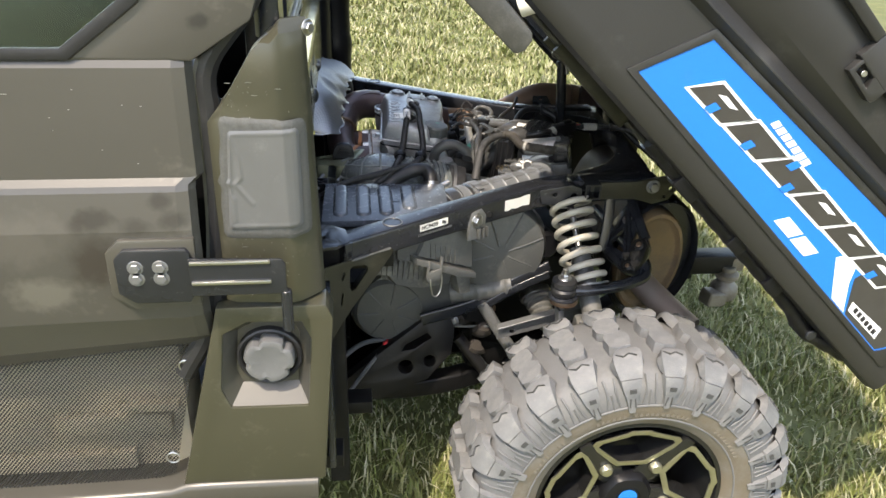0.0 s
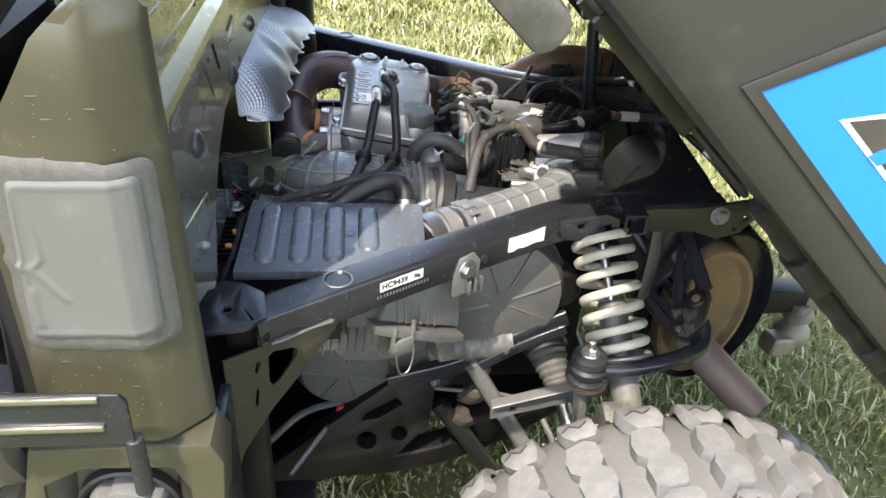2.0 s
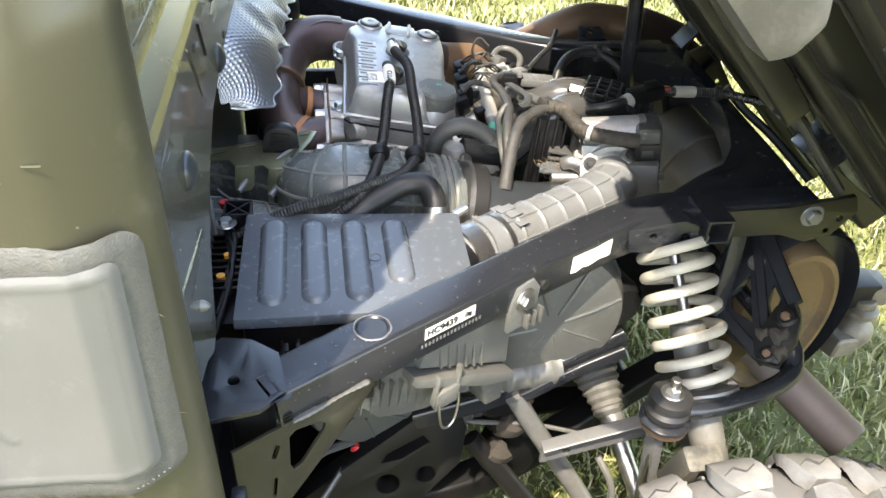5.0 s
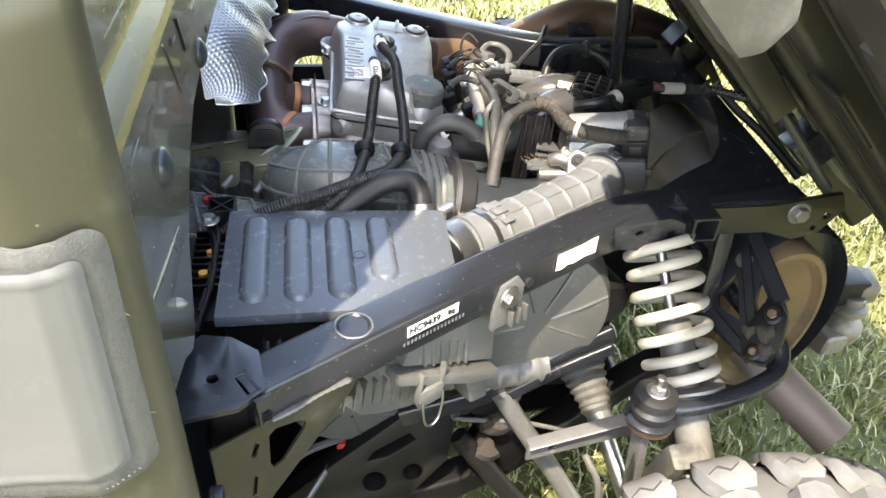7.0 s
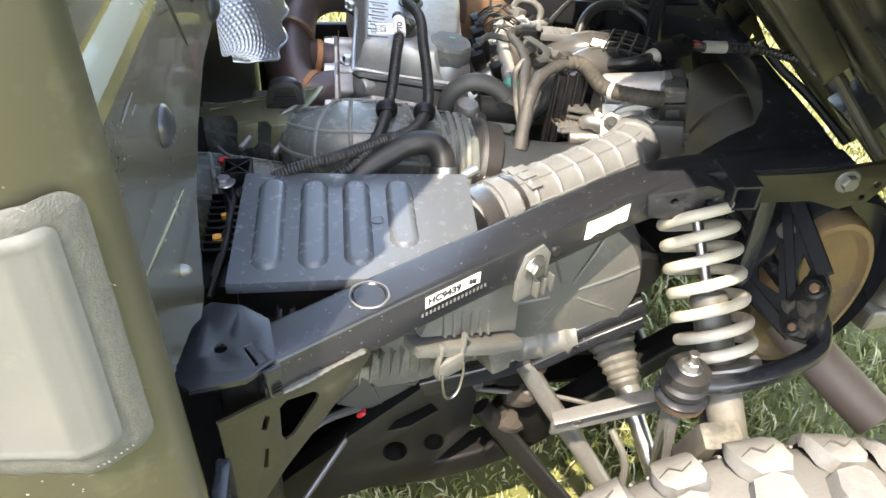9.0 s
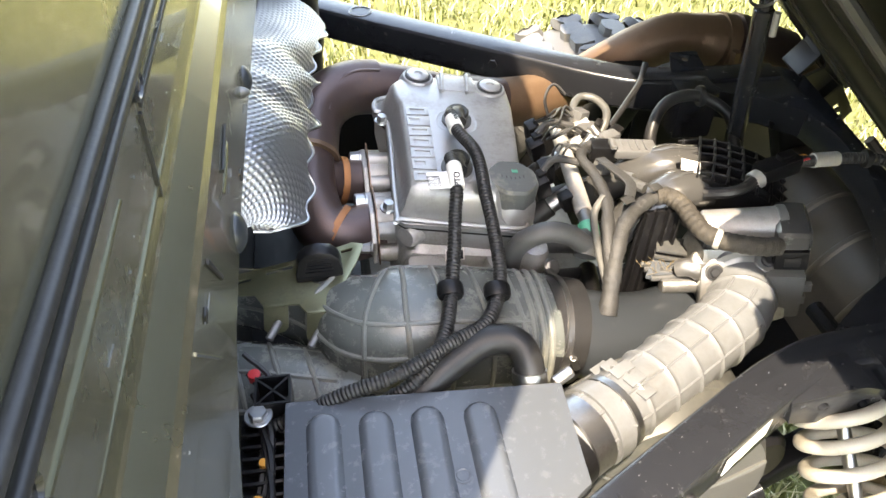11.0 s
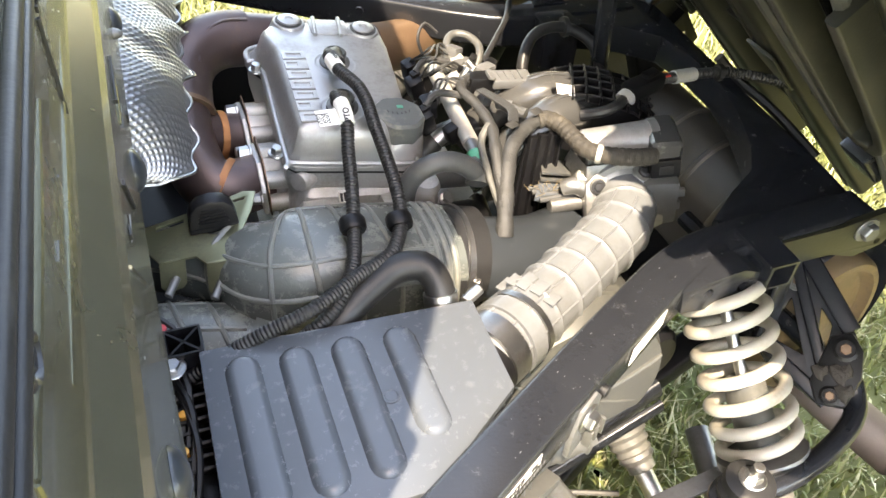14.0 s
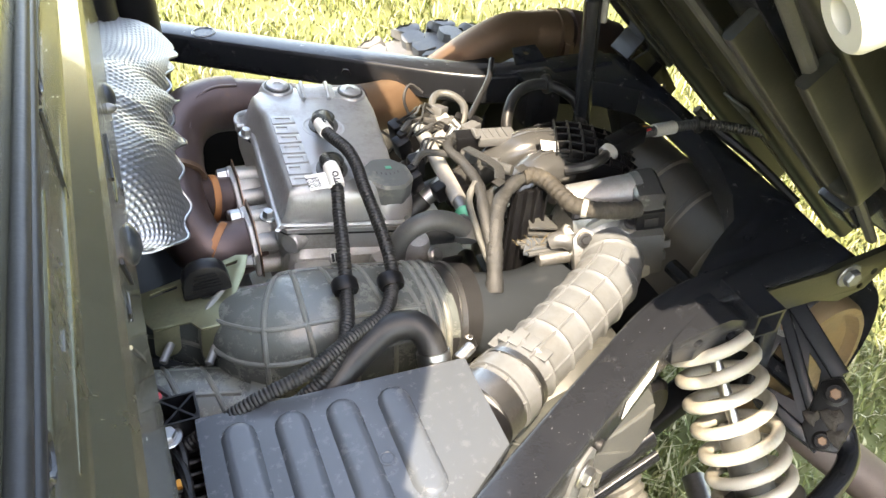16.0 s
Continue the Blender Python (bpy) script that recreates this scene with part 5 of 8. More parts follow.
        for e_ in (-1, 1):
            sweep([(0.296 * math.sin(e_ * 0.034), sg * 0.1140, 0.296 * math.cos(e_ * 0.034)), (0.280 * math.sin(e_ * 0.030), sg * 0.1275, 0.280 * math.cos(e_ * 0.030)), (0.262 * math.sin(e_ * 0.034), sg * 0.1310, 0.262 * math.cos(e_ * 0.034)), (0.243 * math.sin(e_ * 0.048), sg * 0.1322, 0.243 * math.cos(e_ * 0.048))], 0.0022, 0.012, 6, ridge)
        sweep([(0.0, sg * 0.1295, 0.270), (0.0, sg * 0.1318, 0.252), (0.0, sg * 0.1325, 0.238)], 0.0020, 0.012, 6, ridge)
        kinds["groove_ridge", sg] = mesh_of(ridge, "groove_ridge")
        kinds["groove_ridge", sg].materials[0] = RUBBER

    def set_piece(nm, me, steps):
        ob = new(nm, me)
        ob.parent = wheel
        ob.matrix_basis = Matrix.Translation(c) @ Matrix.Rotation(2 * math.pi * steps / count, 4, "Y")
    for k in range(count):
        for sg, off in ((-1, 0.5), (1, 0.40)):
            for nm in ("tread_lug", "sidewall_step", "sidewall_tongue"):
                set_piece(nm, kinds[nm, sg, k % 2], k + off)
            for nm in ("tread_sipe", "lug_pocket", "tongue_slot"):
                set_piece(nm, kinds[nm, sg], k + off)
            set_piece("groove_ridge", kinds["groove_ridge", sg], k + off + 0.5)
        for me, off in ((mid[0], 0.40), (mid[1], 0.50)):
            set_piece("tread_block", me, k + off)
    part("tyre_bead", lathe(c, (0, -s, 0), [(0.184, 0.1130), (0.198, 0.1240), (0.214, 0.1295), (0.232, 0.1332), (0.2355, 0.1326)], 72, caps=False), BEAD_BROWN, wheel, "mud-brown tyre bead", sharp=60)
    # side wall detail
    for r, w in ((0.2375, 0.0022), (0.204, 0.002)):
        part("sidewall_ring", lathe(c, (0, -s, 0), [(r - w, 0.126 + (r - 0.204) * 0.2), (r - w * 0.5, 0.1285 + (r - 0.204) * 0.2), (r + w * 0.5, 0.1285 + (r - 0.204) * 0.2), (r + w, 0.126 + (r - 0.204) * 0.2)], 72, caps=False), RUBBER, wheel)
    mark = bpy.data.meshes.new("sidewall_mark")
    bm = finish(box((0, 0, 0), (0.006, 0.003, 0.010), edge=0.0008, seg=1)); bm.to_mesh(mark); bm.free()
    mark.materials.append(BEAD_BROWN)
    for k in range(16):
        if k % 8 in (3, 4):
            continue
        for j in range(3):
            ob = new("sidewall_mark", mark)
            ob.parent = wheel
            ob.matrix_basis = Matrix.Translation(c) @ Matrix.Rotation(math.radians(-64 + k * 8 + j * 2.6), 4, "Y") @ Matrix.Translation((0, -s * 0.1292, 0.216))
    part("rim", lathe(c, (0, -s, 0), [(0.182, -0.10), (0.186, 0.10), (0.184, 0.112), (0.176, 0.113), (0.172, 0.10), (0.165, 0.06), (0.160, 0.03), (0.150, -0.05), (0.0, -0.06)], 60), GLOSS_RIM, wheel, "gloss black alloy rim")
    for k in range(5):
        a = 2 * math.pi * k / 5
        m = Matrix.Translation(c) @ Matrix.Rotation(a, 4, "Y")
        face = lambda lift: (lambda aa, bb, d: tuple(m @ Vector((aa, -s * (0.070 + lift + d + 0.28 * max(0, bb - 0.075)), bb))))
        big = [(-0.030, 0.072), (0.030, 0.072), (0.088, 0.132), (0.080, 0.146), (0.026, 0.166), (0.018, 0.172), (-0.018, 0.172), (-0.026, 0.166), (-0.080, 0.146), (-0.088, 0.132)]
        small = [(x * 0.84, 0.122 + (z - 0.122) * 0.78) for x, z in big]
        part("window_edge", slab(big, [small], face(0.022), 0.004, 0.001), RIM_MACHINED, wheel, "machined bright window edge")
        part("window_wall", loft([[face(0.023)(x, z, 0) for x, z in small], [face(-0.03)(x * 0.96, z, 0) for x, z in small]], close=True), GLOSS_RIM, wheel)
        ms = Matrix.Translation(c) @ Matrix.Rotation(a + math.pi / 5, 4, "Y")
        spoke = lambda aa, bb, d: tuple(ms @ Vector((aa, -s * (0.068 + d + 0.28 * max(0, bb - 0.075)), bb)))
        part("spoke", slab([(-0.020, 0.040), (0.020, 0.040), (0.030, 0.085), (0.014, 0.12), (0.012, 0.172), (-0.012, 0.172), (-0.014, 0.12), (-0.030, 0.085)], [], spoke, 0.022, 0.003), GLOSS_RIM, wheel)
        part("lug_nut", lathe(tuple(ms @ Vector((0.0, -s * 0.088, 0.082))), (0, -s, 0), [(0.0125, 0), (0.0125, 0.016), (0.009, 0.022), (0, 0.023)], 12), RIM_MACHINED, wheel)
    part("rim_face", lathe(c, (0, -s, 0), [(0.168, 0.100), (0.180, 0.108), (0.184, 0.104)], 60, caps=False), GLOSS_RIM, wheel)
    hexlob = lambda a: 1 - 0.06 * abs(math.sin(3 * a))
    part("hub_cap", lathe(c, (0, -s, 0), [(0.052, 0.05), (0.052, 0.092), (0.044, 0.106), (0.026, 0.110), (0.024, 0.108), (0, 0.108)], 36, lobes=hexlob), PLASTIC, wheel, "dark faceted hub cap")
    part("hub_badge", lathe(c, (0, -s, 0), [(0.019, 0.1085), (0.019, 0.110), (0, 0.110)], 24), DECAL_BLUE, wheel, "small blue round badge")
    wheel.scale = (1, 0.82, 1)
    wheel.location.y = (y - s * 0.135) * 0.18
    return wheel


make_wheel(-0.525, 1, "rear_wheel")
make_wheel(2 * YC + 0.555, -1, "rear_wheel", 0.05, 0.338)


# ---- engine bay ----
def ridged(r, pitch, high, wide=0.3):
    """A radius that swells in rounded rings at even steps."""
    return lambda d, f: r + high * max(0.0, math.cos(2 * math.pi * d / pitch) - (1 - 2 * wide)) / (2 * wide)


def loom(r, pitch=0.0052):
    return lambda d, f: r * (1.0 if (d / pitch) % 1 < 0.62 else 0.86)


HEAD = Matrix.Translation((-0.354, 0.161, 0.804)) @ Matrix.Rotation(radians(7.0), 4, "Y") @ Matrix.Rotation(radians(3.0), 4, "X") @ Matrix.Rotation(radians(-3), 4, "Z")


def make_engine():
    eng = group_part("engine", "twin-cylinder engine with cast aluminium head, dusty")
    # valve cover: flange, wall and sloped crown, as stacked outlines
    out = [(-0.078, -0.112), (-0.068, -0.121), (0.058, -0.128), (0.070, -0.120), (0.080, -0.03), (0.082, 0.09), (0.074, 0.106), (0.056, 0.124), (-0.05, 0.126), (-0.082, 0.118), (-0.094, 0.108), (-0.095, 0.086), (-0.080, 0.066)]
    crown = [(-0.069, -0.114), (-0.062, -0.119), (0.028, -0.122), (0.036, -0.112), (0.066, -0.06), (0.076, 0.06), (0.075, 0.098), (0.052, 0.119), (-0.03, 0.118), (-0.066, 0.112), (-0.078, 0.098), (-0.080, 0.07), (-0.073, 0.05)]
    def ring(pts, k, z, shift=(0, 0)):
        return [tuple(HEAD @ Vector((x * k + shift[0], y * k + shift[1], z))) for x, y in pts]
    def blend_(f):
        return [(a + (c - a) * f, b + (d - b) * f) for (a, b), (c, d) in zip(out, crown)]
    def cap(rows):
        bm = loft(rows, close=True)
        bm.faces.new([v for v in bm.verts][-len(out):])
        return bm
    def on(x, y, z):
        return tuple(HEAD @ Vector((x, y, z)))
    up = (HEAD.to_3x3() @ Vector((0, 0, 1)))
    part("valve_cover_flange", cap([ring(out, 0.99, 0.0), ring(out, 1.01, 0.0015), ring(out, 1.01, 0.0065), ring(out, 0.985, 0.0085), ring(out, 0.96, 0.0085)]), COVER_ALU, eng)
    part("gasket", cap([ring(out, 0.985, -0.004), ring(out, 0.985, 0.0)]), HOSE, eng, "dark gasket line")
    part("flange_bead", sweep([on(x * 0.985, y * 0.985, 0.0105) for x, y in out[6:] + out[:4]], 0.0030, 0.006, 8), COVER_ALU, eng, "bright worn bead along the flange")
    part("valve_cover", cap([ring(out, 0.965, 0.0070), ring(blend_(0.45), 0.985, 0.0125), ring(blend_(0.75), 0.985, 0.022), ring(crown, 0.985, 0.040), ring(crown, 0.955, 0.0465), ring(crown, 0.925, 0.0505), ring(crown, 0.86, 0.0530)]), COVER_ALU, eng, "cast aluminium valve cover")
    for x, y in ((-0.043, 0.103), (0.048, 0.089)):
        part("cover_boss", lathe(on(x, y, 0.004), up, [(0.029, 0), (0.027, 0.025), (0.0225, 0.043), (0.0195, 0.0505), (0.0185, 0.0515), (0, 0.0515)], 28), COVER_ALU, eng)
        b = on(x, y, 0.0555)
        part("bolt_seal", lathe(b, up, [(0.0165, -0.001), (0.0165, 0.0012), (0.0135, 0.0016)], 24), WRAP, eng, "brown rubber seal ring")
        part("cover_bolt", lathe(b, up, [(0.0135, 0), (0.0135, 0.0032), (0.0120, 0.0042), (0.0052, 0.0042), (0.0045, 0.0025), (0.0, 0.0025)], 24), COVER_ALU, eng, "pale flanged bolt")
    part("cover_rib", slab([(-0.026, 0.0), (0.028, 0.0), (0.024, 0.010), (-0.022, 0.010)], [], lambda a, b, d: on(0.004 + a, 0.112 - d, 0.045 + b), 0.035, 0.003), COVER_ALU, eng)
    for x in (-0.012, 0.020):
        part("cover_rib", sweep([on(x, 0.119, 0.02), on(x, 0.114, 0.0545), on(x - 0.002, 0.09, 0.0575), on(x - 0.003, 0.072, 0.0555)], 0.0026, 0.008, 8), COVER_ALU, eng)
    # cast emblem drawn as plain raised frames
    for k in range(7):
        y = 0.026 - k * 0.0205
        w, h = 0.0135, 0.0086
        o_ = [(-w, -h), (w, -h), (w, h), (-w, h)] if k % 2 else [(-w, -h), (w, -h + 0.002), (w, h), (-w, h - 0.002)]
        hole = [(-w * 0.66, -h * 0.5), (-w * 0.66, h * 0.5), (w * 0.62, h * 0.5), (w * 0.62, -h * 0.5)]
        part("cast_frame", slab(o_, [hole] if k not in (1, 5) else [[(-w * 0.8, -h * 0.3), (-w * 0.8, h * 0.6), (w * 0.1, h * 0.6), (w * 0.1, -h * 0.3)]], lambda a, b, d: on(-0.0495 + a, y + b, 0.0528 + d), 0.0022, 0.0008), COVER_ALU, eng, "raised cast frame shape")
    for x, y in ((-0.003, 0.014), (-0.013, -0.077)):
        part("plug_well", lathe(on(x, y - 0.003, 0.050), up, [(0.028, 0), (0.0262, 0.0032), (0.0245, 0.0036), (0.0225, 0.0030), (0.019, 0.002), (0.0, 0.002)], 28), COVER_ALU, eng)
        part("well_seal", lathe(on(x, y, 0.052), up, [(0.0195, 0), (0.019, 0.003), (0.014, 0.005), (0, 0.005)], 24, lobes=lambda a: 1 + 0.08 * math.cos(2 * a)), HOSE_GREY, eng)
        part("plug_boot", lathe(on(x, y + 0.004, 0.055), up, [(0.0130, 0), (0.0150, 0.003), (0.0150, 0.008), (0.0125, 0.010), (0.0, 0.0095)], 24, lobes=lambda a: 1 + 0.10 * math.cos(2 * a)), HOSE, eng, "black rubber spark plug boot")
        part("plug_boot_fin", box((0, 0, 0), (0.005, 0.020, 0.008), edge=0.0015), HOSE, eng).data.transform(HEAD @ Matrix.Translation((x - 0.002, y - 0.004, 0.066)) @ Matrix.Rotation(0.5, 4, "Z"))
        part("plug_boot_arm", sweep([on(x, y, 0.064), on(x - 0.004, y - 0.010, 0.066), on(x - 0.002, y - 0.024, 0.066)], 0.0088, 0.004, 14), HOSE, eng)
    octo = lambda a: 1 - 0.045 * (0.5 - 0.5 * math.cos(8 * a))
    part("oil_filler_neck", lathe(on(0.049, -0.088, 0.0), up, [(0.036, 0), (0.034, 0.018), (0.030, 0.030)], 28), COVER_ALU, eng)
    part("oil_cap", lathe(on(0.049, -0.088, 0.026), up, [(0.0295, 0), (0.0305, 0.003), (0.0300, 0.024), (0.0275, 0.0275), (0.0, 0.0280)], 64, lobes=octo), OIL_CAP, eng, "dark grey eight-sided oil filler cap", sharp=28)
    part("oil_cap_mark", box((0, 0, 0), (0.007, 0.005, 0.0006)), GREEN, eng).data.transform(HEAD @ Matrix.Translation((0.052, -0.080, 0.0545)))
    for k in range(6):
        part("oil_cap_dash", box((0, 0, 0), (0.0010, 0.0035, 0.0004)), HOSE, eng).data.transform(HEAD @ Matrix.Translation((0.036 + 0.005 * k, -0.088 - 0.004 * math.cos(k * 0.6 - 1.5), 0.0543)))
    # head under the cover: rounded cast walls with bosses
    hx = [(x * 0.97, y * 0.97) for x, y in out]
    part("head_upper", cap([ring(hx, 0.90, -0.062, (0.004, 0.004)), ring(hx, 0.93, -0.040), ring(hx, 0.99, -0.022), ring(hx, 1.0, -0.004)]), ALU, eng, "cast aluminium head wall")
    part("cylinder_head", box((-0.352, 0.155, 0.700), (0.16, 0.235, 0.14), (0, 7, -3), 0.02, seg=3), ALU, eng, "cast aluminium cylinder head")
    part("crankcase", box((-0.32, 0.15, 0.52), (0.30, 0.34, 0.30), edge=0.03), ALU, eng, "dusty aluminium crankcase")
    part("gear_case", box((-0.12, 0.06, 0.47), (0.26, 0.24, 0.26), edge=0.03), FRAME_DULL, eng, "dark gear case")
    for x, r, z in ((-0.408, 0.026, 0.705), (-0.372, 0.020, 0.69), (-0.318, 0.024, 0.70), (-0.283, 0.018, 0.715)):
        part("head_boss", lathe((x, 0.040, z), (0.05, -0.12, 1), [(r * 1.05, -0.06), (r, 0), (r * 0.98, 0.048), (r * 0.8, 0.057), (0, 0.060)], 20), ALU, eng)
    part("head_lug", lathe((-0.425, 0.046, 0.792), (-0.7, -0.6, 0.1), [(0.013, -0.03), (0.013, 0), (0.011, 0.003), (0, 0.003)], 18), ALU, eng)
    for y in (0.046, 0.212):
        bolt("cover_screw", on(-0.086, -0.10 + (y - 0.046) * 1.0, 0.008), tuple(up), 0.0062, 0.010, eng, STEEL)
    part("code_plate", box((-0.372, 0.040, 0.764), (0.022, 0.002, 0.014), (-28, 0, 0)), LABEL_WHITE, eng, "small code label")
    for k, w in ((0, 0.003), (1, 0.005), (2, 0.002), (3, 0.004)):
        part("code_bar", box((-0.380 + 0.0052 * k, 0.0388, 0.764), (w, 0.001, 0.010), (-28, 0, 0)), INK_SHADE, eng)
    # exhaust ports: ribbed cast runners, one thin flange each, studs with nuts
    for y in (0.128, 0.222):
        part("exhaust_port", sweep([(-0.40, y, 0.738), (-0.457, y, 0.744)], 0.031, 0.02, 22), ALU, eng)
        for dy, dz in ((0.004, 0.028), (-0.030, 0.016), (0.036, 0.010), (-0.036, -0.012)):
            part("port_rib", sweep([(-0.40, y + dy, 0.744 + dz), (-0.43, y + dy, 0.742 + dz), (-0.455, y + dy, 0.744 + dz)], lambda d, f: 0.0125 - 0.002 * f, 0.01, 14), ALU, eng, "cast port rib")
        part("port_flange", slab([(-0.050, -0.022), (0.050, -0.022), (0.052, 0.012), (0.030, 0.036), (-0.020, 0.040), (-0.050, 0.014)], [], lambda a, b, d: (-0.462 + d, y + a * 0.92, 0.742 + b * 0.9), 0.006, 0.002), ALU, eng, "dull steel port flange")
        part("port_gasket", slab([(-0.049, -0.021), (0.049, -0.021), (0.051, 0.011), (0.029, 0.0385), (-0.02, 0.0415), (-0.049, 0.013)], [], lambda a, b, d: (-0.455 + d, y + a, 0.744 + b), 0.0015, 0), EXHAUST_RUST, eng)
        for dy, dz in ((0.016, 0.026), (-0.040, 0.0)):
            part("port_nut", lathe((-0.462, y + dy, 0.744 + dz), (-1, 0, 0.06), [(0.009, 0), (0.009, 0.002), (0.0078, 0.003), (0.0072, 0.014), (0.0045, 0.0155), (0, 0.0155)], 6), STEEL, eng, "pale steel nut")
    # ignition leads in split loom
    mag = [(-0.361, 0.152, 0.880), (-0.362, 0.143, 0.882), (-0.360, 0.109, 0.884), (-0.349, 0.077, 0.882), (-0.346, 0.051, 0.877), (-0.347, 0.019, 0.868), (-0.346, -0.015, 0.855), (-0.346, -0.047, 0.842), (-0.348, -0.072, 0.831), (-0.353, -0.089, 0.825), (-0.364, -0.111, 0.8225), (-0.378, -0.126, 0.820), (-0.41, -0.140, 0.818), (-0.459, -0.165, 0.814), (-0.502, -0.172, 0.806), (-0.54, -0.174, 0.790), (-0.585, -0.175, 0.765)]
    pto = [(-0.376, 0.063, 0.881), (-0.377, 0.056, 0.885), (-0.377, 0.031, 0.886), (-0.378, 0.012, 0.878), (-0.383, -0.009, 0.862), (-0.388, -0.037, 0.846), (-0.394, -0.064, 0.831), (-0.398, -0.080, 0.825), (-0.409, -0.120, 0.819), (-0.424, -0.148, 0.812), (-0.446, -0.165, 0.800), (-0.475, -0.168, 0.780), (-0.51, -0.165, 0.755)]
    part("ignition_lead", sweep(mag, loom(0.0072, 0.0038), 0.0010, 10), HOSE, eng, "black corrugated loom over an ignition lead", sharp=60)
    part("ignition_lead", sweep(pto, loom(0.0072, 0.0038), 0.0010, 10), HOSE, eng, "black corrugated loom over an ignition lead", sharp=60)
    def sleeve(pts, a, b, nm, mat):
        p = smooth_path(pts, 0.004)
        return part("lead_tag", sweep(p[a:b], 0.0083, 0.006, 16), mat, eng, nm)
    sleeve(mag, 4, 11, "white paper tag round the lead", LABEL_WHITE)
    sleeve(pto, 6, 14, "white paper tag round the lead", LABEL_WHITE)
    tagm = pose(-0.396, 0.0200, 0.8845, 14, 4, 4)
    part("code_tag", box((0.002, 0.001, 0), (0.025, 0.022, 0.0006), edge=0.0002), LABEL_WHITE, eng, "white paper code tag").data.transform(tagm)
    for i in range(9):
        for j in range(9):
            if (i * 7 + j * 5 + i * j) % 3 and (i in (0, 8) or j in (0, 8) or (i * 3 + j * j) % 2):
                part("code_bar", box((0, 0, 0), (0.0013, 0.0013, 0.0002)), INK_SHADE, eng).data.transform(tagm @ Matrix.Translation((-0.0105 + i * 0.0015, -0.006 + j * 0.0015, 0.0005)))
    writing("tag_text", "PTO", 0.0088, pose(-0.3775, 0.0070, 0.8862, 0, -22, 87), INK_SHADE, eng)
    writing("tag_text", "MAG", 0.0080, pose(-0.3618, 0.138, 0.8930, 0, 0, -80), INK_SHADE, eng)
    for x, y, z in ((-0.398, -0.080, 0.8245), (-0.353, -0.088, 0.8245)):
        part("loom_clip", lathe((x, y + 0.009, z + 0.003), (-0.1, -1, -0.3), [(0.0105, 0), (0.0118, 0.003), (0.0118, 0.012), (0.0105, 0.015)], 16, lobes=lambda a: 1 + 0.14 * math.cos(2 * a)), PLASTIC, eng, "black plastic loom clip")


make_engine()


def make_exhaust():
    ex = group_part("exhaust", "heat-tinted brown exhaust pipes and rusty muffler")
    part("header_pipe", sweep([(-0.455, 0.128, 0.740), (-0.492, 0.116, 0.743), (-0.518, 0.125, 0.752), (-0.530, 0.165, 0.768), (-0.530, 0.215, 0.785), (-0.524, 0.262, 0.802), (-0.503, 0.305, 0.814), (-0.462, 0.333, 0.818), (-0.40, 0.342, 0.806), (-0.33, 0.345, 0.785), (-0.25, 0.36, 0.765)],
                              0.0335, 0.012, 22), EXHAUST, ex, "purple-brown heat-tinted header pipe")
    part("header_branch", sweep([(-0.455, 0.220, 0.742), (-0.49, 0.2165, 0.750), (-0.53, 0.205, 0.770)], 0.029, 0.012, 18), EXHAUST, ex)
    part("pipe_collar", sweep([(-0.529, 0.222, 0.788), (-0.528, 0.235, 0.793), (-0.5255, 0.252, 0.798)], 0.0385, 0.004, 28), EXHAUST, ex, "folded sheet collar")
    part("elbow_shell", sweep([(-0.5255, 0.250, 0.798), (-0.516, 0.285, 0.808), (-0.496, 0.313, 0.816), (-0.466, 0.331, 0.8185), (-0.43, 0.339, 0.814)], 0.0368, 0.008, 28), EXHAUST, ex, "outer half shell of the elbow")
    part("collar_lap", sweep([(-0.530, 0.2185, 0.7865), (-0.529, 0.2245, 0.789)], 0.0402, 0.003, 28), EXHAUST_RUST, ex)
    part("elbow_seam", sweep([(-0.497, 0.262, 0.829), (-0.492, 0.285, 0.838), (-0.478, 0.305, 0.848), (-0.455, 0.318, 0.8515), (-0.425, 0.323, 0.847)], 0.0022, 0.006, 8), EXHAUST, ex, "dark lap seam")
    for p, q, r in (((-0.505, 0.1205, 0.747), (-0.498, 0.117, 0.7445), 0.0350), ((-0.494, 0.216, 0.751), (-0.486, 0.217, 0.749), 0.0315)):
        part("heat_band", sweep([p, q], r, 0.003, 24), RUST_BAND, ex, "orange rust band")
    part("rear_pipe", sweep([(-0.27, 0.358, 0.762), (-0.19, 0.385, 0.750), (-0.12, 0.425, 0.745), (-0.06, 0.447, 0.762), (-0.012, 0.452, 0.785), (0.035, 0.452, 0.802), (0.08, 0.452, 0.801), (0.13, 0.452, 0.789), (0.22, 0.45, 0.76), (0.3, 0.42, 0.70)], 0.037, 0.014, 22), EXHAUST_RUST, ex, "copper-brown rear exhaust pipe")
    part("rear_clamp", sweep([(0.118, 0.452, 0.790), (0.124, 0.452, 0.789), (0.134, 0.452, 0.786)], 0.0475, 0.004, 26), EXHAUST_RUST, ex, "rusty pipe clamp")
    part("rear_can", sweep([(0.138, 0.452, 0.786), (0.17, 0.452, 0.776), (0.24, 0.45, 0.75)], 0.050, 0.012, 26), EXHAUST, ex, "dark brown exhaust can")
    part("clamp_bolt", rod((0.128, 0.40, 0.77), (0.128, 0.40, 0.80), 0.008, 6), EXHAUST_RUST, ex)
    part("swell", sweep([(0.070, 0.452, 0.802), (0.092, 0.452, 0.798), (0.112, 0.452, 0.792)], lambda d, f: 0.036 + 0.008 * f, 0.006, 22), EXHAUST_RUST, ex)
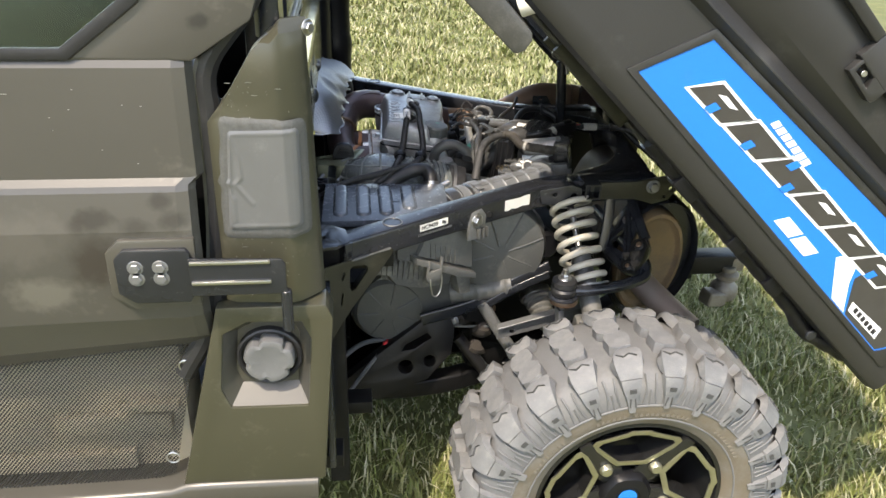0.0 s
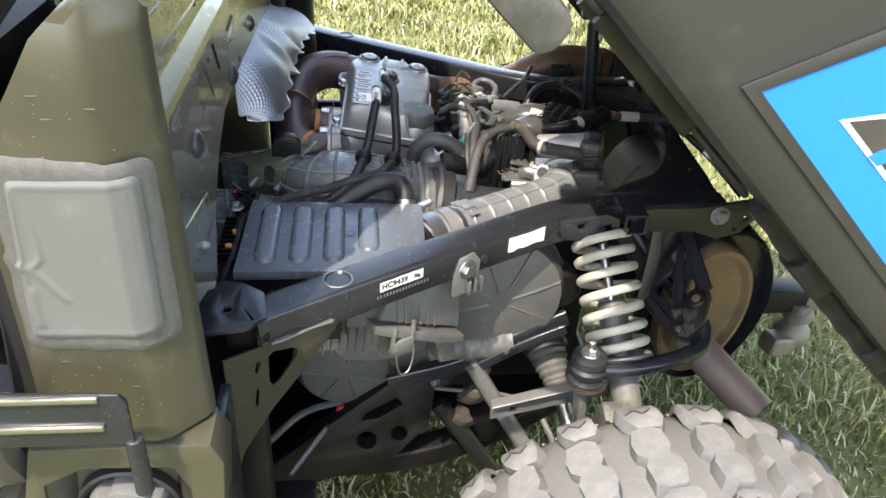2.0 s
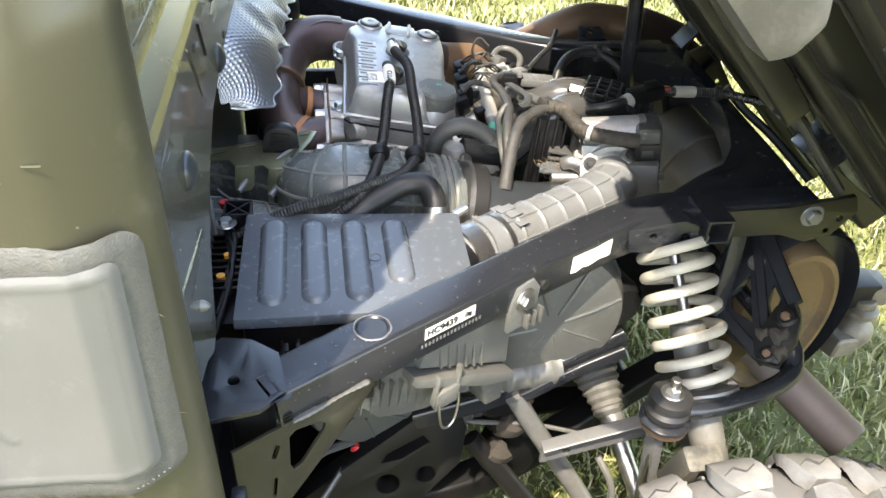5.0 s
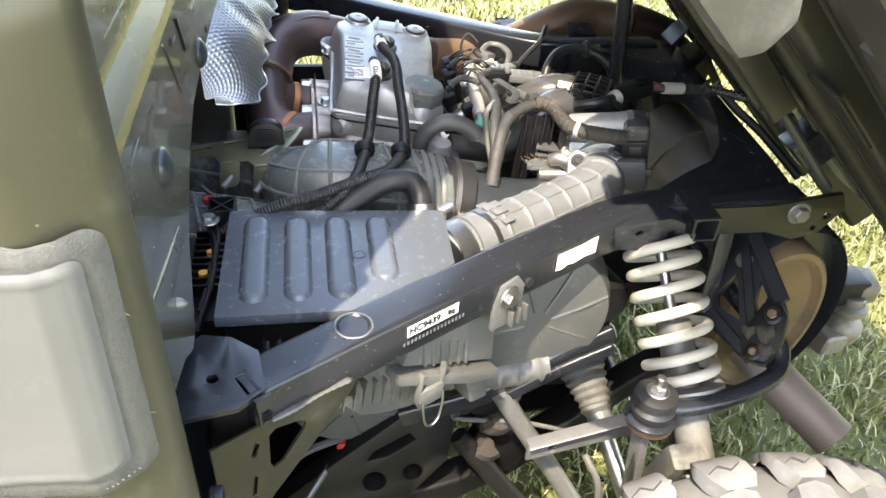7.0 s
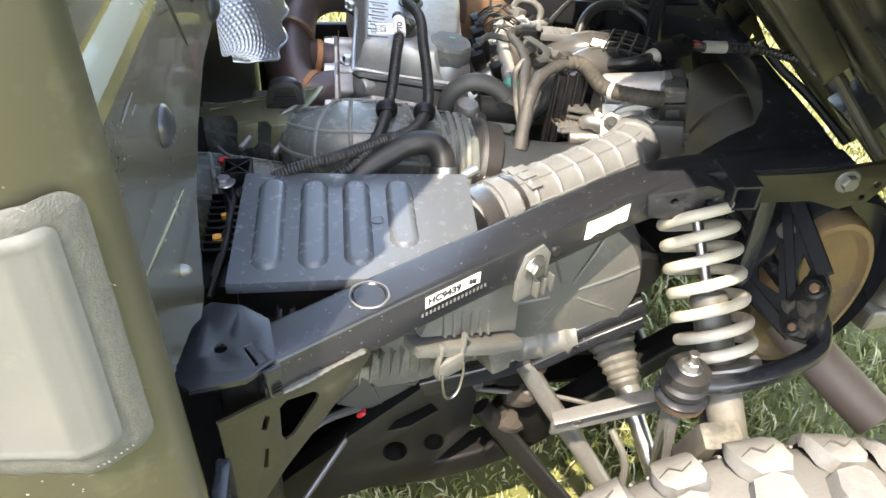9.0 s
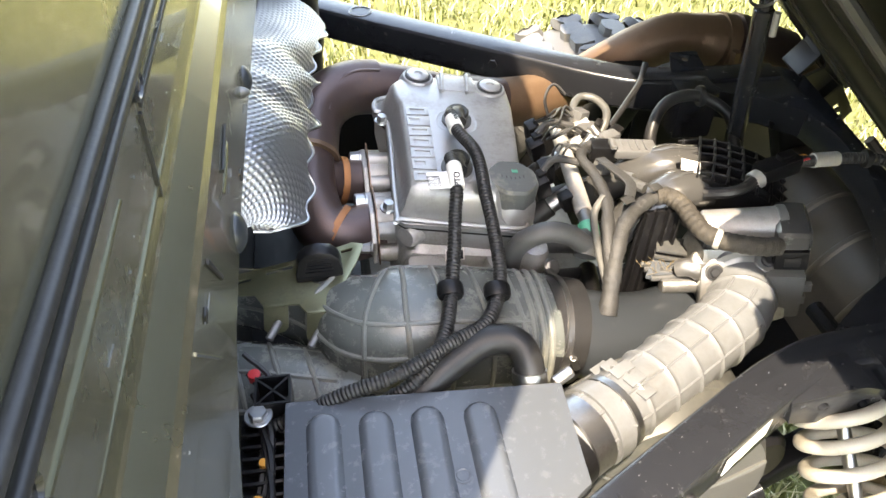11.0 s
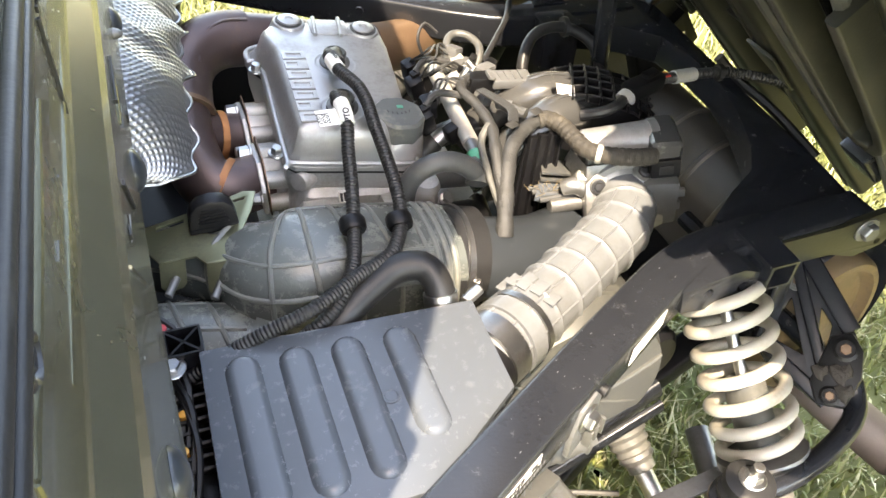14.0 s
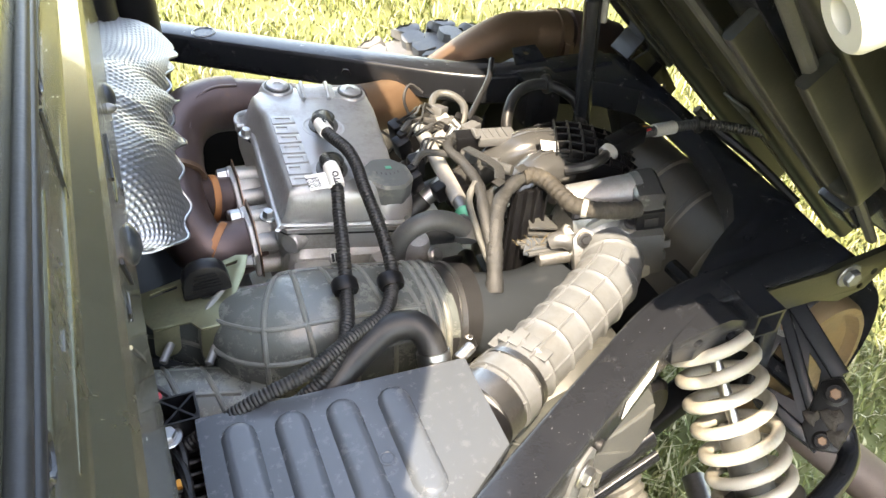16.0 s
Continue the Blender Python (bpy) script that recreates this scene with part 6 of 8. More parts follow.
    # muffler: oval can across the rear
    def oval(profile, half_w, half_h, x, y, z, lean=0.10):
        can = lathe((0, 0, 0), (0, 1, 0), profile, 44)
        for v in can.verts:
            v.co = Vector((x + v.co.x * half_w + v.co.z * half_h * lean, y + v.co.y, z + v.co.z * half_h))
        return can
    part("muffler_can", oval([(0.0, 0.004), (0.5, 0.003), (0.80, 0.006), (0.86, 0.002), (0.90, -0.006), (0.97, -0.006), (1.0, 0.0), (1.0, 0.02)], 0.074, 0.126, 0.160, -0.200, 0.604), MUFFLER, ex, "orange-brown rusty muffler end")
    part("muffler_body", oval([(0.96, 0.018), (0.995, 0.022), (0.995, 0.44), (0.9, 0.45), (0, 0.45)], 0.074, 0.126, 0.160, -0.200, 0.604), MUFFLER_BODY, ex, "grey-brown dusty muffler body")
    part("muffler_shield", oval([(0.93, 0.03), (0.97, 0.0), (1.0, 0.006), (1.0, 0.07), (0.93, 0.07)], 0.102, 0.152, 0.178, -0.186, 0.597), FRAME_BLACK, ex, "black muffler heat shield")
    for y_ in (-0.12, -0.04, 0.04, 0.12):
        part("muffler_rib", oval([(0.99, 0.0), (1.025, 0.004), (1.025, 0.010), (0.99, 0.014)], 0.074, 0.126, 0.160, y_, 0.604), MUFFLER_BODY, ex, "rolled rib round the muffler")
    part("tailpipe", sweep([(0.13, -0.215, 0.575), (0.155, -0.255, 0.555), (0.20, -0.325, 0.525), (0.215, -0.348, 0.515)], 0.0295, 0.012, 22, caps=False), TAILPIPE, ex, "grey-brown tailpipe")
    # Black core that stands for the shade inside the pipe.
    part("tailpipe_bore", sweep([(0.17, -0.28, 0.545), (0.213, -0.345, 0.5165)], 0.026, 0.02, 18), INK_SHADE, ex)


make_exhaust()


def make_shield():
    sh = group_part("heat_shield", "dimpled bright aluminium heat-shield foil with a wavy edge")
    edge = [(-0.598, 0.012, 0.846), (-0.562, 0.016, 0.840), (-0.538, 0.050, 0.846), (-0.535, 0.105, 0.868), (-0.536, 0.14, 0.874), (-0.524, 0.165, 0.877), (-0.533, 0.185, 0.880), (-0.523, 0.225, 0.885), (-0.532, 0.25, 0.882), (-0.520, 0.29, 0.885), (-0.512, 0.35, 0.880), (-0.497, 0.42, 0.876)]
    top = [(-0.600, 0.005, 0.86), (-0.600, 0.03, 0.90), (-0.598, 0.06, 0.935), (-0.595, 0.105, 0.95), (-0.592, 0.14, 0.952), (-0.590, 0.165, 0.952), (-0.588, 0.185, 0.952), (-0.585, 0.225, 0.95), (-0.582, 0.25, 0.948), (-0.58, 0.29, 0.943), (-0.578, 0.35, 0.932), (-0.575, 0.42, 0.925)]
    rows = []
    for k in range(64):
        f = k / 63
        row = []
        for i, (a, b) in enumerate(zip(edge, top)):
            p = Vector(a).lerp(Vector(b), f)
            p.x += 0.012 * math.sin(f * math.pi) * (1 if i > 1 else 0.2) + 0.003 * math.sin(i * 1.9 + f * 2) + 0.012 * (1 - f)
            p.z += 0.004 * math.sin(i * 2.1 + f * 5)
            row.append(p)
        rows.append(smooth_path(row, 0.0013))
    n = min(len(r) for r in rows)
    flat_ = [r[:n] for r in rows]
    rows = []
    for k, r in enumerate(flat_):     # pressed dimples in staggered rows, and a scalloped free edge
        row = []
        for i in range(n):
            a = (flat_[min(k + 1, len(flat_) - 1)][i] - flat_[max(k - 1, 0)][i]).cross(flat_[k][min(i + 1, n - 1)] - flat_[k][max(i - 1, 0)]).normalized()
            a = a if a.x > 0 else -a
            bump = max(0.0, math.sin(math.pi * k / 3) * math.sin(math.pi * (i + (3 if (k // 3) % 2 else 0)) / 3) * (1 if (k // 3) % 2 == 0 else -1))
            q = r[i] + a * 0.0013 * (bump if 2 < k < len(flat_) - 1 else 0.0)
            if k < 5:
                q = q + Vector((0.0045, 0, -0.0015)) * math.sin(i * 0.18) * (1 - k / 5)
            row.append(q)
        rows.append(row)
    hem = [r_ + Vector((0.0006, 0, 0)) for r_ in rows[0][:n]]
    part("foil", thicken(loft(rows), 0.0010), FOIL, sh, "dimpled aluminium foil", sharp=180)
    part("foil_hem", sweep(hem, 0.0016, 0.006, 6), STEEL, sh, "folded bright edge")
    part("dark_post", sweep([(-0.545, 0.50, 0.55), (-0.54, 0.50, 0.85), (-0.545, 0.49, 1.15)], ridged(0.042, 0.13, 0.004), 0.015, 18), PLASTIC, sh, "black plastic intake snorkel")
    part("dark_post", sweep([(-0.60, 0.42, 0.80), (-0.60, 0.42, 1.0), (-0.60, 0.43, 1.2)], 0.05, 0.03, 14), PLASTIC, sh)


make_shield()


def make_intake():
    it = group_part("air_intake", "dusty black air ducts and pale corrugated boot")
    body = [(-0.690, 0.062, 0.736, 0.020, 0.034), (-0.630, 0.036, 0.738, 0.020, 0.036), (-0.580, 0.018, 0.740, 0.024, 0.039), (-0.540, -0.003, 0.743, 0.030, 0.043), (-0.510, -0.024, 0.748, 0.040, 0.048), (-0.475, -0.054, 0.755, 0.0585, 0.0575),
            (-0.440, -0.062, 0.757, 0.0610, 0.0600), (-0.395, -0.063, 0.754, 0.0595, 0.0590), (-0.350, -0.061, 0.746, 0.0580, 0.0575), (-0.310, -0.060, 0.738, 0.0565, 0.0565), (-0.285, -0.060, 0.733, 0.0560, 0.0560)]

    def along(u):
        """Centre, half width and half height of the duct at a place along it, 0 to 10."""
        i = min(int(u), len(body) - 2)
        f = u - i
        p = [np.array(body[min(max(j, 0), len(body) - 1)]) for j in (i - 1, i, i + 1, i + 2)]
        return 0.5 * (2 * p[1] + (p[2] - p[0]) * f + (2 * p[0] - 5 * p[1] + 4 * p[2] - p[3]) * f * f + (3 * p[1] - p[0] - 3 * p[2] + p[3]) * f ** 3)

    def on_duct(u, deg, lift=0.0):
        """A point of the duct's rounded-box skin; degrees from the top towards the near side."""
        q, d = along(u), along(min(u + 0.05, 10.0)) - along(max(u - 0.05, 0.0))
        near = Vector((d[1], -d[0], 0)).normalized()
        ca, sa = math.cos(radians(deg)), math.sin(radians(deg))
        e_ = 2 / 2.7
        return Vector(q[:3]) + near * (q[3] + lift) * math.copysign(abs(sa) ** e_, sa) + Vector((0, 0, 1)) * (q[4] + lift) * math.copysign(abs(ca) ** e_, ca)
    part("main_duct", loft([[on_duct(10 * k / 80, 360 * j / 48) for j in range(48)] for k in range(81)], close=True), DUCT_GREY, it, "dusty moulded black duct with ribs", sharp=50)
    for u in (5.1, 5.95, 6.75, 7.6, 8.45):
        part("duct_rib", sweep([on_duct(u + 0.12 * math.sin(radians(a)), a, -0.0006) for a in range(-110, 151, 20)], 0.0030, 0.007, 8), DUCT_WELT, it, "moulded rib round the duct")
    for u in (8.8, 9.1, 9.4):
        part("duct_rib", sweep([on_duct(u, a, -0.0004) for a in range(-110, 151, 20)], 0.0036, 0.007, 8), DUCT_WELT, it)
    for deg, u0, u1 in ((34, 4.2, 8.7), (-38, 4.6, 8.7), (74, 4.0, 8.8), (82, 1.0, 4.0), (112, 4.4, 8.6)):
        part("duct_seam", sweep([on_duct(u0 + (u1 - u0) * k / 10, deg, -0.0004) for k in range(11)], 0.0032 if deg == 74 else 0.0026, 0.008, 8), DUCT_WELT, it, "raised moulding line")
    part("duct_rib", sweep([on_duct(4.05 - 0.35 * math.cos(radians(a - 40)), a, 0.0) for a in range(-30, 141, 17)], 0.0042, 0.007, 8), DUCT_WELT, it, "thick lip where the duct narrows")
    part("duct_cuff", sweep([(-0.298, -0.060, 0.736), (-0.283, -0.06, 0.733), (-0.262, -0.061, 0.728)], 0.0578, 0.005, 30), HOSE, it)
    part("duct_clamp", sweep([(-0.290, -0.06, 0.7345), (-0.286, -0.06, 0.7335), (-0.281, -0.06, 0.7325)], 0.0600, 0.003, 36), STEEL, it, "worn steel hose clamp")
    part("clamp_screw", rod((-0.276, -0.118, 0.750), (-0.272, -0.122, 0.738), 0.004, 10), STEEL, it)
    part("resonator", sweep([(-0.265, -0.061, 0.728), (-0.22, -0.066, 0.720), (-0.17, -0.062, 0.712), (-0.125, -0.045, 0.705)], lambda d, f: 0.053 - 0.004 * f, 0.012, 30, flat=0.85), SMOOTH_GREY, it, "smooth dark plastic duct")
    part("gearcase_top", slab([(-0.06, -0.09), (0.06, -0.09), (0.15, -0.05), (0.16, 0.10), (-0.06, 0.10)], [], lambda a, b, d: (a, b, 0.565 + d), 0.03, 0.008), PLASTIC, it, "dark casing under the throttle")
    part("resonator_fin", slab([(-0.165, -0.02), (-0.135, 0.02), (-0.118, 0.02), (-0.135, -0.035)], [], lambda a, b, d: (a, b, 0.755 + d), 0.006, 0.001), LID_PLASTIC, it)
    part("resonator_plug", lathe((-0.140, -0.028, 0.750), (0, -0.1, 1), [(0.0085, 0), (0.0085, 0.004), (0, 0.005)], 16), STRAP_WHITE, it)
    rng_ = random.Random(3)
    for k in range(26):     # straw caught beside the plate
        p = Vector((-0.152 + rng_.uniform(-0.012, 0.022), -0.012 + rng_.uniform(-0.010, 0.012), 0.759 + rng_.uniform(-0.004, 0.005)))
        q = p + Vector((rng_.uniform(-0.011, 0.011), rng_.uniform(-0.008, 0.010), rng_.uniform(0.002, 0.012)))
        part("straw", rod(tuple(p), tuple(q), 0.00028, 4), STRAW, it)
    part("lower_duct", sweep([(-0.70, -0.065, 0.70), (-0.62, -0.075, 0.70), (-0.55, -0.09, 0.698), (-0.505, -0.105, 0.694)], 0.056, 0.006, 32), DUCT_GREY, it, "dusty ribbed lower duct", sharp=40)
    for x0, y0, z0 in ((-0.655, -0.071, 0.70), (-0.615, -0.0757, 0.70), (-0.575, -0.084, 0.699), (-0.540, -0.093, 0.697)):
        part("duct_rib", sweep([(x0 + 0.012 * math.sin(radians(a)), y0 - 0.056 * math.sin(radians(a)), z0 + 0.056 * math.cos(radians(a))) for a in range(-100, 121, 20)], 0.0030, 0.008, 8), DUCT_WELT, it, "moulded rib round the duct")
    for s_ in (-0.045, -0.012, 0.025):
        part("duct_seam", sweep([(-0.68, -0.07 + s_, 0.70 + math.sqrt(0.056 ** 2 - s_ ** 2)), (-0.6, -0.08 + s_, 0.699 + math.sqrt(0.056 ** 2 - s_ ** 2)), (-0.515, -0.10 + s_, 0.695 + math.sqrt(0.056 ** 2 - s_ ** 2))], 0.0030, 0.02, 6), DUCT_WELT, it)
    part("duct_mark", box((-0.524, -0.070, 0.744), (0.012, 0.016, 0.002), (-20, 15, 0)), GREEN, it, "green paint mark")
    part("lower_cuff", sweep([(-0.512, -0.103, 0.695), (-0.498, -0.107, 0.693)], 0.061, 0.005, 28), DUCT_GREY, it)
    # mounting bracket with knob and studs
    tri = [(-0.640, 0.018), (-0.59, 0.022), (-0.535, 0.027), (-0.487, 0.036), (-0.475, 0.030), (-0.484, 0.004), (-0.504, -0.034), (-0.521, -0.060), (-0.537, -0.060), (-0.547, -0.042), (-0.558, -0.040), (-0.580, -0.040), (-0.592, -0.016), (-0.64, -0.004)]
    slope = lambda a, b, d: (a, b, 0.7955 + d + (a + 0.50) * 0.14)
    part("duct_bracket", slab(tri, [[(-0.537, -0.006), (-0.525, 0.002), (-0.503, 0.001), (-0.502, -0.004), (-0.510, -0.017), (-0.518, -0.022), (-0.530, -0.016)], [(-0.580, 0.010), (-0.580, 0.016), (-0.552, 0.018), (-0.552, 0.013)], [(-0.500, 0.022), (-0.500, 0.026), (-0.487, 0.027), (-0.489, 0.022)], [(-0.622, 0.004), (-0.622, 0.009), (-0.596, 0.011), (-0.596, 0.006)]], slope, 0.0025, 0.0006), YELLOW_ZINC, it, "yellow zinc bracket plate with cut-outs")
    for x0, y0, w, dn in ((-0.5285, -0.0585, 0.0105, 0.036), (-0.570, -0.0385, 0.0125, 0.034)):
        top_ = 0.7955 + (x0 + 0.50) * 0.14 + 0.0015
        part("bracket_tongue", slab([(-w, 0.002), (w, 0.002), (w, -dn + 0.006), (w * 0.7, -dn + 0.001), (0.0, -dn - 0.001), (-w * 0.7, -dn + 0.001), (-w, -dn + 0.006)], [], lambda a, b, d: (x0 + a + b * 0.10, y0 - 0.001 + d + b * 0.12, top_ + b), 0.0025, 0.0006), YELLOW_ZINC, it, "folded zinc tongue")
        part("bracket_stud", rod((x0 + 0.001, y0 - 0.002, top_ - dn + 0.014), (x0 - 0.010, y0 - 0.020, top_ - dn + 0.008), 0.0042, 12), ARM_GREY, it)
    kb = [[(-0.5235 + a, 0.006 - 0.017 * g + b * 0.1, 0.794 + b * q) for a, b in ((-0.0235, 0.0), (-0.0235, 0.012), (-0.0205, 0.024), (-0.013, 0.0315), (0.0, 0.034), (0.013, 0.0315), (0.0205, 0.024), (0.0235, 0.012), (0.0235, 0.0))] for g, q in ((-0.3, 0.75), (0.0, 0.93), (0.15, 1.0), (0.85, 1.0), (1.0, 0.95), (1.06, 0.86))]
    bm = loft(kb)
    bm.faces.new(list(bm.verts)[-9:])
    part("bracket_knob", bm, PLASTIC, it, "black ribbed plastic knob")
    part("knob_skirt", slab([(-0.548, -0.013), (-0.499, -0.013), (-0.499, 0.008), (-0.548, 0.008)], [], lambda a, b, d: (a, b, 0.7925 + d), 0.006, 0.002), PLASTIC, it)
    for k in range(5):
        part("knob_rib", box((-0.5235, -0.0117 + 0.0006 * k, 0.804 + k * 0.0036), (0.030 - 0.0022 * k, 0.0022, 0.0015), edge=0.0005), PLASTIC, it)
    # boot from the air box to the throttle
    boot = [(-0.335, -0.238, 0.755), (-0.302, -0.217, 0.761), (-0.253, -0.190, 0.763), (-0.203, -0.163, 0.763), (-0.153, -0.133, 0.763), (-0.108, -0.106, 0.763), (-0.083, -0.083, 0.763), (-0.071, -0.058, 0.764), (-0.067, -0.035, 0.764)]
    part("corrugated_boot", sweep(boot, lambda d, f: 0.0352 + 0.0022 * (0.5 + 0.5 * math.cos(2 * math.pi * d / 0.034)) ** 24, 0.0020, 36), BOOT, it, "dusty pale corrugated intake boot", sharp=50)
    for across, high in ((-0.010, 0.0338), (0.016, 0.0318), (-0.031, 0.0165)):
        part("boot_seam", sweep([(x - across * 0.48, y + across * 0.88, z + high) for x, y, z in boot[1:-2]], 0.0017, 0.01, 6), BOOT, it, "raised moulding line")
    for a, b, nm in ((boot[1], (-0.290, -0.2105, 0.7615), "steel band clamp"),):
        part("band_clamp", sweep([Vector(a) + Vector((-0.012, -0.007, 0)), Vector(b) - Vector((0.004, 0.002, 0))], 0.0385, 0.004, 32), STEEL, it, nm)
        part("boot_collar", sweep([Vector(b) + Vector((0.002, 0.001, 0)), Vector(b) + Vector((0.018, 0.0095, 0))], 0.0395, 0.004, 32), BOOT, it)
    part("clamp_screw", rod((-0.318, -0.178, 0.792), (-0.300, -0.170, 0.797), 0.006, 10), STEEL, it)
    part("band_clamp", sweep([(-0.268, -0.1985, 0.7625), (-0.262, -0.195, 0.7627)], 0.0380, 0.003, 32), STEEL, it, "steel band clamp")
    for k in range(7):
        a_ = -0.5 + k * 0.42
        n_ = Vector((-0.48, 0.88, 0)) * math.sin(a_) + Vector((0, 0, 1)) * math.cos(a_)
        part("torn_tab", box(tuple(Vector((-0.247, -0.187, 0.763)) + n_ * 0.0375), (0.016 + 0.004 * (k % 3), 0.012, 0.0016), (0, 0, 30), 0.0004), BOOT, it, "torn rubber tab")
    part("throttle_clamp", sweep([(-0.0675, -0.044, 0.7635), (-0.067, -0.034, 0.764)], 0.0395, 0.004, 32), BOOT, it)
    part("outlet_neck", sweep([(-0.37, -0.262, 0.748), (-0.34, -0.245, 0.752), (-0.312, -0.225, 0.759)], 0.036, 0.01, 26), PLASTIC, it)
    # breather hose beside the lid
    part("breather_hose", sweep([(-0.338, -0.172, 0.782), (-0.3385, -0.158, 0.803), (-0.348, -0.142, 0.8135), (-0.372, -0.136, 0.812), (-0.40, -0.145, 0.803), (-0.43, -0.160, 0.79), (-0.46, -0.175, 0.765), (-0.48, -0.18, 0.73)], 0.0145, 0.006, 16), HOSE, it, "black rubber breather hose")
    part("hose_clamp", sweep([(-0.338, -0.169, 0.786), (-0.338, -0.163, 0.797)], 0.0165, 0.003, 20), STEEL, it, "bright crimped hose clamp")


make_intake()


def make_airbox():
    ab = group_part("air_box", "dark blue-grey plastic air filter box")
    lid = [(-0.5615, -0.170), (-0.313, -0.183), (-0.316, -0.288), (-0.395, -0.345), (-0.41, -0.358), (-0.566, -0.358)]
    flat = lambda z: (lambda a, b, d: (a, b, z + d))
    part("lid", slab(lid, [], flat(0.786), 0.014, 0.0035), LID_PLASTIC, ab, "dark plastic lid with raised ribs")
    for x, y0, y1 in ((-0.529, -0.338, -0.190), (-0.4845, -0.338, -0.193), (-0.440, -0.337, -0.195), (-0.3935, -0.312, -0.197)):
        h, r = (y1 - y0) / 2, 0.0125
        lev = [(r + 0.003, 0.7985), (r + 0.0022, 0.8002), (r, 0.8034), (r - 0.0022, 0.8048), (r - 0.006, 0.8050)]
        rows = [[(px, py, z) for px, py in capsule(x, (y0 + y1) / 2, h - r, rr)] for rr, z in lev]
        bm = loft(rows, close=True)
        bm.faces.new(list(bm.verts)[-len(rows[0]):])
        part("lid_rib", bm, LID_PLASTIC, ab, "raised rounded rib", sharp=60)
    part("lid_mark", lathe((-0.419, -0.266, 0.8), (0, 0, 1), [(0.0075, 0), (0.0075, 0.001), (0.006, 0.0012), (0.005, 0.0004), (0, 0.0004)], 20), LID_PLASTIC, ab)
    part("body", slab([(x * 1.0, y) for x, y in ((-0.555, -0.178), (-0.325, -0.19), (-0.328, -0.285), (-0.42, -0.350), (-0.558, -0.350))], [], flat(0.69), 0.096, 0.006), PLASTIC, ab, "black ribbed box body")
    for k in range(7):
        part("body_fin", box((-0.52 + k * 0.016, -0.372, 0.745), (0.0022, 0.03, 0.05), edge=0.0006), PLASTIC, ab)
    for k in range(5):
        part("body_fin", box((-0.515 + k * 0.011, -0.384, 0.775), (0.004, 0.012, 0.02), edge=0.001), PLASTIC, ab)
    part("body_step", box((-0.50, -0.375, 0.735), (0.14, 0.05, 0.03), edge=0.006), PLASTIC, ab)
    # fins, lattice block and seals in front of the lid
    part("fin_block", box((-0.585, -0.225, 0.725), (0.045, 0.16, 0.05), edge=0.004), PLASTIC, ab)
    for k in range(9):
        part("block_fin", box((-0.583, -0.160 - k * 0.0125, 0.757), (0.040, 0.003, 0.022), (25, 0, 0), 0.0008), PLASTIC, ab)
    def lattice(cx, cy, z, w, d):
        bm = slab([(cx - w / 2, cy - d / 2), (cx + w / 2, cy - d / 2), (cx + w / 2, cy + d / 2), (cx - w / 2, cy + d / 2)],
                  [[(cx - w / 2 + 0.002, cy - d / 2 + 0.002), (cx - w / 2 + 0.002, cy + d / 2 - 0.002), (cx + w / 2 - 0.002, cy + d / 2 - 0.002), (cx + w / 2 - 0.002, cy - d / 2 + 0.002)]], flat(z - 0.025), 0.028)
        ang = math.degrees(math.atan2(d, w))
        for sg in (1, -1):
            box((cx, cy, z - 0.011), (math.hypot(w, d) - 0.004, 0.002, 0.026), (0, 0, sg * ang), 0, bm)
        box((cx, cy, z - 0.022), (w, d, 0.003), (0, 0, 0), 0, bm)
        return bm
    part("lattice_block", lattice(-0.572, -0.153, 0.795, 0.032, 0.032), PLASTIC, ab, "black cross-braced plastic block")
    part("lattice_block", lattice(-0.552, -0.392, 0.775, 0.04, 0.03), PLASTIC, ab)
    for p, m_, r in (((-0.588, -0.245, 0.765), ORANGE, 0.005), ((-0.572, -0.378, 0.782), ORANGE, 0.0045), ((-0.545, -0.392, 0.783), STRAP_WHITE, 0.005), ((-0.583, -0.21, 0.768), ORANGE, 0.004), ((-0.59, -0.125, 0.785), RED, 0.006)):
        part("seal", lathe(p, (0, 0, 1), [(r, -0.004), (r, 0.004), (0, 0.005)], 10), m_, ab, "small coloured seal")
    for p in ((-0.585, -0.175, 0.79), (-0.555, -0.415, 0.80)):
        bolt("box_bolt", p, (0, 0, 1), 0.0085, 0.007, ab)
    for k in range(5):
        x0 = -0.60 + 0.004 * k
        part("box_wire", sweep([(x0, -0.10 - 0.02 * k, 0.79 - 0.006 * k), (-0.575, -0.13 - 0.03 * k, 0.775), (-0.59, -0.2 - 0.03 * k, 0.75)], 0.003, 0.01, 6), HOSE, ab)
    # lower housing that shows under the rail, with its latch
    hous = group_part("filter_housing", "dusty grey ribbed plastic housing with a wire latch")
    t = Vector((0.160, 0.097, 0)).normalized(); out = Vector((t.y, -t.x, 0))
    base = Vector((-0.46, -0.40, 0))
    at = lambda a, b, d: tuple(base + t * a + out * d + Vector((0, 0, b)))
    o2 = Vector((-0.535, -0.456, 0)) + out * 0.002
    at = lambda a, b, d: tuple(o2 + t * a + out * d + Vector((0, 0, b)))
    part("housing_skirt", slab([(0.085, 0.765), (0.29, 0.765), (0.29, 0.69), (0.266, 0.628), (0.20, 0.640), (0.172, 0.650), (0.135, 0.668), (0.115, 0.695), (0.085, 0.705)], [], lambda a, b, d: at(a, b, d - 0.040), 0.030, 0.004), HOUSING_DARK, hous, "dark ribbed skirt")
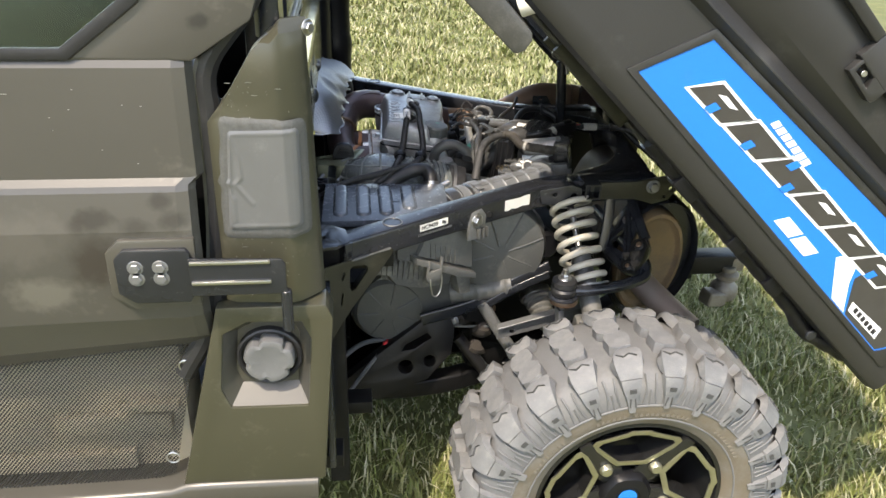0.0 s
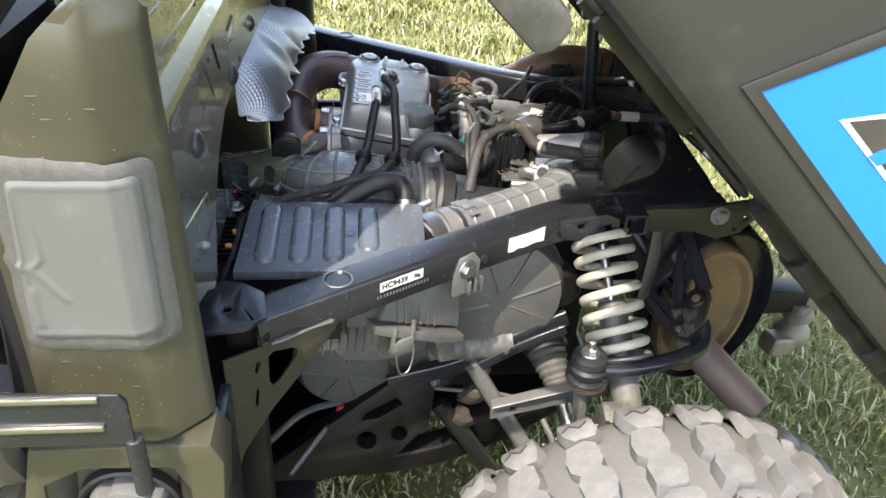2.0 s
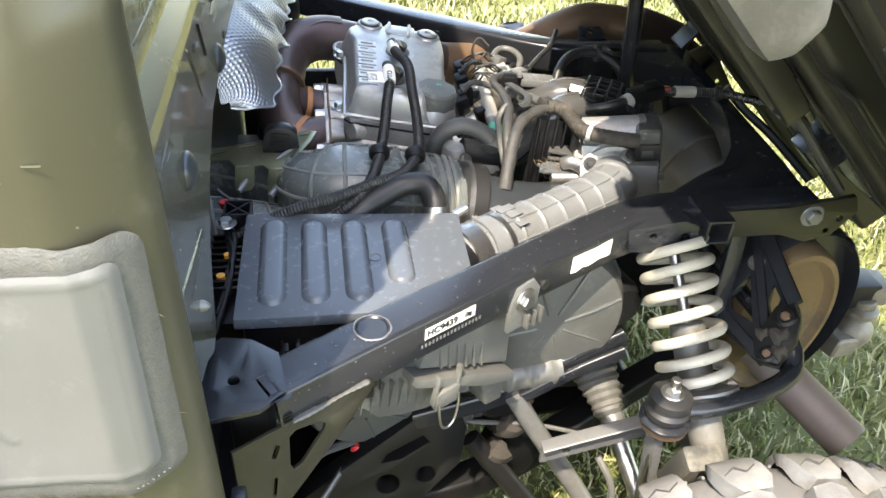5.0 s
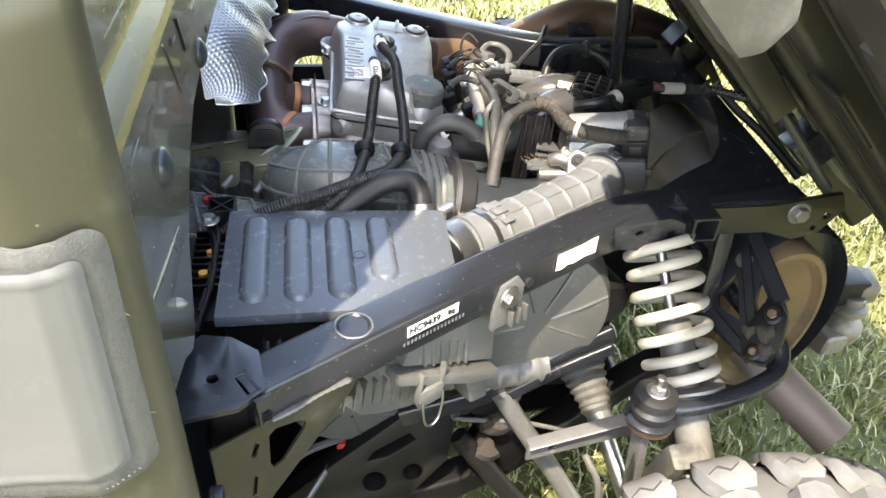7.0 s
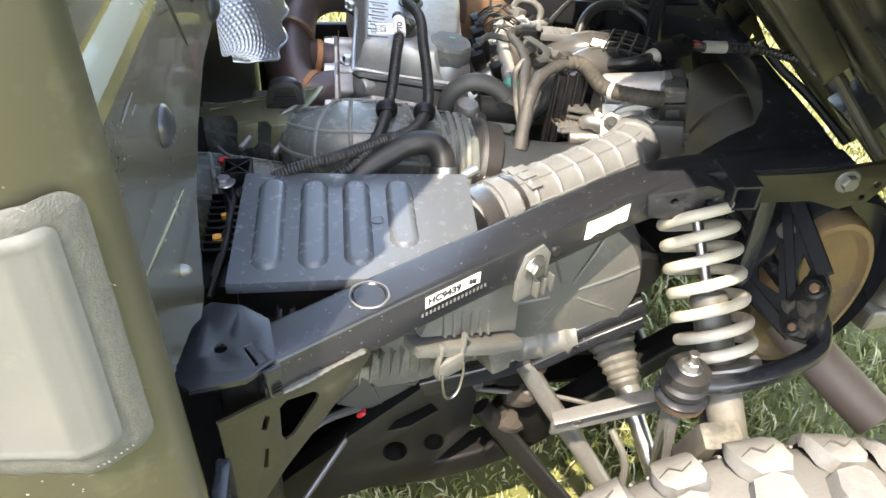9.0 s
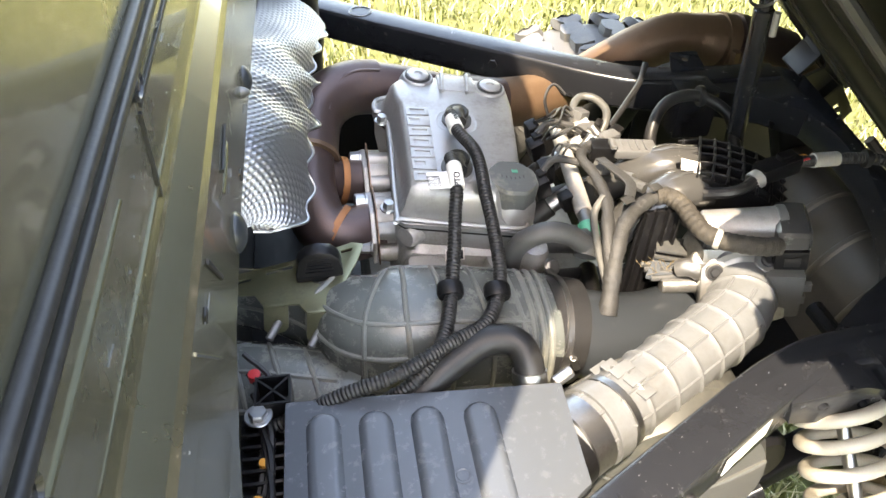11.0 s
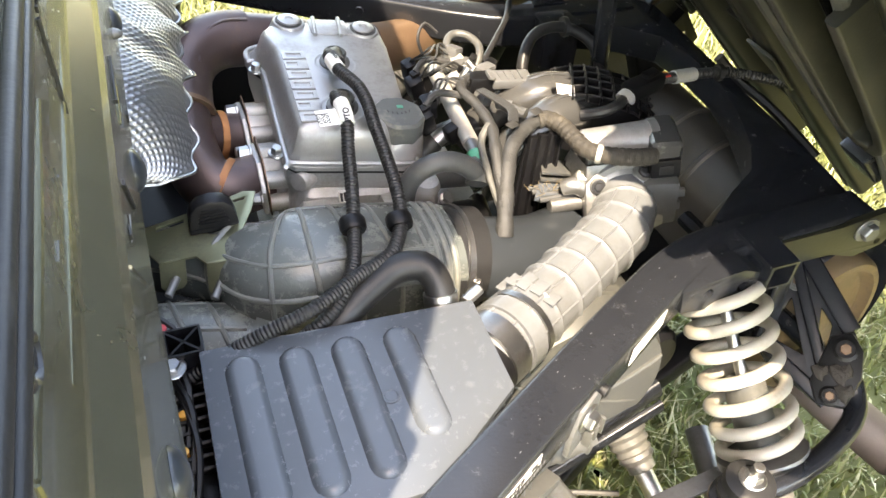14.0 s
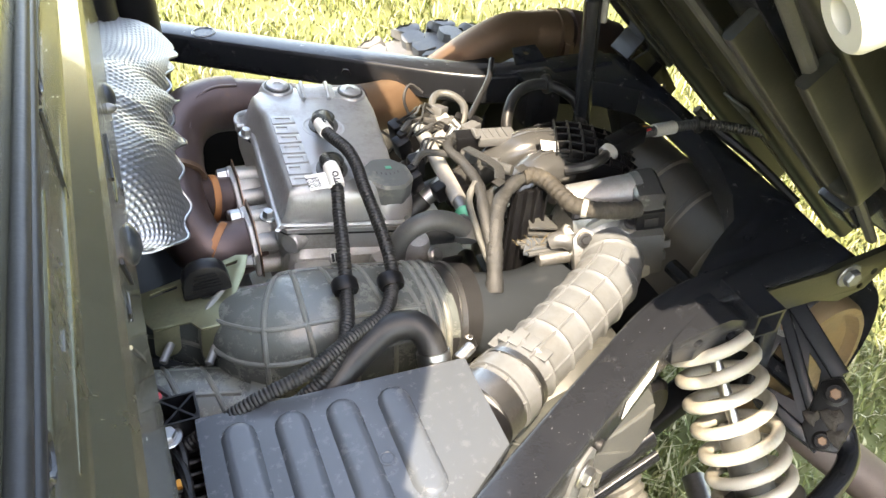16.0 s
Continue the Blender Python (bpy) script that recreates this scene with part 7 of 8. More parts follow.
    part("housing_ledge", slab([(0.165, 0.728), (0.176, 0.722), (0.318, 0.650), (0.318, 0.636), (0.27, 0.655), (0.176, 0.708), (0.165, 0.714)], [], lambda a, b, d: at(a, b, d - 0.03), 0.045, 0.003), HOUSING_GREY, hous, "pale dusty ledge")
    part("housing_block", slab([(0.196, 0.760), (0.21, 0.766), (0.30, 0.766), (0.316, 0.71), (0.318, 0.655), (0.178, 0.724)], [], lambda a, b, d: at(a, b, d - 0.035), 0.036, 0.004), HOUSING_GREY, hous, "grey dusty housing wall")
    for k in range(9):
        a = 0.098 + k * 0.0125
        part("housing_rib", slab([(0.0, 0.0), (0.0, -0.050), (0.009, 0.0)], [], lambda p, q, d: at(a + d, 0.742 - 0.45 * (a - 0.098) + q, p - 0.011), 0.0022, 0.0004), HOUSING_DARK, hous)
    for k in range(6):
        a = 0.206 + k * 0.0125
        part("housing_rib", slab([(0.0, 0.0), (0.0, 0.034), (0.0025, 0.032), (0.006, 0.0)], [], lambda p, q, d: at(a + d, 0.712 - 0.50 * (a - 0.206) + q, p), 0.0028, 0.0006), HOUSING_GREY, hous)
    part("housing_panel", slab([(0.268, 0.665), (0.31, 0.64), (0.312, 0.60), (0.285, 0.604)], [], lambda a, b, d: at(a, b, d - 0.025), 0.03, 0.003), HOUSING_DARK, hous)
    part("latch_clip", box(at(0.208, 0.678, 0.014), (0.034, 0.010, 0.024), (0, 0, 31), 0.003), HOUSING_GREY, hous)
    for a in (0.193, 0.224):
        part("latch_prong", box(at(a, 0.694, 0.014), (0.004, 0.007, 0.040), (0, 8, 31), 0.001), HOUSING_GREY, hous)
    loop_ = [at(0.194, 0.676, 0.020), at(0.194, 0.660, 0.022), at(0.199, 0.640, 0.022), at(0.208, 0.634, 0.022), at(0.217, 0.642, 0.022), at(0.222, 0.664, 0.021), at(0.222, 0.678, 0.020)]
    part("latch_wire", sweep(loop_, 0.0015, 0.004, 8), STEEL, hous, "bright wire latch loop")
    part("bracket_tab", slab([(-0.020, -0.035), (0.020, -0.035), (0.024, 0.012), (0.012, 0.028), (-0.012, 0.024), (-0.020, 0.0)], [], lambda a, b, d: tuple(Vector((-0.265, -0.318, 0.772)) + t * a + out * (d + 0.0) + Vector((0, 0, b))), 0.006, 0.0015), ARM_GREY, hous, "grey steel tab on the rail")
    bolt("tab_bolt", tuple(Vector((-0.265, -0.319, 0.778)) + out * 0.006), tuple(out), 0.0095, 0.009, hous)
    for k in range(3):
        part("tab_rib", box(tuple(Vector((-0.262 + k * 0.009, -0.320 + k * 0.005, 0.750)) + out * 0.008), (0.003, 0.008, 0.022), (0, 0, 31), 0.0006), HOUSING_GREY, hous)


make_airbox()


def make_clutch_cover():
    cv = group_part("clutch_cover", "dusty dark plastic clutch cover with radial ribs")
    big, small = Vector((-0.190, 0, 0.655)), Vector((-0.430, 0, 0.500))
    rb, rs = 0.108, 0.085
    def hull(kb, ks, y, extra=0.0):
        d = small - big
        ang = math.atan2(d.z, d.x)
        pts = []
        n = 18
        for k in range(n + 1):
            a = ang + math.pi / 2 + 0.15 + (-(math.pi) - 0.3) * k / n
            pts.append((small.x + rs * ks * math.cos(a), y, small.z + rs * ks * math.sin(a)))
        for k in range(n + 1):
            a = ang - math.pi / 2 - 0.15 - (math.pi - 0.3) * k / n
            pts.append((big.x + rb * kb * math.cos(a), y - 0.05 * extra, big.z + rb * kb * math.sin(a)))
        return pts
    rows = [hull(1.0, 1.0, -0.128), hull(1.0, 1.0, -0.17), hull(1.03, 1.03, -0.172), hull(1.03, 1.03, -0.182), hull(0.985, 0.985, -0.184), hull(0.95, 0.94, -0.196), hull(0.6, 0.6, -0.202), hull(0.2, 0.2, -0.204)]
    bm = loft(rows, close=True)
    bm.faces.new(list(bm.verts)[-len(rows[0]):])
    part("cover_shell", bm, COVER_PLASTIC, cv)
    part("cover_dome", lathe((big.x, -0.175, big.z), (0.0, -1, 0.05), [(rb, 0), (rb * 0.98, 0.03), (rb * 0.9, 0.048), (rb * 0.4, 0.056), (0.02, 0.058), (0, 0.058)], 40), COVER_PLASTIC, cv, "domed dusty cover")
    for k in range(8):
        a = 2 * math.pi * k / 8 + 0.3
        p, q = 0.018, rb * 0.9
        part("cover_rib", sweep([(big.x + p * math.cos(a), -0.2325, big.z + p * math.sin(a)), (big.x + 0.06 * math.cos(a), -0.229, big.z + 0.06 * math.sin(a)), (big.x + q * math.cos(a), -0.222, big.z + q * math.sin(a))], 0.0024, 0.02, 6), COVER_PLASTIC, cv)
    part("cover_dome", lathe((small.x, -0.18, small.z), (0.0, -1, 0), [(rs * 0.96, 0), (rs * 0.94, 0.018), (rs * 0.85, 0.026), (0.03, 0.030), (0.0, 0.030)], 36), COVER_PLASTIC, cv)
    for k in range(7):
        a = 2 * math.pi * k / 7 + 0.5
        part("cover_rib", sweep([(small.x + 0.02 * math.cos(a), -0.2105, small.z + 0.02 * math.sin(a)), (small.x + 0.045 * math.cos(a), -0.209, small.z + 0.045 * math.sin(a)), (small.x + 0.072 * math.cos(a), -0.206, small.z + 0.072 * math.sin(a))], 0.0022, 0.02, 6), COVER_PLASTIC, cv)
    part("drain_cap", lathe((-0.434, -0.196, 0.412), (-0.2, -1, 0), [(0.0095, 0), (0.0105, 0.004), (0.0105, 0.014), (0.007, 0.018), (0, 0.018)], 18), RED, cv, "red rubber drain cap")
    part("drain_stick", rod((-0.44, -0.205, 0.41), (-0.52, -0.30, 0.36), 0.0045, 8), ARM_GREY, cv)
    part("vent_pipe", sweep([(-0.44, -0.20, 0.425), (-0.50, -0.23, 0.43), (-0.56, -0.27, 0.40)], 0.006, 0.015, 8), HOSE_GREY, cv)
    part("exhaust_duct", sweep([(-0.29, -0.20, 0.545), (-0.23, -0.215, 0.555), (-0.16, -0.22, 0.57)], ridged(0.024, 0.03, 0.0025), 0.004, 18), HOUSING_GREY, cv, "grey vent duct")
    part("vent_cap", lathe((-0.085, -0.20, 0.655), (0.2, -1, 0.1), [(0.034, -0.05), (0.034, 0.0), (0.026, 0.008), (0.0, 0.008)], 22), PLASTIC, cv, "black round plug")


make_clutch_cover()


# ---- throttle side ----
def make_throttle():
    th = group_part("throttle_body", "bright cast throttle body with its motor and plugs")
    part("throttle_casting", lathe((-0.068, -0.048, 0.762), (0.15, 1, 0), [(0.040, -0.002), (0.0475, 0.0), (0.0485, 0.003), (0.0485, 0.011), (0.0455, 0.014), (0.0455, 0.050), (0.049, 0.053), (0.049, 0.066), (0.036, 0.068)], 44), THROTTLE_ALU, th, "bright cast throttle housing")
    part("throttle_bore", lathe((-0.068, -0.050, 0.762), (0.15, 1, 0), [(0.0375, -0.004), (0.0415, 0.0), (0.0415, 0.012), (0.039, 0.016)], 36), THROTTLE_ALU, th)
    part("motor_saddle", loft([[(-0.068 + a, -0.020 + b * f, 0.792 + h) for a, b in ((-0.046, -0.020), (0.036, -0.034), (0.042, -0.026), (0.046, 0.016), (0.038, 0.022), (-0.040, 0.032), (-0.048, 0.024))] for h, f in ((-0.02, 1.0), (0.004, 1.0), (0.014, 0.8))], close=True), THROTTLE_ALU, th, "cast saddle under the motor")
    e1, e2 = Vector((0.974, -0.22, 0.05)), Vector((0.09, 0.47, 0.878))
    face = lambda a, b, d: tuple(Vector((-0.066, -0.058, 0.786)) + e1 * a + e2 * b + e1.cross(e2) * d)
    part("throttle_face", slab([(-0.050, -0.040), (-0.052, 0.004), (-0.040, 0.016), (0.030, 0.018), (0.042, 0.006), (0.042, -0.050), (0.020, -0.058), (-0.030, -0.056)], [], face, -0.016, 0.002), THROTTLE_ALU, th, "flat cast throttle face")
    for a_, b_ in ((-0.038, 0.001), (0.030, 0.000)):
        part("face_boss", rod(face(a_, b_, -0.004), face(a_, b_, 0.004), 0.0095, 20), THROTTLE_ALU, th)
        bolt("face_bolt", face(a_, b_, 0.004), tuple(e1.cross(e2)), 0.0055, 0.003, th, INK_SHADE)
    part("casting_arm", sweep([(-0.104, -0.036, 0.772), (-0.122, -0.032, 0.778), (-0.134, -0.026, 0.772)], lambda d, f: 0.013 - 0.004 * f, 0.004, 16), THROTTLE_ALU, th, "cast lug with a screw hole")
    part("idle_spigot", rod((-0.150, -0.030, 0.752), (-0.105, -0.036, 0.754), 0.0095, 18), THROTTLE_ALU, th, "bright cast spigot")
    for k in range(5):
        a_ = radians(-70 + 28 * k)
        part("casting_rib", box((-0.066 + 0.0465 * math.sin(a_), -0.015, 0.762 + 0.0465 * math.cos(a_)), (0.004, 0.034, 0.006), (0, math.degrees(a_), -8.5), 0.001), THROTTLE_ALU, th)
    part("throttle_motor", rod((-0.108, -0.010, 0.812), (-0.030, -0.028, 0.824), 0.0215, 28), COVER_ALU, th, "aluminium throttle motor")
    part("motor_collar", lathe((-0.034, -0.027, 0.823), (0.97, -0.22, 0.17), [(0.0195, 0), (0.023, 0.002), (0.023, 0.010), (0.018, 0.012)], 28), GREY_KNOB, th)
    part("motor_cap", box((-0.020, -0.040, 0.806), (0.036, 0.062, 0.076), (0, -8, -20), 0.010, seg=3), RUNNER, th, "dark plastic motor cover")
    part("motor_plug", box((-0.030, -0.062, 0.812), (0.034, 0.024, 0.024), (0, -10, -20), 0.003), PLASTIC, th, "black electric plug")
    # Black patch for the shade in the plug's opening.
    part("plug_recess", box((-0.034, -0.0745, 0.812), (0.016, 0.002, 0.012), (0, -10, -20), 0.001), INK_SHADE, th)
    for k in range(3):
        part("plug_wire", sweep([(-0.048, -0.060, 0.824 - 0.003 * k), (-0.040, -0.064, 0.822 - 0.003 * k), (-0.034, -0.066, 0.816)], 0.0016, 0.004, 6), (HOSE, HOSE_GREY, RED)[k], th)
    part("cover_ledge", box((-0.030, -0.066, 0.768), (0.044, 0.036, 0.062), (0, -8, -20), 0.008), HOUSING_GREY, th, "beige dusty plastic cover")
    for k in range(3):
        part("cover_clip", box((-0.016 - 0.002 * k, -0.083, 0.783 - 0.018 * k), (0.016, 0.006, 0.011), (0, -10, -20), 0.0015), HOUSING_GREY, th)
    for p, r in (((-0.112, -0.034, 0.790), 0.0062), ((-0.098, -0.020, 0.7885), 0.0070), ((-0.050, -0.058, 0.802), 0.0075)):
        part("casting_ear", lathe(p, (-0.1, -0.5, 0.85), [(r * 1.9, -0.025), (r * 1.9, -0.002), (r * 1.6, 0.0), (0, 0.0)], 22), THROTTLE_ALU, th)
        part("casting_screw", lathe(p, (-0.1, -0.5, 0.85), [(r, 0.0), (r, 0.004), (r * 0.6, 0.005), (r * 0.5, 0.002), (0, 0.002)], 16), INK_SHADE if r > 0.0065 else STEEL, th)
    for k in range(4):
        part("casting_stud", rod((-0.160, 0.006 - 0.010 * k, 0.752 + 0.002 * k), (-0.118, -0.002 - 0.010 * k, 0.758 + 0.002 * k), 0.0035, 8), HOSE_GREY, th)
    part("cable_drum", rod((-0.118, 0.010, 0.762), (-0.124, 0.0, 0.768), 0.012, 18), HOSE_GREY, th)
    for k in range(5):
        part("cooling_fin", box((-0.128, 0.006, 0.735 + k * 0.0105), (0.034, 0.026, 0.004), (0, 0, -22), 0.001), HOSE_GREY, th)

    mf = group_part("intake_manifold", "black ribbed plastic plenum and metallic runners")
    M = pose(-0.042, 0.070, 0.807, -5, 9, -27) @ Matrix.Diagonal((1.14, 1.1, 1.0, 1.0))
    def dome(x):
        return 0.030 - 0.010 * (x / 0.056) ** 2 - (0.006 if abs(x) > 0.05 else 0)
    rows = [[tuple(M @ Vector((x * k, y, (dome(x) + 0.03) * h - 0.03))) for x, y in ((-0.056, -0.044), (-0.03, -0.046), (0.0, -0.047), (0.03, -0.046), (0.056, -0.044), (0.058, 0.0), (0.056, 0.044), (0.03, 0.046), (0.0, 0.047), (-0.03, 0.046), (-0.056, 0.044), (-0.058, 0.0))] for k, h in ((1.0, -0.2), (1.0, 0.5), (0.99, 0.9), (0.96, 0.97))]
    bm = loft(rows, close=True)
    bm.faces.new(list(bm.verts)[-12:])
    part("plenum", bm, PLASTIC, mf, "black plastic plenum")
    for k in range(8):
        x = -0.052 + k * 0.0148
        part("plenum_rib", sweep([tuple(M @ Vector((x, y, dome(x) - 0.004 * (y / 0.045) ** 2))) for y in (-0.045, -0.022, 0.0, 0.022, 0.045)], 1.0, 0.012, section=rounded(0.0026, 0.012, 0.0008), up=(0, 0, 1)), PLASTIC, mf)
    for k in range(5):
        y = -0.036 + k * 0.018
        part("plenum_rib", sweep([tuple(M @ Vector((x, y, dome(x) - 0.004 * (y / 0.045) ** 2))) for x in (-0.056, -0.03, 0.0, 0.03, 0.056)], 1.0, 0.012, section=rounded(0.0026, 0.012, 0.0008), up=(0, 0, 1)), PLASTIC, mf)
    for a0, a1, a2, a3 in (((-0.078, 0.055, 0.818), (-0.112, 0.052, 0.820), (-0.150, 0.050, 0.796), (-0.19, 0.055, 0.75)), ((-0.074, 0.098, 0.820), (-0.110, 0.105, 0.820), (-0.150, 0.115, 0.798), (-0.20, 0.13, 0.75))):
        part("runner", sweep([a0, a1, a2, a3], lambda d, f: 0.027 - 0.003 * f, 0.008, 24, flat=0.82), RUNNER, mf, "glossy dark intake runner")
        part("runner_seam", sweep([(p[0], p[1], p[2] + 0.0225) for p in (a0, a1, a2)], 0.0022, 0.008, 6), RUNNER, mf)
    part("bright_plate", box((-0.098, 0.062, 0.8455), (0.022, 0.020, 0.0012), (4, 6, -22), 0.0004), LABEL_WHITE, mf, "white blank label")
    part("map_sensor", box((-0.142, 0.122, 0.832), (0.052, 0.028, 0.012), (0, 3, -6), 0.003), GREY_KNOB, mf, "grey pressure sensor")
    part("map_plug", box((-0.180, 0.126, 0.832), (0.032, 0.022, 0.020), (0, 3, -6), 0.003), PLASTIC, mf)
    part("sensor_ear", lathe((-0.126, 0.106, 0.820), (0, 0, 1), [(0.015, 0), (0.015, 0.008), (0.013, 0.009)], 20), GREY_KNOB, mf)
    bolt("sensor_screw", (-0.126, 0.106, 0.829), (0, -0.1, 1), 0.0062, 0.005, mf)
    part("coolant_hose", sweep([(-0.085, 0.175, 0.76), (-0.085, 0.20, 0.80), (-0.060, 0.225, 0.828), (-0.015, 0.23, 0.832), (0.025, 0.21, 0.812), (0.035, 0.185, 0.77)], 0.0078, 0.008, 14), HOSE, mf, "grey rubber hose loop")
    part("hose_tie", lathe((-0.015, 0.230, 0.832), (1, 0, 0), [(0.0135, 0), (0.0142, 0.003), (0.0135, 0.007)], 16), HOSE, mf)
    part("brake_pipe", sweep([(-0.135, 0.22, 0.80), (-0.105, 0.25, 0.815), (-0.075, 0.285, 0.825), (-0.06, 0.31, 0.84)], 0.0042, 0.01, 10), HOSE, mf)

    fr = group_part("fuel_rail", "pale aluminium fuel rail with black injector plugs")
    a, b = Vector((-0.206, 0.228, 0.803)), Vector((-0.224, 0.042, 0.806))
    part("rail_tube", rod(a, b, 0.0098, 20), STRAP_WHITE, fr, "pale fuel rail tube")
    part("rail_end", rod(b, b + (b - a).normalized() * 0.022, 0.0085, 14), ARM_GREY, fr)
    part("rail_joint", rod(b + (b - a).normalized() * 0.018, b + (b - a).normalized() * 0.034 + Vector((0, 0, -0.006)), 0.0115, 14), GREEN, fr, "green-marked hose joint")
    part("rail_elbow", sweep([(-0.232, 0.012, 0.800), (-0.234, -0.002, 0.797), (-0.238, -0.012, 0.79)], 0.0125, 0.005, 14), HOSE_GREY, fr)
    part("fuel_hose", sweep([(-0.315, 0.010, 0.765), (-0.313, 0.004, 0.795), (-0.300, 0.0, 0.814), (-0.278, -0.002, 0.822), (-0.255, -0.004, 0.816), (-0.238, -0.006, 0.802)], 0.0115, 0.006, 16), HOSE_GREY, fr, "grey rubber fuel hose")
    for y in (0.172, 0.095):
        x = -0.195 - (0.225 - y) * 0.18
        part("injector", rod((x, y, 0.80), (x - 0.038, y - 0.004, 0.775), 0.010, 14), STEEL, fr)
        part("injector_body", rod((x - 0.030, y - 0.004, 0.782), (x - 0.052, y - 0.006, 0.765), 0.013, 14), HOSE, fr)
        part("injector_plug", box((x - 0.042, y + 0.004, 0.806), (0.020, 0.020, 0.030), (10, -20, 10), 0.004), PLASTIC, fr, "black injector plug")
        part("plug_clip", box((x - 0.042, y + 0.006, 0.823), (0.012, 0.010, 0.008), (10, -20, 10), 0.002), PLASTIC, fr)
        part("plug_wire", sweep([(x - 0.042, y + 0.006, 0.826), (x - 0.025, y + 0.014, 0.836), (x + 0.005, y + 0.008, 0.832)], 0.0045, 0.006, 8), WRAP, fr)
    for p, q, r in (((-0.20, 0.20, 0.812), (-0.172, 0.205, 0.820), 0.0075), ((-0.206, 0.165, 0.812), (-0.178, 0.170, 0.822), 0.0095), ((-0.178, 0.232, 0.80), (-0.176, 0.212, 0.82), 0.007)):
        part("rail_fitting", rod(p, q, r, 12), STRAP_WHITE, fr, "pale quick fitting")
    part("fitting_block", box((-0.176, 0.192, 0.812), (0.028, 0.022, 0.022), (10, 5, 20), 0.004), ARM_GREY, fr)
    for k in range(3):
        part("fitting_clip", box((-0.188 + 0.012 * k, 0.166 + 0.012 * k, 0.826), (0.012, 0.009, 0.010), (12, 20 - 15 * k, 25 * k), 0.002), (PLASTIC, ARM_GREY, PLASTIC)[k], fr)
    for p, q in (((-0.196, 0.155, 0.815), (-0.182, 0.160, 0.832)), ((-0.178, 0.135, 0.815), (-0.182, 0.150, 0.836)), ((-0.165, 0.155, 0.82), (-0.176, 0.178, 0.83))):
        part("rail_pipe", rod(p, q, 0.0055, 12), STEEL, fr)
    part("fitting_block", box((-0.182, 0.215, 0.822), (0.02, 0.02, 0.022), (0, 15, 35), 0.004), ARM_GREY, fr)
    part("hose_loop", sweep([(-0.186, 0.205, 0.818), (-0.186, 0.228, 0.830), (-0.172, 0.244, 0.834), (-0.155, 0.238, 0.834), (-0.146, 0.218, 0.830), (-0.150, 0.200, 0.824), (-0.160, 0.188, 0.812)], 0.0052, 0.004, 12), HOUSING_GREY, fr, "pale looped fuel pipe")
    part("wire_hoop", sweep([(-0.21, 0.235, 0.80), (-0.218, 0.25, 0.83), (-0.205, 0.262, 0.845), (-0.19, 0.25, 0.835)], 0.0022, 0.005, 6), HOSE, fr)

    wr = group_part("wiring_harness", "tan-grey taped wiring harness with black plugs")
    main = [(-0.228, -0.075, 0.762), (-0.220, -0.052, 0.790), (-0.212, -0.032, 0.812), (-0.198, -0.008, 0.826), (-0.179, 0.011, 0.831), (-0.158, 0.024, 0.833), (-0.140, 0.028, 0.834)]
    part("harness_wrap", sweep(main, lambda d, f: 0.0098 - 0.002 * f + 0.0006 * math.sin(d * 190) + 0.0005 * math.sin(d * 730), 0.003, 16, flat=0.8), WRAP, wr, "tan cloth-taped cable")
    braid = [(-0.150, 0.027, 0.834), (-0.138, 0.025, 0.835), (-0.128, 0.010, 0.834), (-0.124, -0.012, 0.832), (-0.120, -0.034, 0.831), (-0.107, -0.050, 0.831), (-0.087, -0.060, 0.831), (-0.066, -0.064, 0.829), (-0.048, -0.062, 0.826)]
    part("braided_sleeve", sweep(braid, lambda d, f: 0.0098 + 0.0005 * math.sin(d * 760), 0.002, 16), BRAID, wr, "brown braided sleeve")
    part("harness_branch", sweep([(-0.221, -0.055, 0.786), (-0.217, -0.015, 0.820), (-0.206, 0.031, 0.832), (-0.207, 0.073, 0.836), (-0.213, 0.106, 0.838), (-0.200, 0.128, 0.838), (-0.178, 0.132, 0.836)], lambda d, f: 0.0075 - 0.0015 * f + 0.0005 * math.sin(d * 210), 0.003, 14, flat=0.8), WRAP, wr, "tan taped branch cable")
    part("harness_branch", sweep([(-0.224, -0.05, 0.782), (-0.226, -0.01, 0.808), (-0.222, 0.02, 0.823), (-0.208, 0.034, 0.835)], 0.0042, 0.005, 10), HOUSING_GREY, wr)
    for q_ in ((-0.19, 0.012, 0.845), (-0.152, 0.030, 0.845)):
        part("tape_end", box(q_, (0.016, 0.010, 0.0012), (10, 8, 30), 0.0003), WRAP, wr)
    part("harness_branch", sweep([(-0.168, 0.075, 0.826), (-0.172, 0.055, 0.836), (-0.160, 0.038, 0.838)], 0.0065, 0.004, 10), HOSE_GREY, wr)
    part("wrap_strip", sweep([(-0.192, 0.10, 0.838), (-0.186, 0.075, 0.842), (-0.176, 0.045, 0.842), (-0.185, 0.02, 0.842)], 1.0, 0.006, section=rounded(0.012, 0.003, 0.001), up=(0, 0, 1)), WRAP, wr, "loose strip of tape")
    part("cable_tie", sweep([(-0.112, -0.046, 0.831), (-0.107, -0.050, 0.831)], 0.0112, 0.003, 14), STRAP_WHITE, wr, "white cable tie")
    part("cable_joint", rod((-0.175, 0.085, 0.825), (-0.162, 0.068, 0.83), 0.006, 12), ARM_GREY, wr)
    part("sensor_cable", sweep([(-0.092, 0.03, 0.83), (-0.07, 0.018, 0.838), (-0.05, 0.02, 0.842), (-0.034, 0.034, 0.838)], 0.0065, 0.006, 10), HOSE, wr)
    part("lamp_plug_cap", rod((-0.034, 0.036, 0.834), (-0.022, 0.041, 0.837), 0.0115, 16), STRAP_WHITE, wr, "white plug cap")
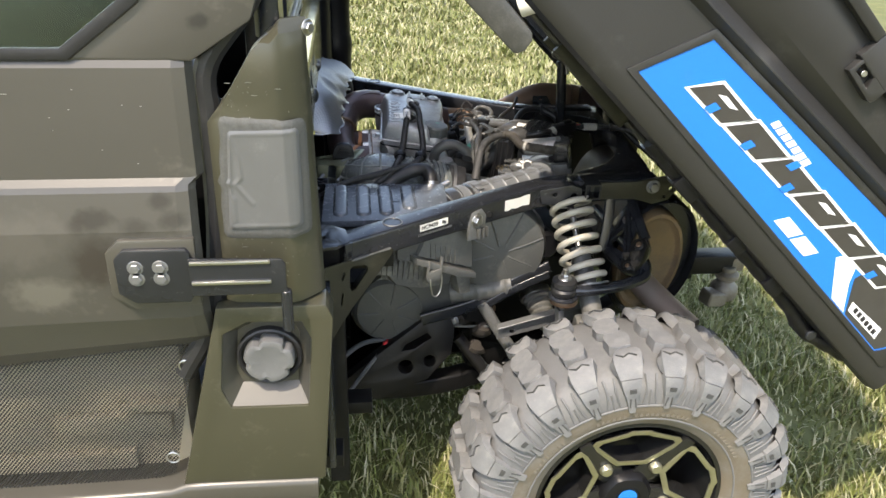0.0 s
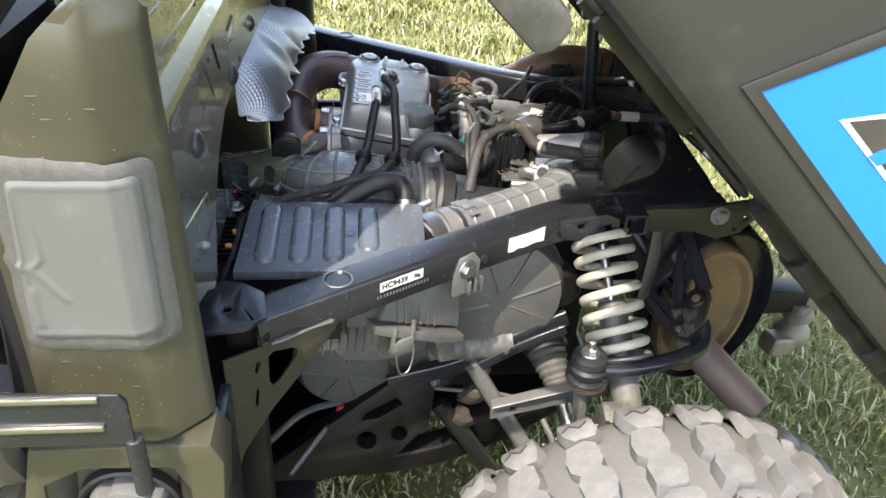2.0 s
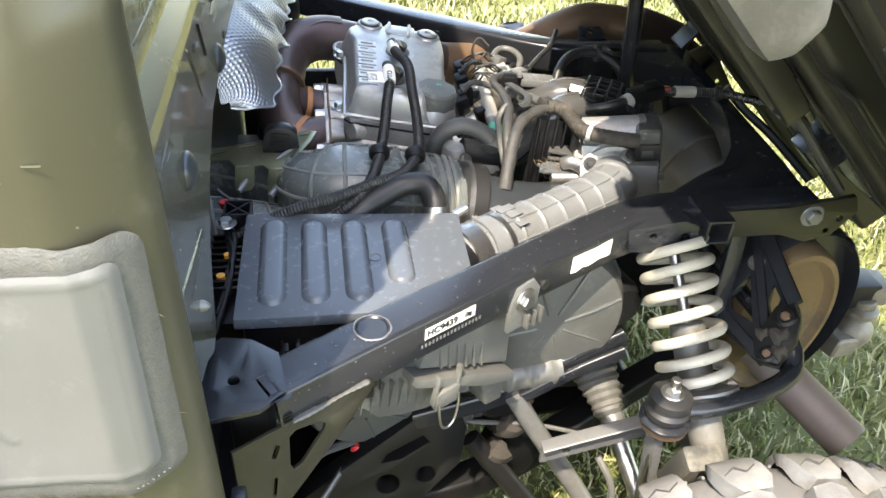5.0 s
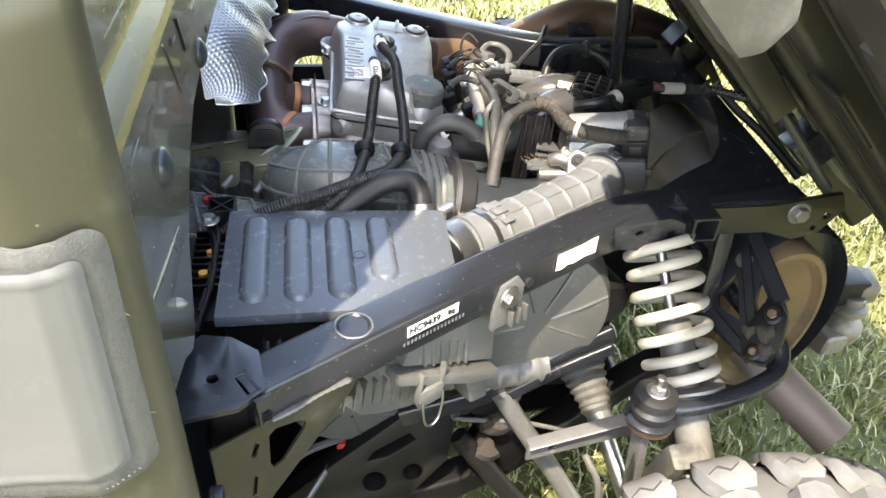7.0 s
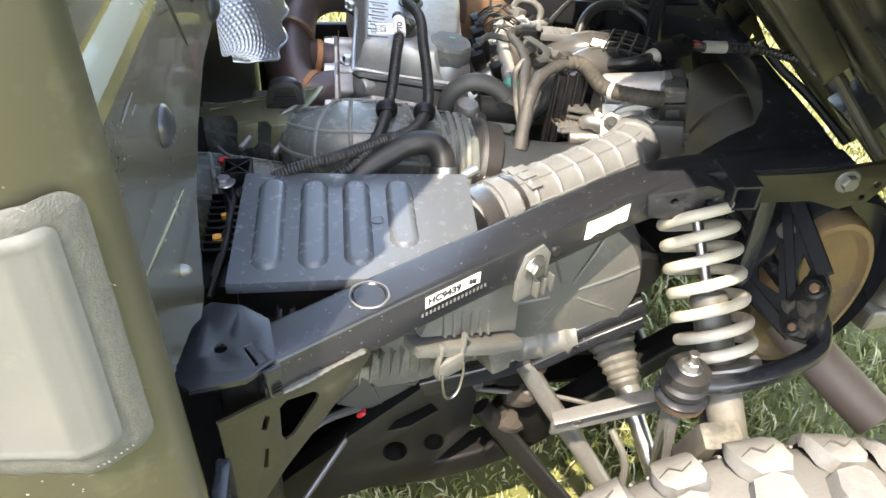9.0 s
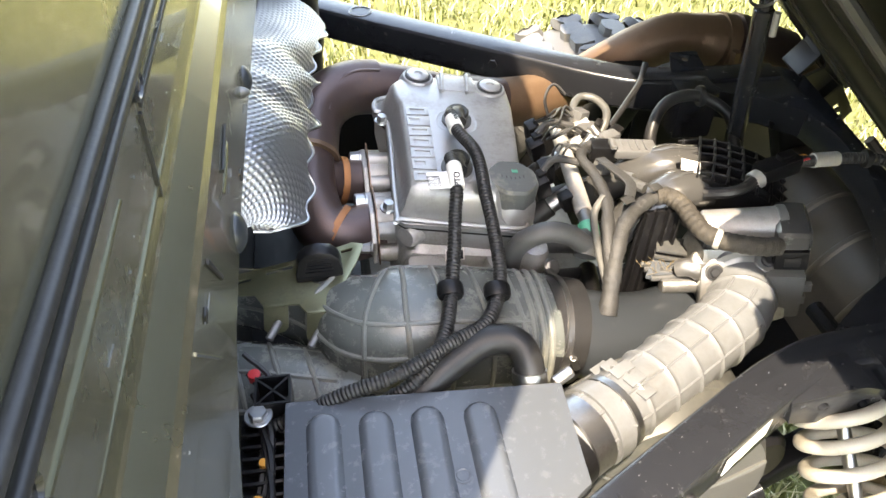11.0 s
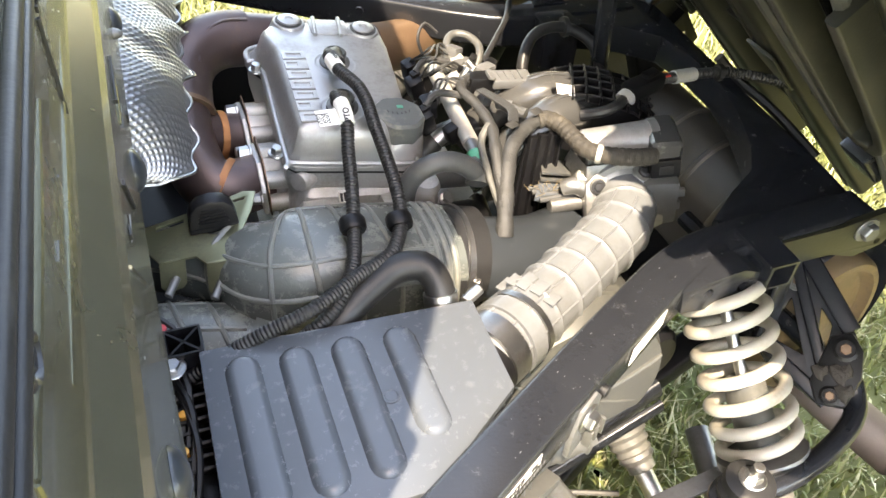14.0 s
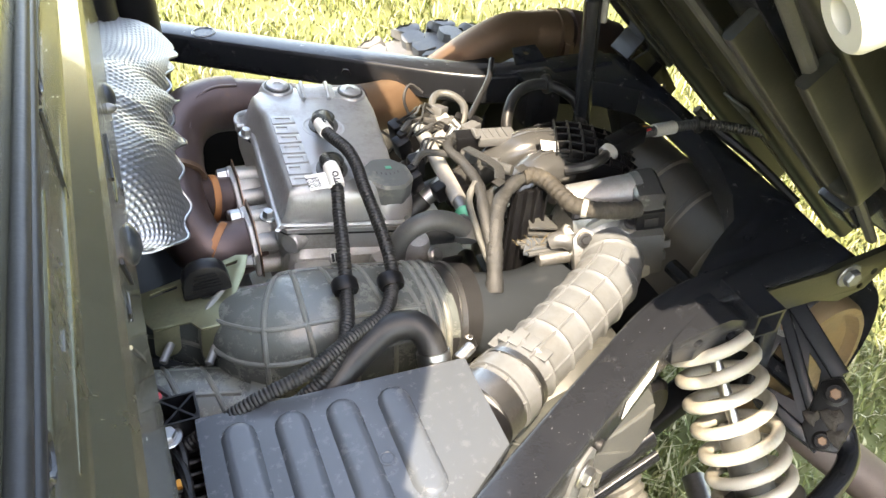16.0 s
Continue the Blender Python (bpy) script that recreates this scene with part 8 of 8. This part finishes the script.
    part("lamp_plug", box((0.002, 0.050, 0.842), (0.056, 0.022, 0.022), (0, -6, 14), 0.004), PLASTIC, wr, "black two-part connector")
    part("lamp_plug_lock", box((0.010, 0.052, 0.856), (0.02, 0.012, 0.008), (0, -6, 14), 0.002), PLASTIC, wr)
    part("lamp_cable", sweep([(0.03, 0.056, 0.844), (0.06, 0.060, 0.840), (0.10, 0.062, 0.838), (0.135, 0.055, 0.838), (0.18, 0.03, 0.835), (0.24, -0.01, 0.83)], loom(0.0070, 0.0042), 0.0012, 10), HOSE, wr, "black loom cable to the bed")
    part("lamp_sleeve", sweep([(0.052, 0.0595, 0.841), (0.085, 0.062, 0.839)], 0.0086, 0.006, 14), STRAP_WHITE, wr, "white sleeve round the cable")
    for k in range(3):
        part("plug_wire", sweep([(0.028, 0.052 + 0.004 * k, 0.846), (0.04, 0.054 + 0.004 * k, 0.848), (0.05, 0.06, 0.842)], 0.0018, 0.005, 6), (RED, HOSE, ORANGE)[k], wr)
    part("loom_tie", sweep([(0.118, 0.059, 0.838), (0.124, 0.058, 0.838)], 0.011, 0.003, 12), HOSE, wr)
    # small plugs, clips and wires round the rail
    for p, sz, rot, m_ in (((-0.246, 0.200, 0.815), (0.016, 0.018, 0.030), (8, -14, 12), PLASTIC), ((-0.250, 0.118, 0.812), (0.018, 0.018, 0.032), (12, -10, 6), PLASTIC), ((-0.236, 0.150, 0.80), (0.022, 0.016, 0.014), (0, 10, 20), HOSE_GREY),
                           ((-0.165, 0.148, 0.834), (0.026, 0.016, 0.012), (0, 4, 25), GREY_KNOB), ((-0.150, 0.168, 0.826), (0.022, 0.014, 0.014), (10, 0, 40), PLASTIC), ((-0.185, 0.105, 0.822), (0.014, 0.022, 0.012), (0, 18, 10), GREY_KNOB),
                           ((-0.198, 0.062, 0.818), (0.012, 0.016, 0.014), (0, 0, 30), PLASTIC), ((-0.172, 0.118, 0.845), (0.008, 0.020, 0.006), (0, 8, -6), GREY_KNOB), ((-0.235, 0.075, 0.80), (0.016, 0.016, 0.022), (0, -20, 12), PLASTIC)):
        part("small_plug", box(p, sz, rot, 0.003), m_, wr, "small electric plug")
    for k in range(9):
        a0 = (-0.246 + 0.006 * (k % 3), 0.118 + 0.04 * (k // 3), 0.83)
        part("thin_wire", sweep([a0, (a0[0] + 0.012, a0[1] + 0.010 - 0.004 * k, 0.843 + 0.002 * (k % 4)), (a0[0] + 0.034, a0[1] - 0.004 + 0.003 * k, 0.838), (a0[0] + 0.050, a0[1] + 0.012, 0.826)], 0.0016, 0.005, 6), (HOSE, HOSE_GREY, WRAP)[k % 3], wr)
    for k in range(5):
        part("plug_ridge", box((-0.166 + 0.009 * k, 0.1245 - 0.001 * k, 0.8385), (0.0025, 0.020, 0.0022), (0, 3, -6), 0.0005), GREY_KNOB, wr)
    # odds and ends deep in the bay
    for k, (p, q, r, m_) in enumerate((((-0.29, -0.01, 0.76), (-0.255, 0.02, 0.70), 0.007, ARM_GREY), ((-0.28, 0.02, 0.73), (-0.21, 0.05, 0.70), 0.011, HOSE), ((-0.26, 0.08, 0.74), (-0.17, 0.09, 0.72), 0.018, HOSE_GREY),
                                       ((-0.27, -0.02, 0.70), (-0.15, 0.0, 0.69), 0.014, HOSE), ((-0.24, 0.17, 0.72), (-0.12, 0.2, 0.73), 0.016, HOSE_GREY), ((-0.22, -0.02, 0.72), (-0.2, 0.06, 0.70), 0.012, PLASTIC))):
        part("bay_pipe", rod(p, q, r, 12), m_, wr)
    bolt("bay_bolt", (-0.268, 0.004, 0.765), (0.3, -0.6, 0.7), 0.007, 0.007, wr)
    part("channel_plate", slab([(-0.026, -0.10), (0.026, -0.10), (0.026, 0.075), (-0.02, 0.075)], [], lambda a, b, d: (-0.150 + a + b * 0.05, 0.012 + b * 0.05 + d, 0.762 + b * 0.75), 0.004), PLASTIC, wr, "black ribbed upright plate")
    for k in range(4):
        part("channel_rib", box((-0.168 + k * 0.013, 0.008, 0.762), (0.003, 0.008, 0.125), (-4, 4, 0), 0.0008), PLASTIC, wr)


make_throttle()


# ---- suspension ----
def make_suspension():
    su = group_part("rear_suspension", "pale coil spring, silver arms and black sway bar")
    top, bot = Vector((-0.045, -0.204, 0.775)), Vector((-0.0228, -0.336, 0.619))
    ax, s, t = basis(bot - top)
    n, R, L = 7.6, 0.0405, (bot - top).length
    coil = []
    for k in range(int(n * 14) + 1):
        a = 2 * math.pi * k / 14
        f = k / (n * 14)
        g = 0.02 + 0.96 * (f + 0.035 * math.sin(2 * math.pi * f) * -0.6)
        coil.append(top + ax * (L * g) + (s * math.cos(a) - t * math.sin(a)) * R)
    part("coil_spring", sweep(coil, 0.0068, 0.0085, 12), SPRING, su, "ivory painted coil spring")
    part("spring_seat", lathe(tuple(bot), tuple(ax), [(0.035, -0.008), (0.048, -0.006), (0.048, 0.004), (0.03, 0.012)], 26), ARM_GREY, su)
    part("spring_seat", lathe(tuple(top), tuple(-ax), [(0.04, -0.004), (0.042, 0.0), (0.03, 0.014)], 26), FRAME_BLACK, su)
    part("damper_rod", rod(top - ax * 0.02, top + ax * 0.14, 0.0065, 12), STEEL, su, "bright damper rod")
    part("damper_body", rod(top + ax * 0.115, bot + ax * 0.14, 0.0215, 20), HOUSING_GREY, su, "grey damper body")
    part("damper_eye", rod(bot + ax * 0.15 + Vector((-0.02, 0, 0)), bot + ax * 0.15 + Vector((0.02, 0, 0)), 0.022, 18), FRAME_BLACK, su)
    part("sway_bar", sweep([(-0.085, -0.377, 0.642), (-0.04, -0.378, 0.641), (0.02, -0.366, 0.640), (0.070, -0.348, 0.640), (0.096, -0.332, 0.640), (0.106, -0.318, 0.645), (0.109, -0.305, 0.655), (0.106, -0.292, 0.660), (0.10, -0.24, 0.655), (0.09, 0.0, 0.65)], 0.0118, 0.008, 16), FRAME_BLACK, su, "black sway bar")
    part("link_bush", lathe((-0.0865, -0.376, 0.634), (0, 0, 1), [(0.021, 0), (0.025, 0.004), (0.0265, 0.013), (0.022, 0.018), (0.0255, 0.022), (0.0245, 0.032), (0.016, 0.036)], 28), HOSE, su, "worn rubber link bush")
    part("link_washer", lathe((-0.0865, -0.376, 0.6185), (0, 0, 1), [(0.024, 0.008), (0.030, 0.009), (0.030, 0.012), (0.026, 0.0145), (0.021, 0.0155)], 28), FRAME_BLACK, su, "black dished washer")
    part("lower_bush", lathe((-0.083, -0.372, 0.612), (0, 0, 1), [(0.018, 0), (0.0285, 0.002), (0.0295, 0.008), (0.027, 0.0135)], 28), EXHAUST_RUST, su, "rusty dished washer")
    part("link_bolt", rod((-0.0865, -0.376, 0.43), (-0.0865, -0.376, 0.692), 0.0058, 12), STEEL, su)
    bolt("link_nut", (-0.0865, -0.376, 0.670), (0, 0, 1), 0.0092, 0.010, su)
    part("link_bracket", box((-0.082, -0.372, 0.52), (0.012, 0.022, 0.16), (0, -6, 10), 0.002), ARM_GREY, su, "thin silver link strap")
    part("upper_arm", sweep([(-0.225, -0.235, 0.532), (-0.19, -0.245, 0.472), (-0.13, -0.28, 0.385), (-0.075, -0.32, 0.30), (-0.04, -0.36, 0.25)], 0.0135, 0.02, 16), ARM_GREY, su, "scuffed silver control arm")
    part("lower_arm", sweep([(-0.275, -0.22, 0.435), (-0.225, -0.245, 0.375), (-0.165, -0.28, 0.305), (-0.10, -0.33, 0.24)], 0.0145, 0.02, 16), FRAME_DULL, su, "muddy black lower arm")
    part("lower_arm", sweep([(0.12, -0.14, 0.33), (0.09, -0.28, 0.29), (0.04, -0.42, 0.26)], 0.018, 0.02, 14), ARM_GREY, su)
    part("arm_plate", slab([(-0.205, 0.490), (-0.205, 0.522), (-0.056, 0.562), (0.0, 0.566), (0.004, 0.545), (-0.050, 0.530)], [circle(-0.172, 0.522 - 0.012, 0.006, 12)], lambda a, b, d: (a, -0.318 + d, b), 0.006, 0.0012), ARM_GREY, su, "flat silver link plate with a hole")
    part("plate_lip", sweep([(-0.205, -0.318, 0.522), (-0.056, -0.318, 0.562), (-0.0, -0.318, 0.566)], 1.0, 0.02, section=rounded(0.020, 0.003, 0.001), up=(0, 0, 1)), ARM_GREY, su)
    part("radius_arm", sweep([(-0.36, -0.23, 0.492), (-0.24, -0.23, 0.528), (-0.15, -0.225, 0.578), (-0.075, -0.215, 0.610)], 1.0, 0.02, section=rounded(0.012, 0.030, 0.004), up=(0, 0, 1)), FRAME_BLACK, su, "black flat radius arm")
    part("radius_arm", sweep([(-0.215, -0.24, 0.532), (-0.15, -0.24, 0.572), (-0.08, -0.235, 0.602)], 1.0, 0.02, section=rounded(0.007, 0.018, 0.002), up=(0, 0, 1)), FRAME_BLACK, su, "black flat radius arm")
    part("axle_boot", sweep([(-0.088, -0.168, 0.510), (-0.083, -0.185, 0.498), (-0.074, -0.220, 0.474)], lambda d, f: (0.035 - 0.014 * f) + 0.0018 * math.cos(2 * math.pi * d / 0.012), 0.002, 28), HOUSING_GREY, su, "dusty pleated axle boot")
    part("boot_ring", lathe((-0.074, -0.220, 0.474), (0.2, -0.8, -0.55), [(0.022, -0.002), (0.024, 0.003), (0.018, 0.010), (0.018, 0.020), (0.014, 0.022)], 24), ARM_GREY, su)
    part("boot_band", lathe((-0.088, -0.168, 0.510), (0.2, -0.8, -0.55), [(0.0, -0.012), (0.036, -0.01), (0.0385, 0.0), (0.0375, 0.006)], 28), STEEL, su)
    part("axle_shaft", rod((-0.074, -0.222, 0.472), (-0.030, -0.40, 0.345), 0.0125, 16), STEEL, su, "bright steel axle shaft")
    part("hub_carrier", box((-0.02, -0.40, 0.40), (0.08, 0.07, 0.20), (15, 0, 0), 0.015), ARM_GREY, su)
    part("knuckle_post", box((-0.040, -0.392, 0.545), (0.050, 0.034, 0.10), (20, 0, 0), 0.008), HOUSING_DARK, su, "grey cast knuckle")
    part("brake_hose", sweep([(-0.115, -0.30, 0.47), (-0.10, -0.33, 0.44), (-0.10, -0.36, 0.38), (-0.06, -0.40, 0.33)], 0.005, 0.01, 8), HOUSING_GREY, su, "dusty brake hose")
    part("brake_pipe", sweep([(-0.31, -0.20, 0.455), (-0.24, -0.22, 0.462), (-0.19, -0.235, 0.47), (-0.12, -0.26, 0.47)], 0.0035, 0.01, 8), HOSE_GREY, su)
    # muddy pivots and the long black trailing arm
    part("pivot_block", box((-0.232, -0.195, 0.492), (0.060, 0.05, 0.045), (0, 15, 10), 0.010), FRAME_DULL, su, "muddy black pivot block")
    for x, y, z in ((-0.27, -0.19, 0.47), (-0.22, -0.22, 0.455), (-0.235, -0.23, 0.41)):
        part("mud_clod", lathe((x, y, z), (0.3, -0.5, 0.8), [(0.004, -0.03), (0.018, -0.016), (0.021, 0.0), (0.014, 0.013), (0, 0.016)], 11, lobes=lambda a: 1 + 0.2 * math.cos(3 * a) + 0.12 * math.sin(5 * a)), MUD, su, "clod of dried mud")
    bolt("pivot_nut", (-0.285, -0.20, 0.468), (-0.6, -0.8, 0), 0.0115, 0.014, su, STEEL, label="green-marked pivot nut")
    part("nut_mark", box((-0.2885, -0.2115, 0.469), (0.004, 0.0012, 0.010), (0, 0, -38)), GREEN, su)
    bolt("pivot_nut", (-0.205, -0.225, 0.512), (0, -1, 0.2), 0.009, 0.010, su, EXHAUST_RUST)
    part("pivot_block", box((-0.20, -0.18, 0.365), (0.09, 0.05, 0.08), (0, 25, 10), 0.012), FRAME_DULL, su)
    part("trailing_arm", slab([(-0.56, 0.325), (-0.47, 0.395), (-0.41, 0.440), (-0.35, 0.485), (-0.30, 0.500), (-0.282, 0.46), (-0.29, 0.40), (-0.345, 0.340), (-0.45, 0.30), (-0.56, 0.27)], [circle(-0.395, 0.372, 0.017, 18), circle(-0.340, 0.384, 0.014, 18), [(-0.405, 0.410), (-0.395, 0.425), (-0.345, 0.452), (-0.335, 0.440), (-0.375, 0.415)]], lambda a, b, d: (a, -0.235 + d + (b - 0.4) * 0.2, b), 0.030, 0.006), FRAME_DULL, su, "black perforated trailing arm, muddy")
    for y in (2 * YC + 0.204,):
        part("far_damper", rod((-0.04, y, 0.77), (-0.01, y + 0.25, 0.42), 0.04, 18), FRAME_DULL, su)
    hb = group_part("tow_ball", "worn grey tow ball on its drawbar")
    bx, by = 0.446, -0.040
    part("drawbar", box((0.38, by + 0.02, 0.505), (0.17, 0.055, 0.05), edge=0.006), FRAME_DULL, hb)
    part("receiver", box((0.29, by + 0.03, 0.505), (0.12, 0.075, 0.075), edge=0.006), FRAME_DULL, hb)
    part("hitch_head", box((bx + 0.012, by + 0.022, 0.506), (0.062, 0.060, 0.040), (0, 0, -12), 0.010, seg=3), TOW_STEEL, hb, "scuffed cast hitch head")
    part("ball_shank", rod((bx, by, 0.44), (bx, by, 0.500), 0.020, 20), TOW_STEEL, hb)
    part("ball_collar", lathe((bx, by, 0.466), (0, 0, 1), [(0.026, 0), (0.030, 0.005), (0.030, 0.014), (0.022, 0.020)], 24), TOW_STEEL, hb)
    part("ball", lathe((bx, by, 0.398), (0, 0, 1), [(0.0, 0.0), (0.016, 0.002), (0.030, 0.012), (0.036, 0.028), (0.034, 0.044), (0.024, 0.056), (0.018, 0.062)], 28), TOW_STEEL, hb, "scuffed grey-tan steel ball")
    part("hitch_side_arm", box((bx - 0.035, by - 0.02, 0.420), (0.06, 0.045, 0.040), (0, 10, 15), 0.010, seg=3), TOW_STEEL, hb)

make_suspension()
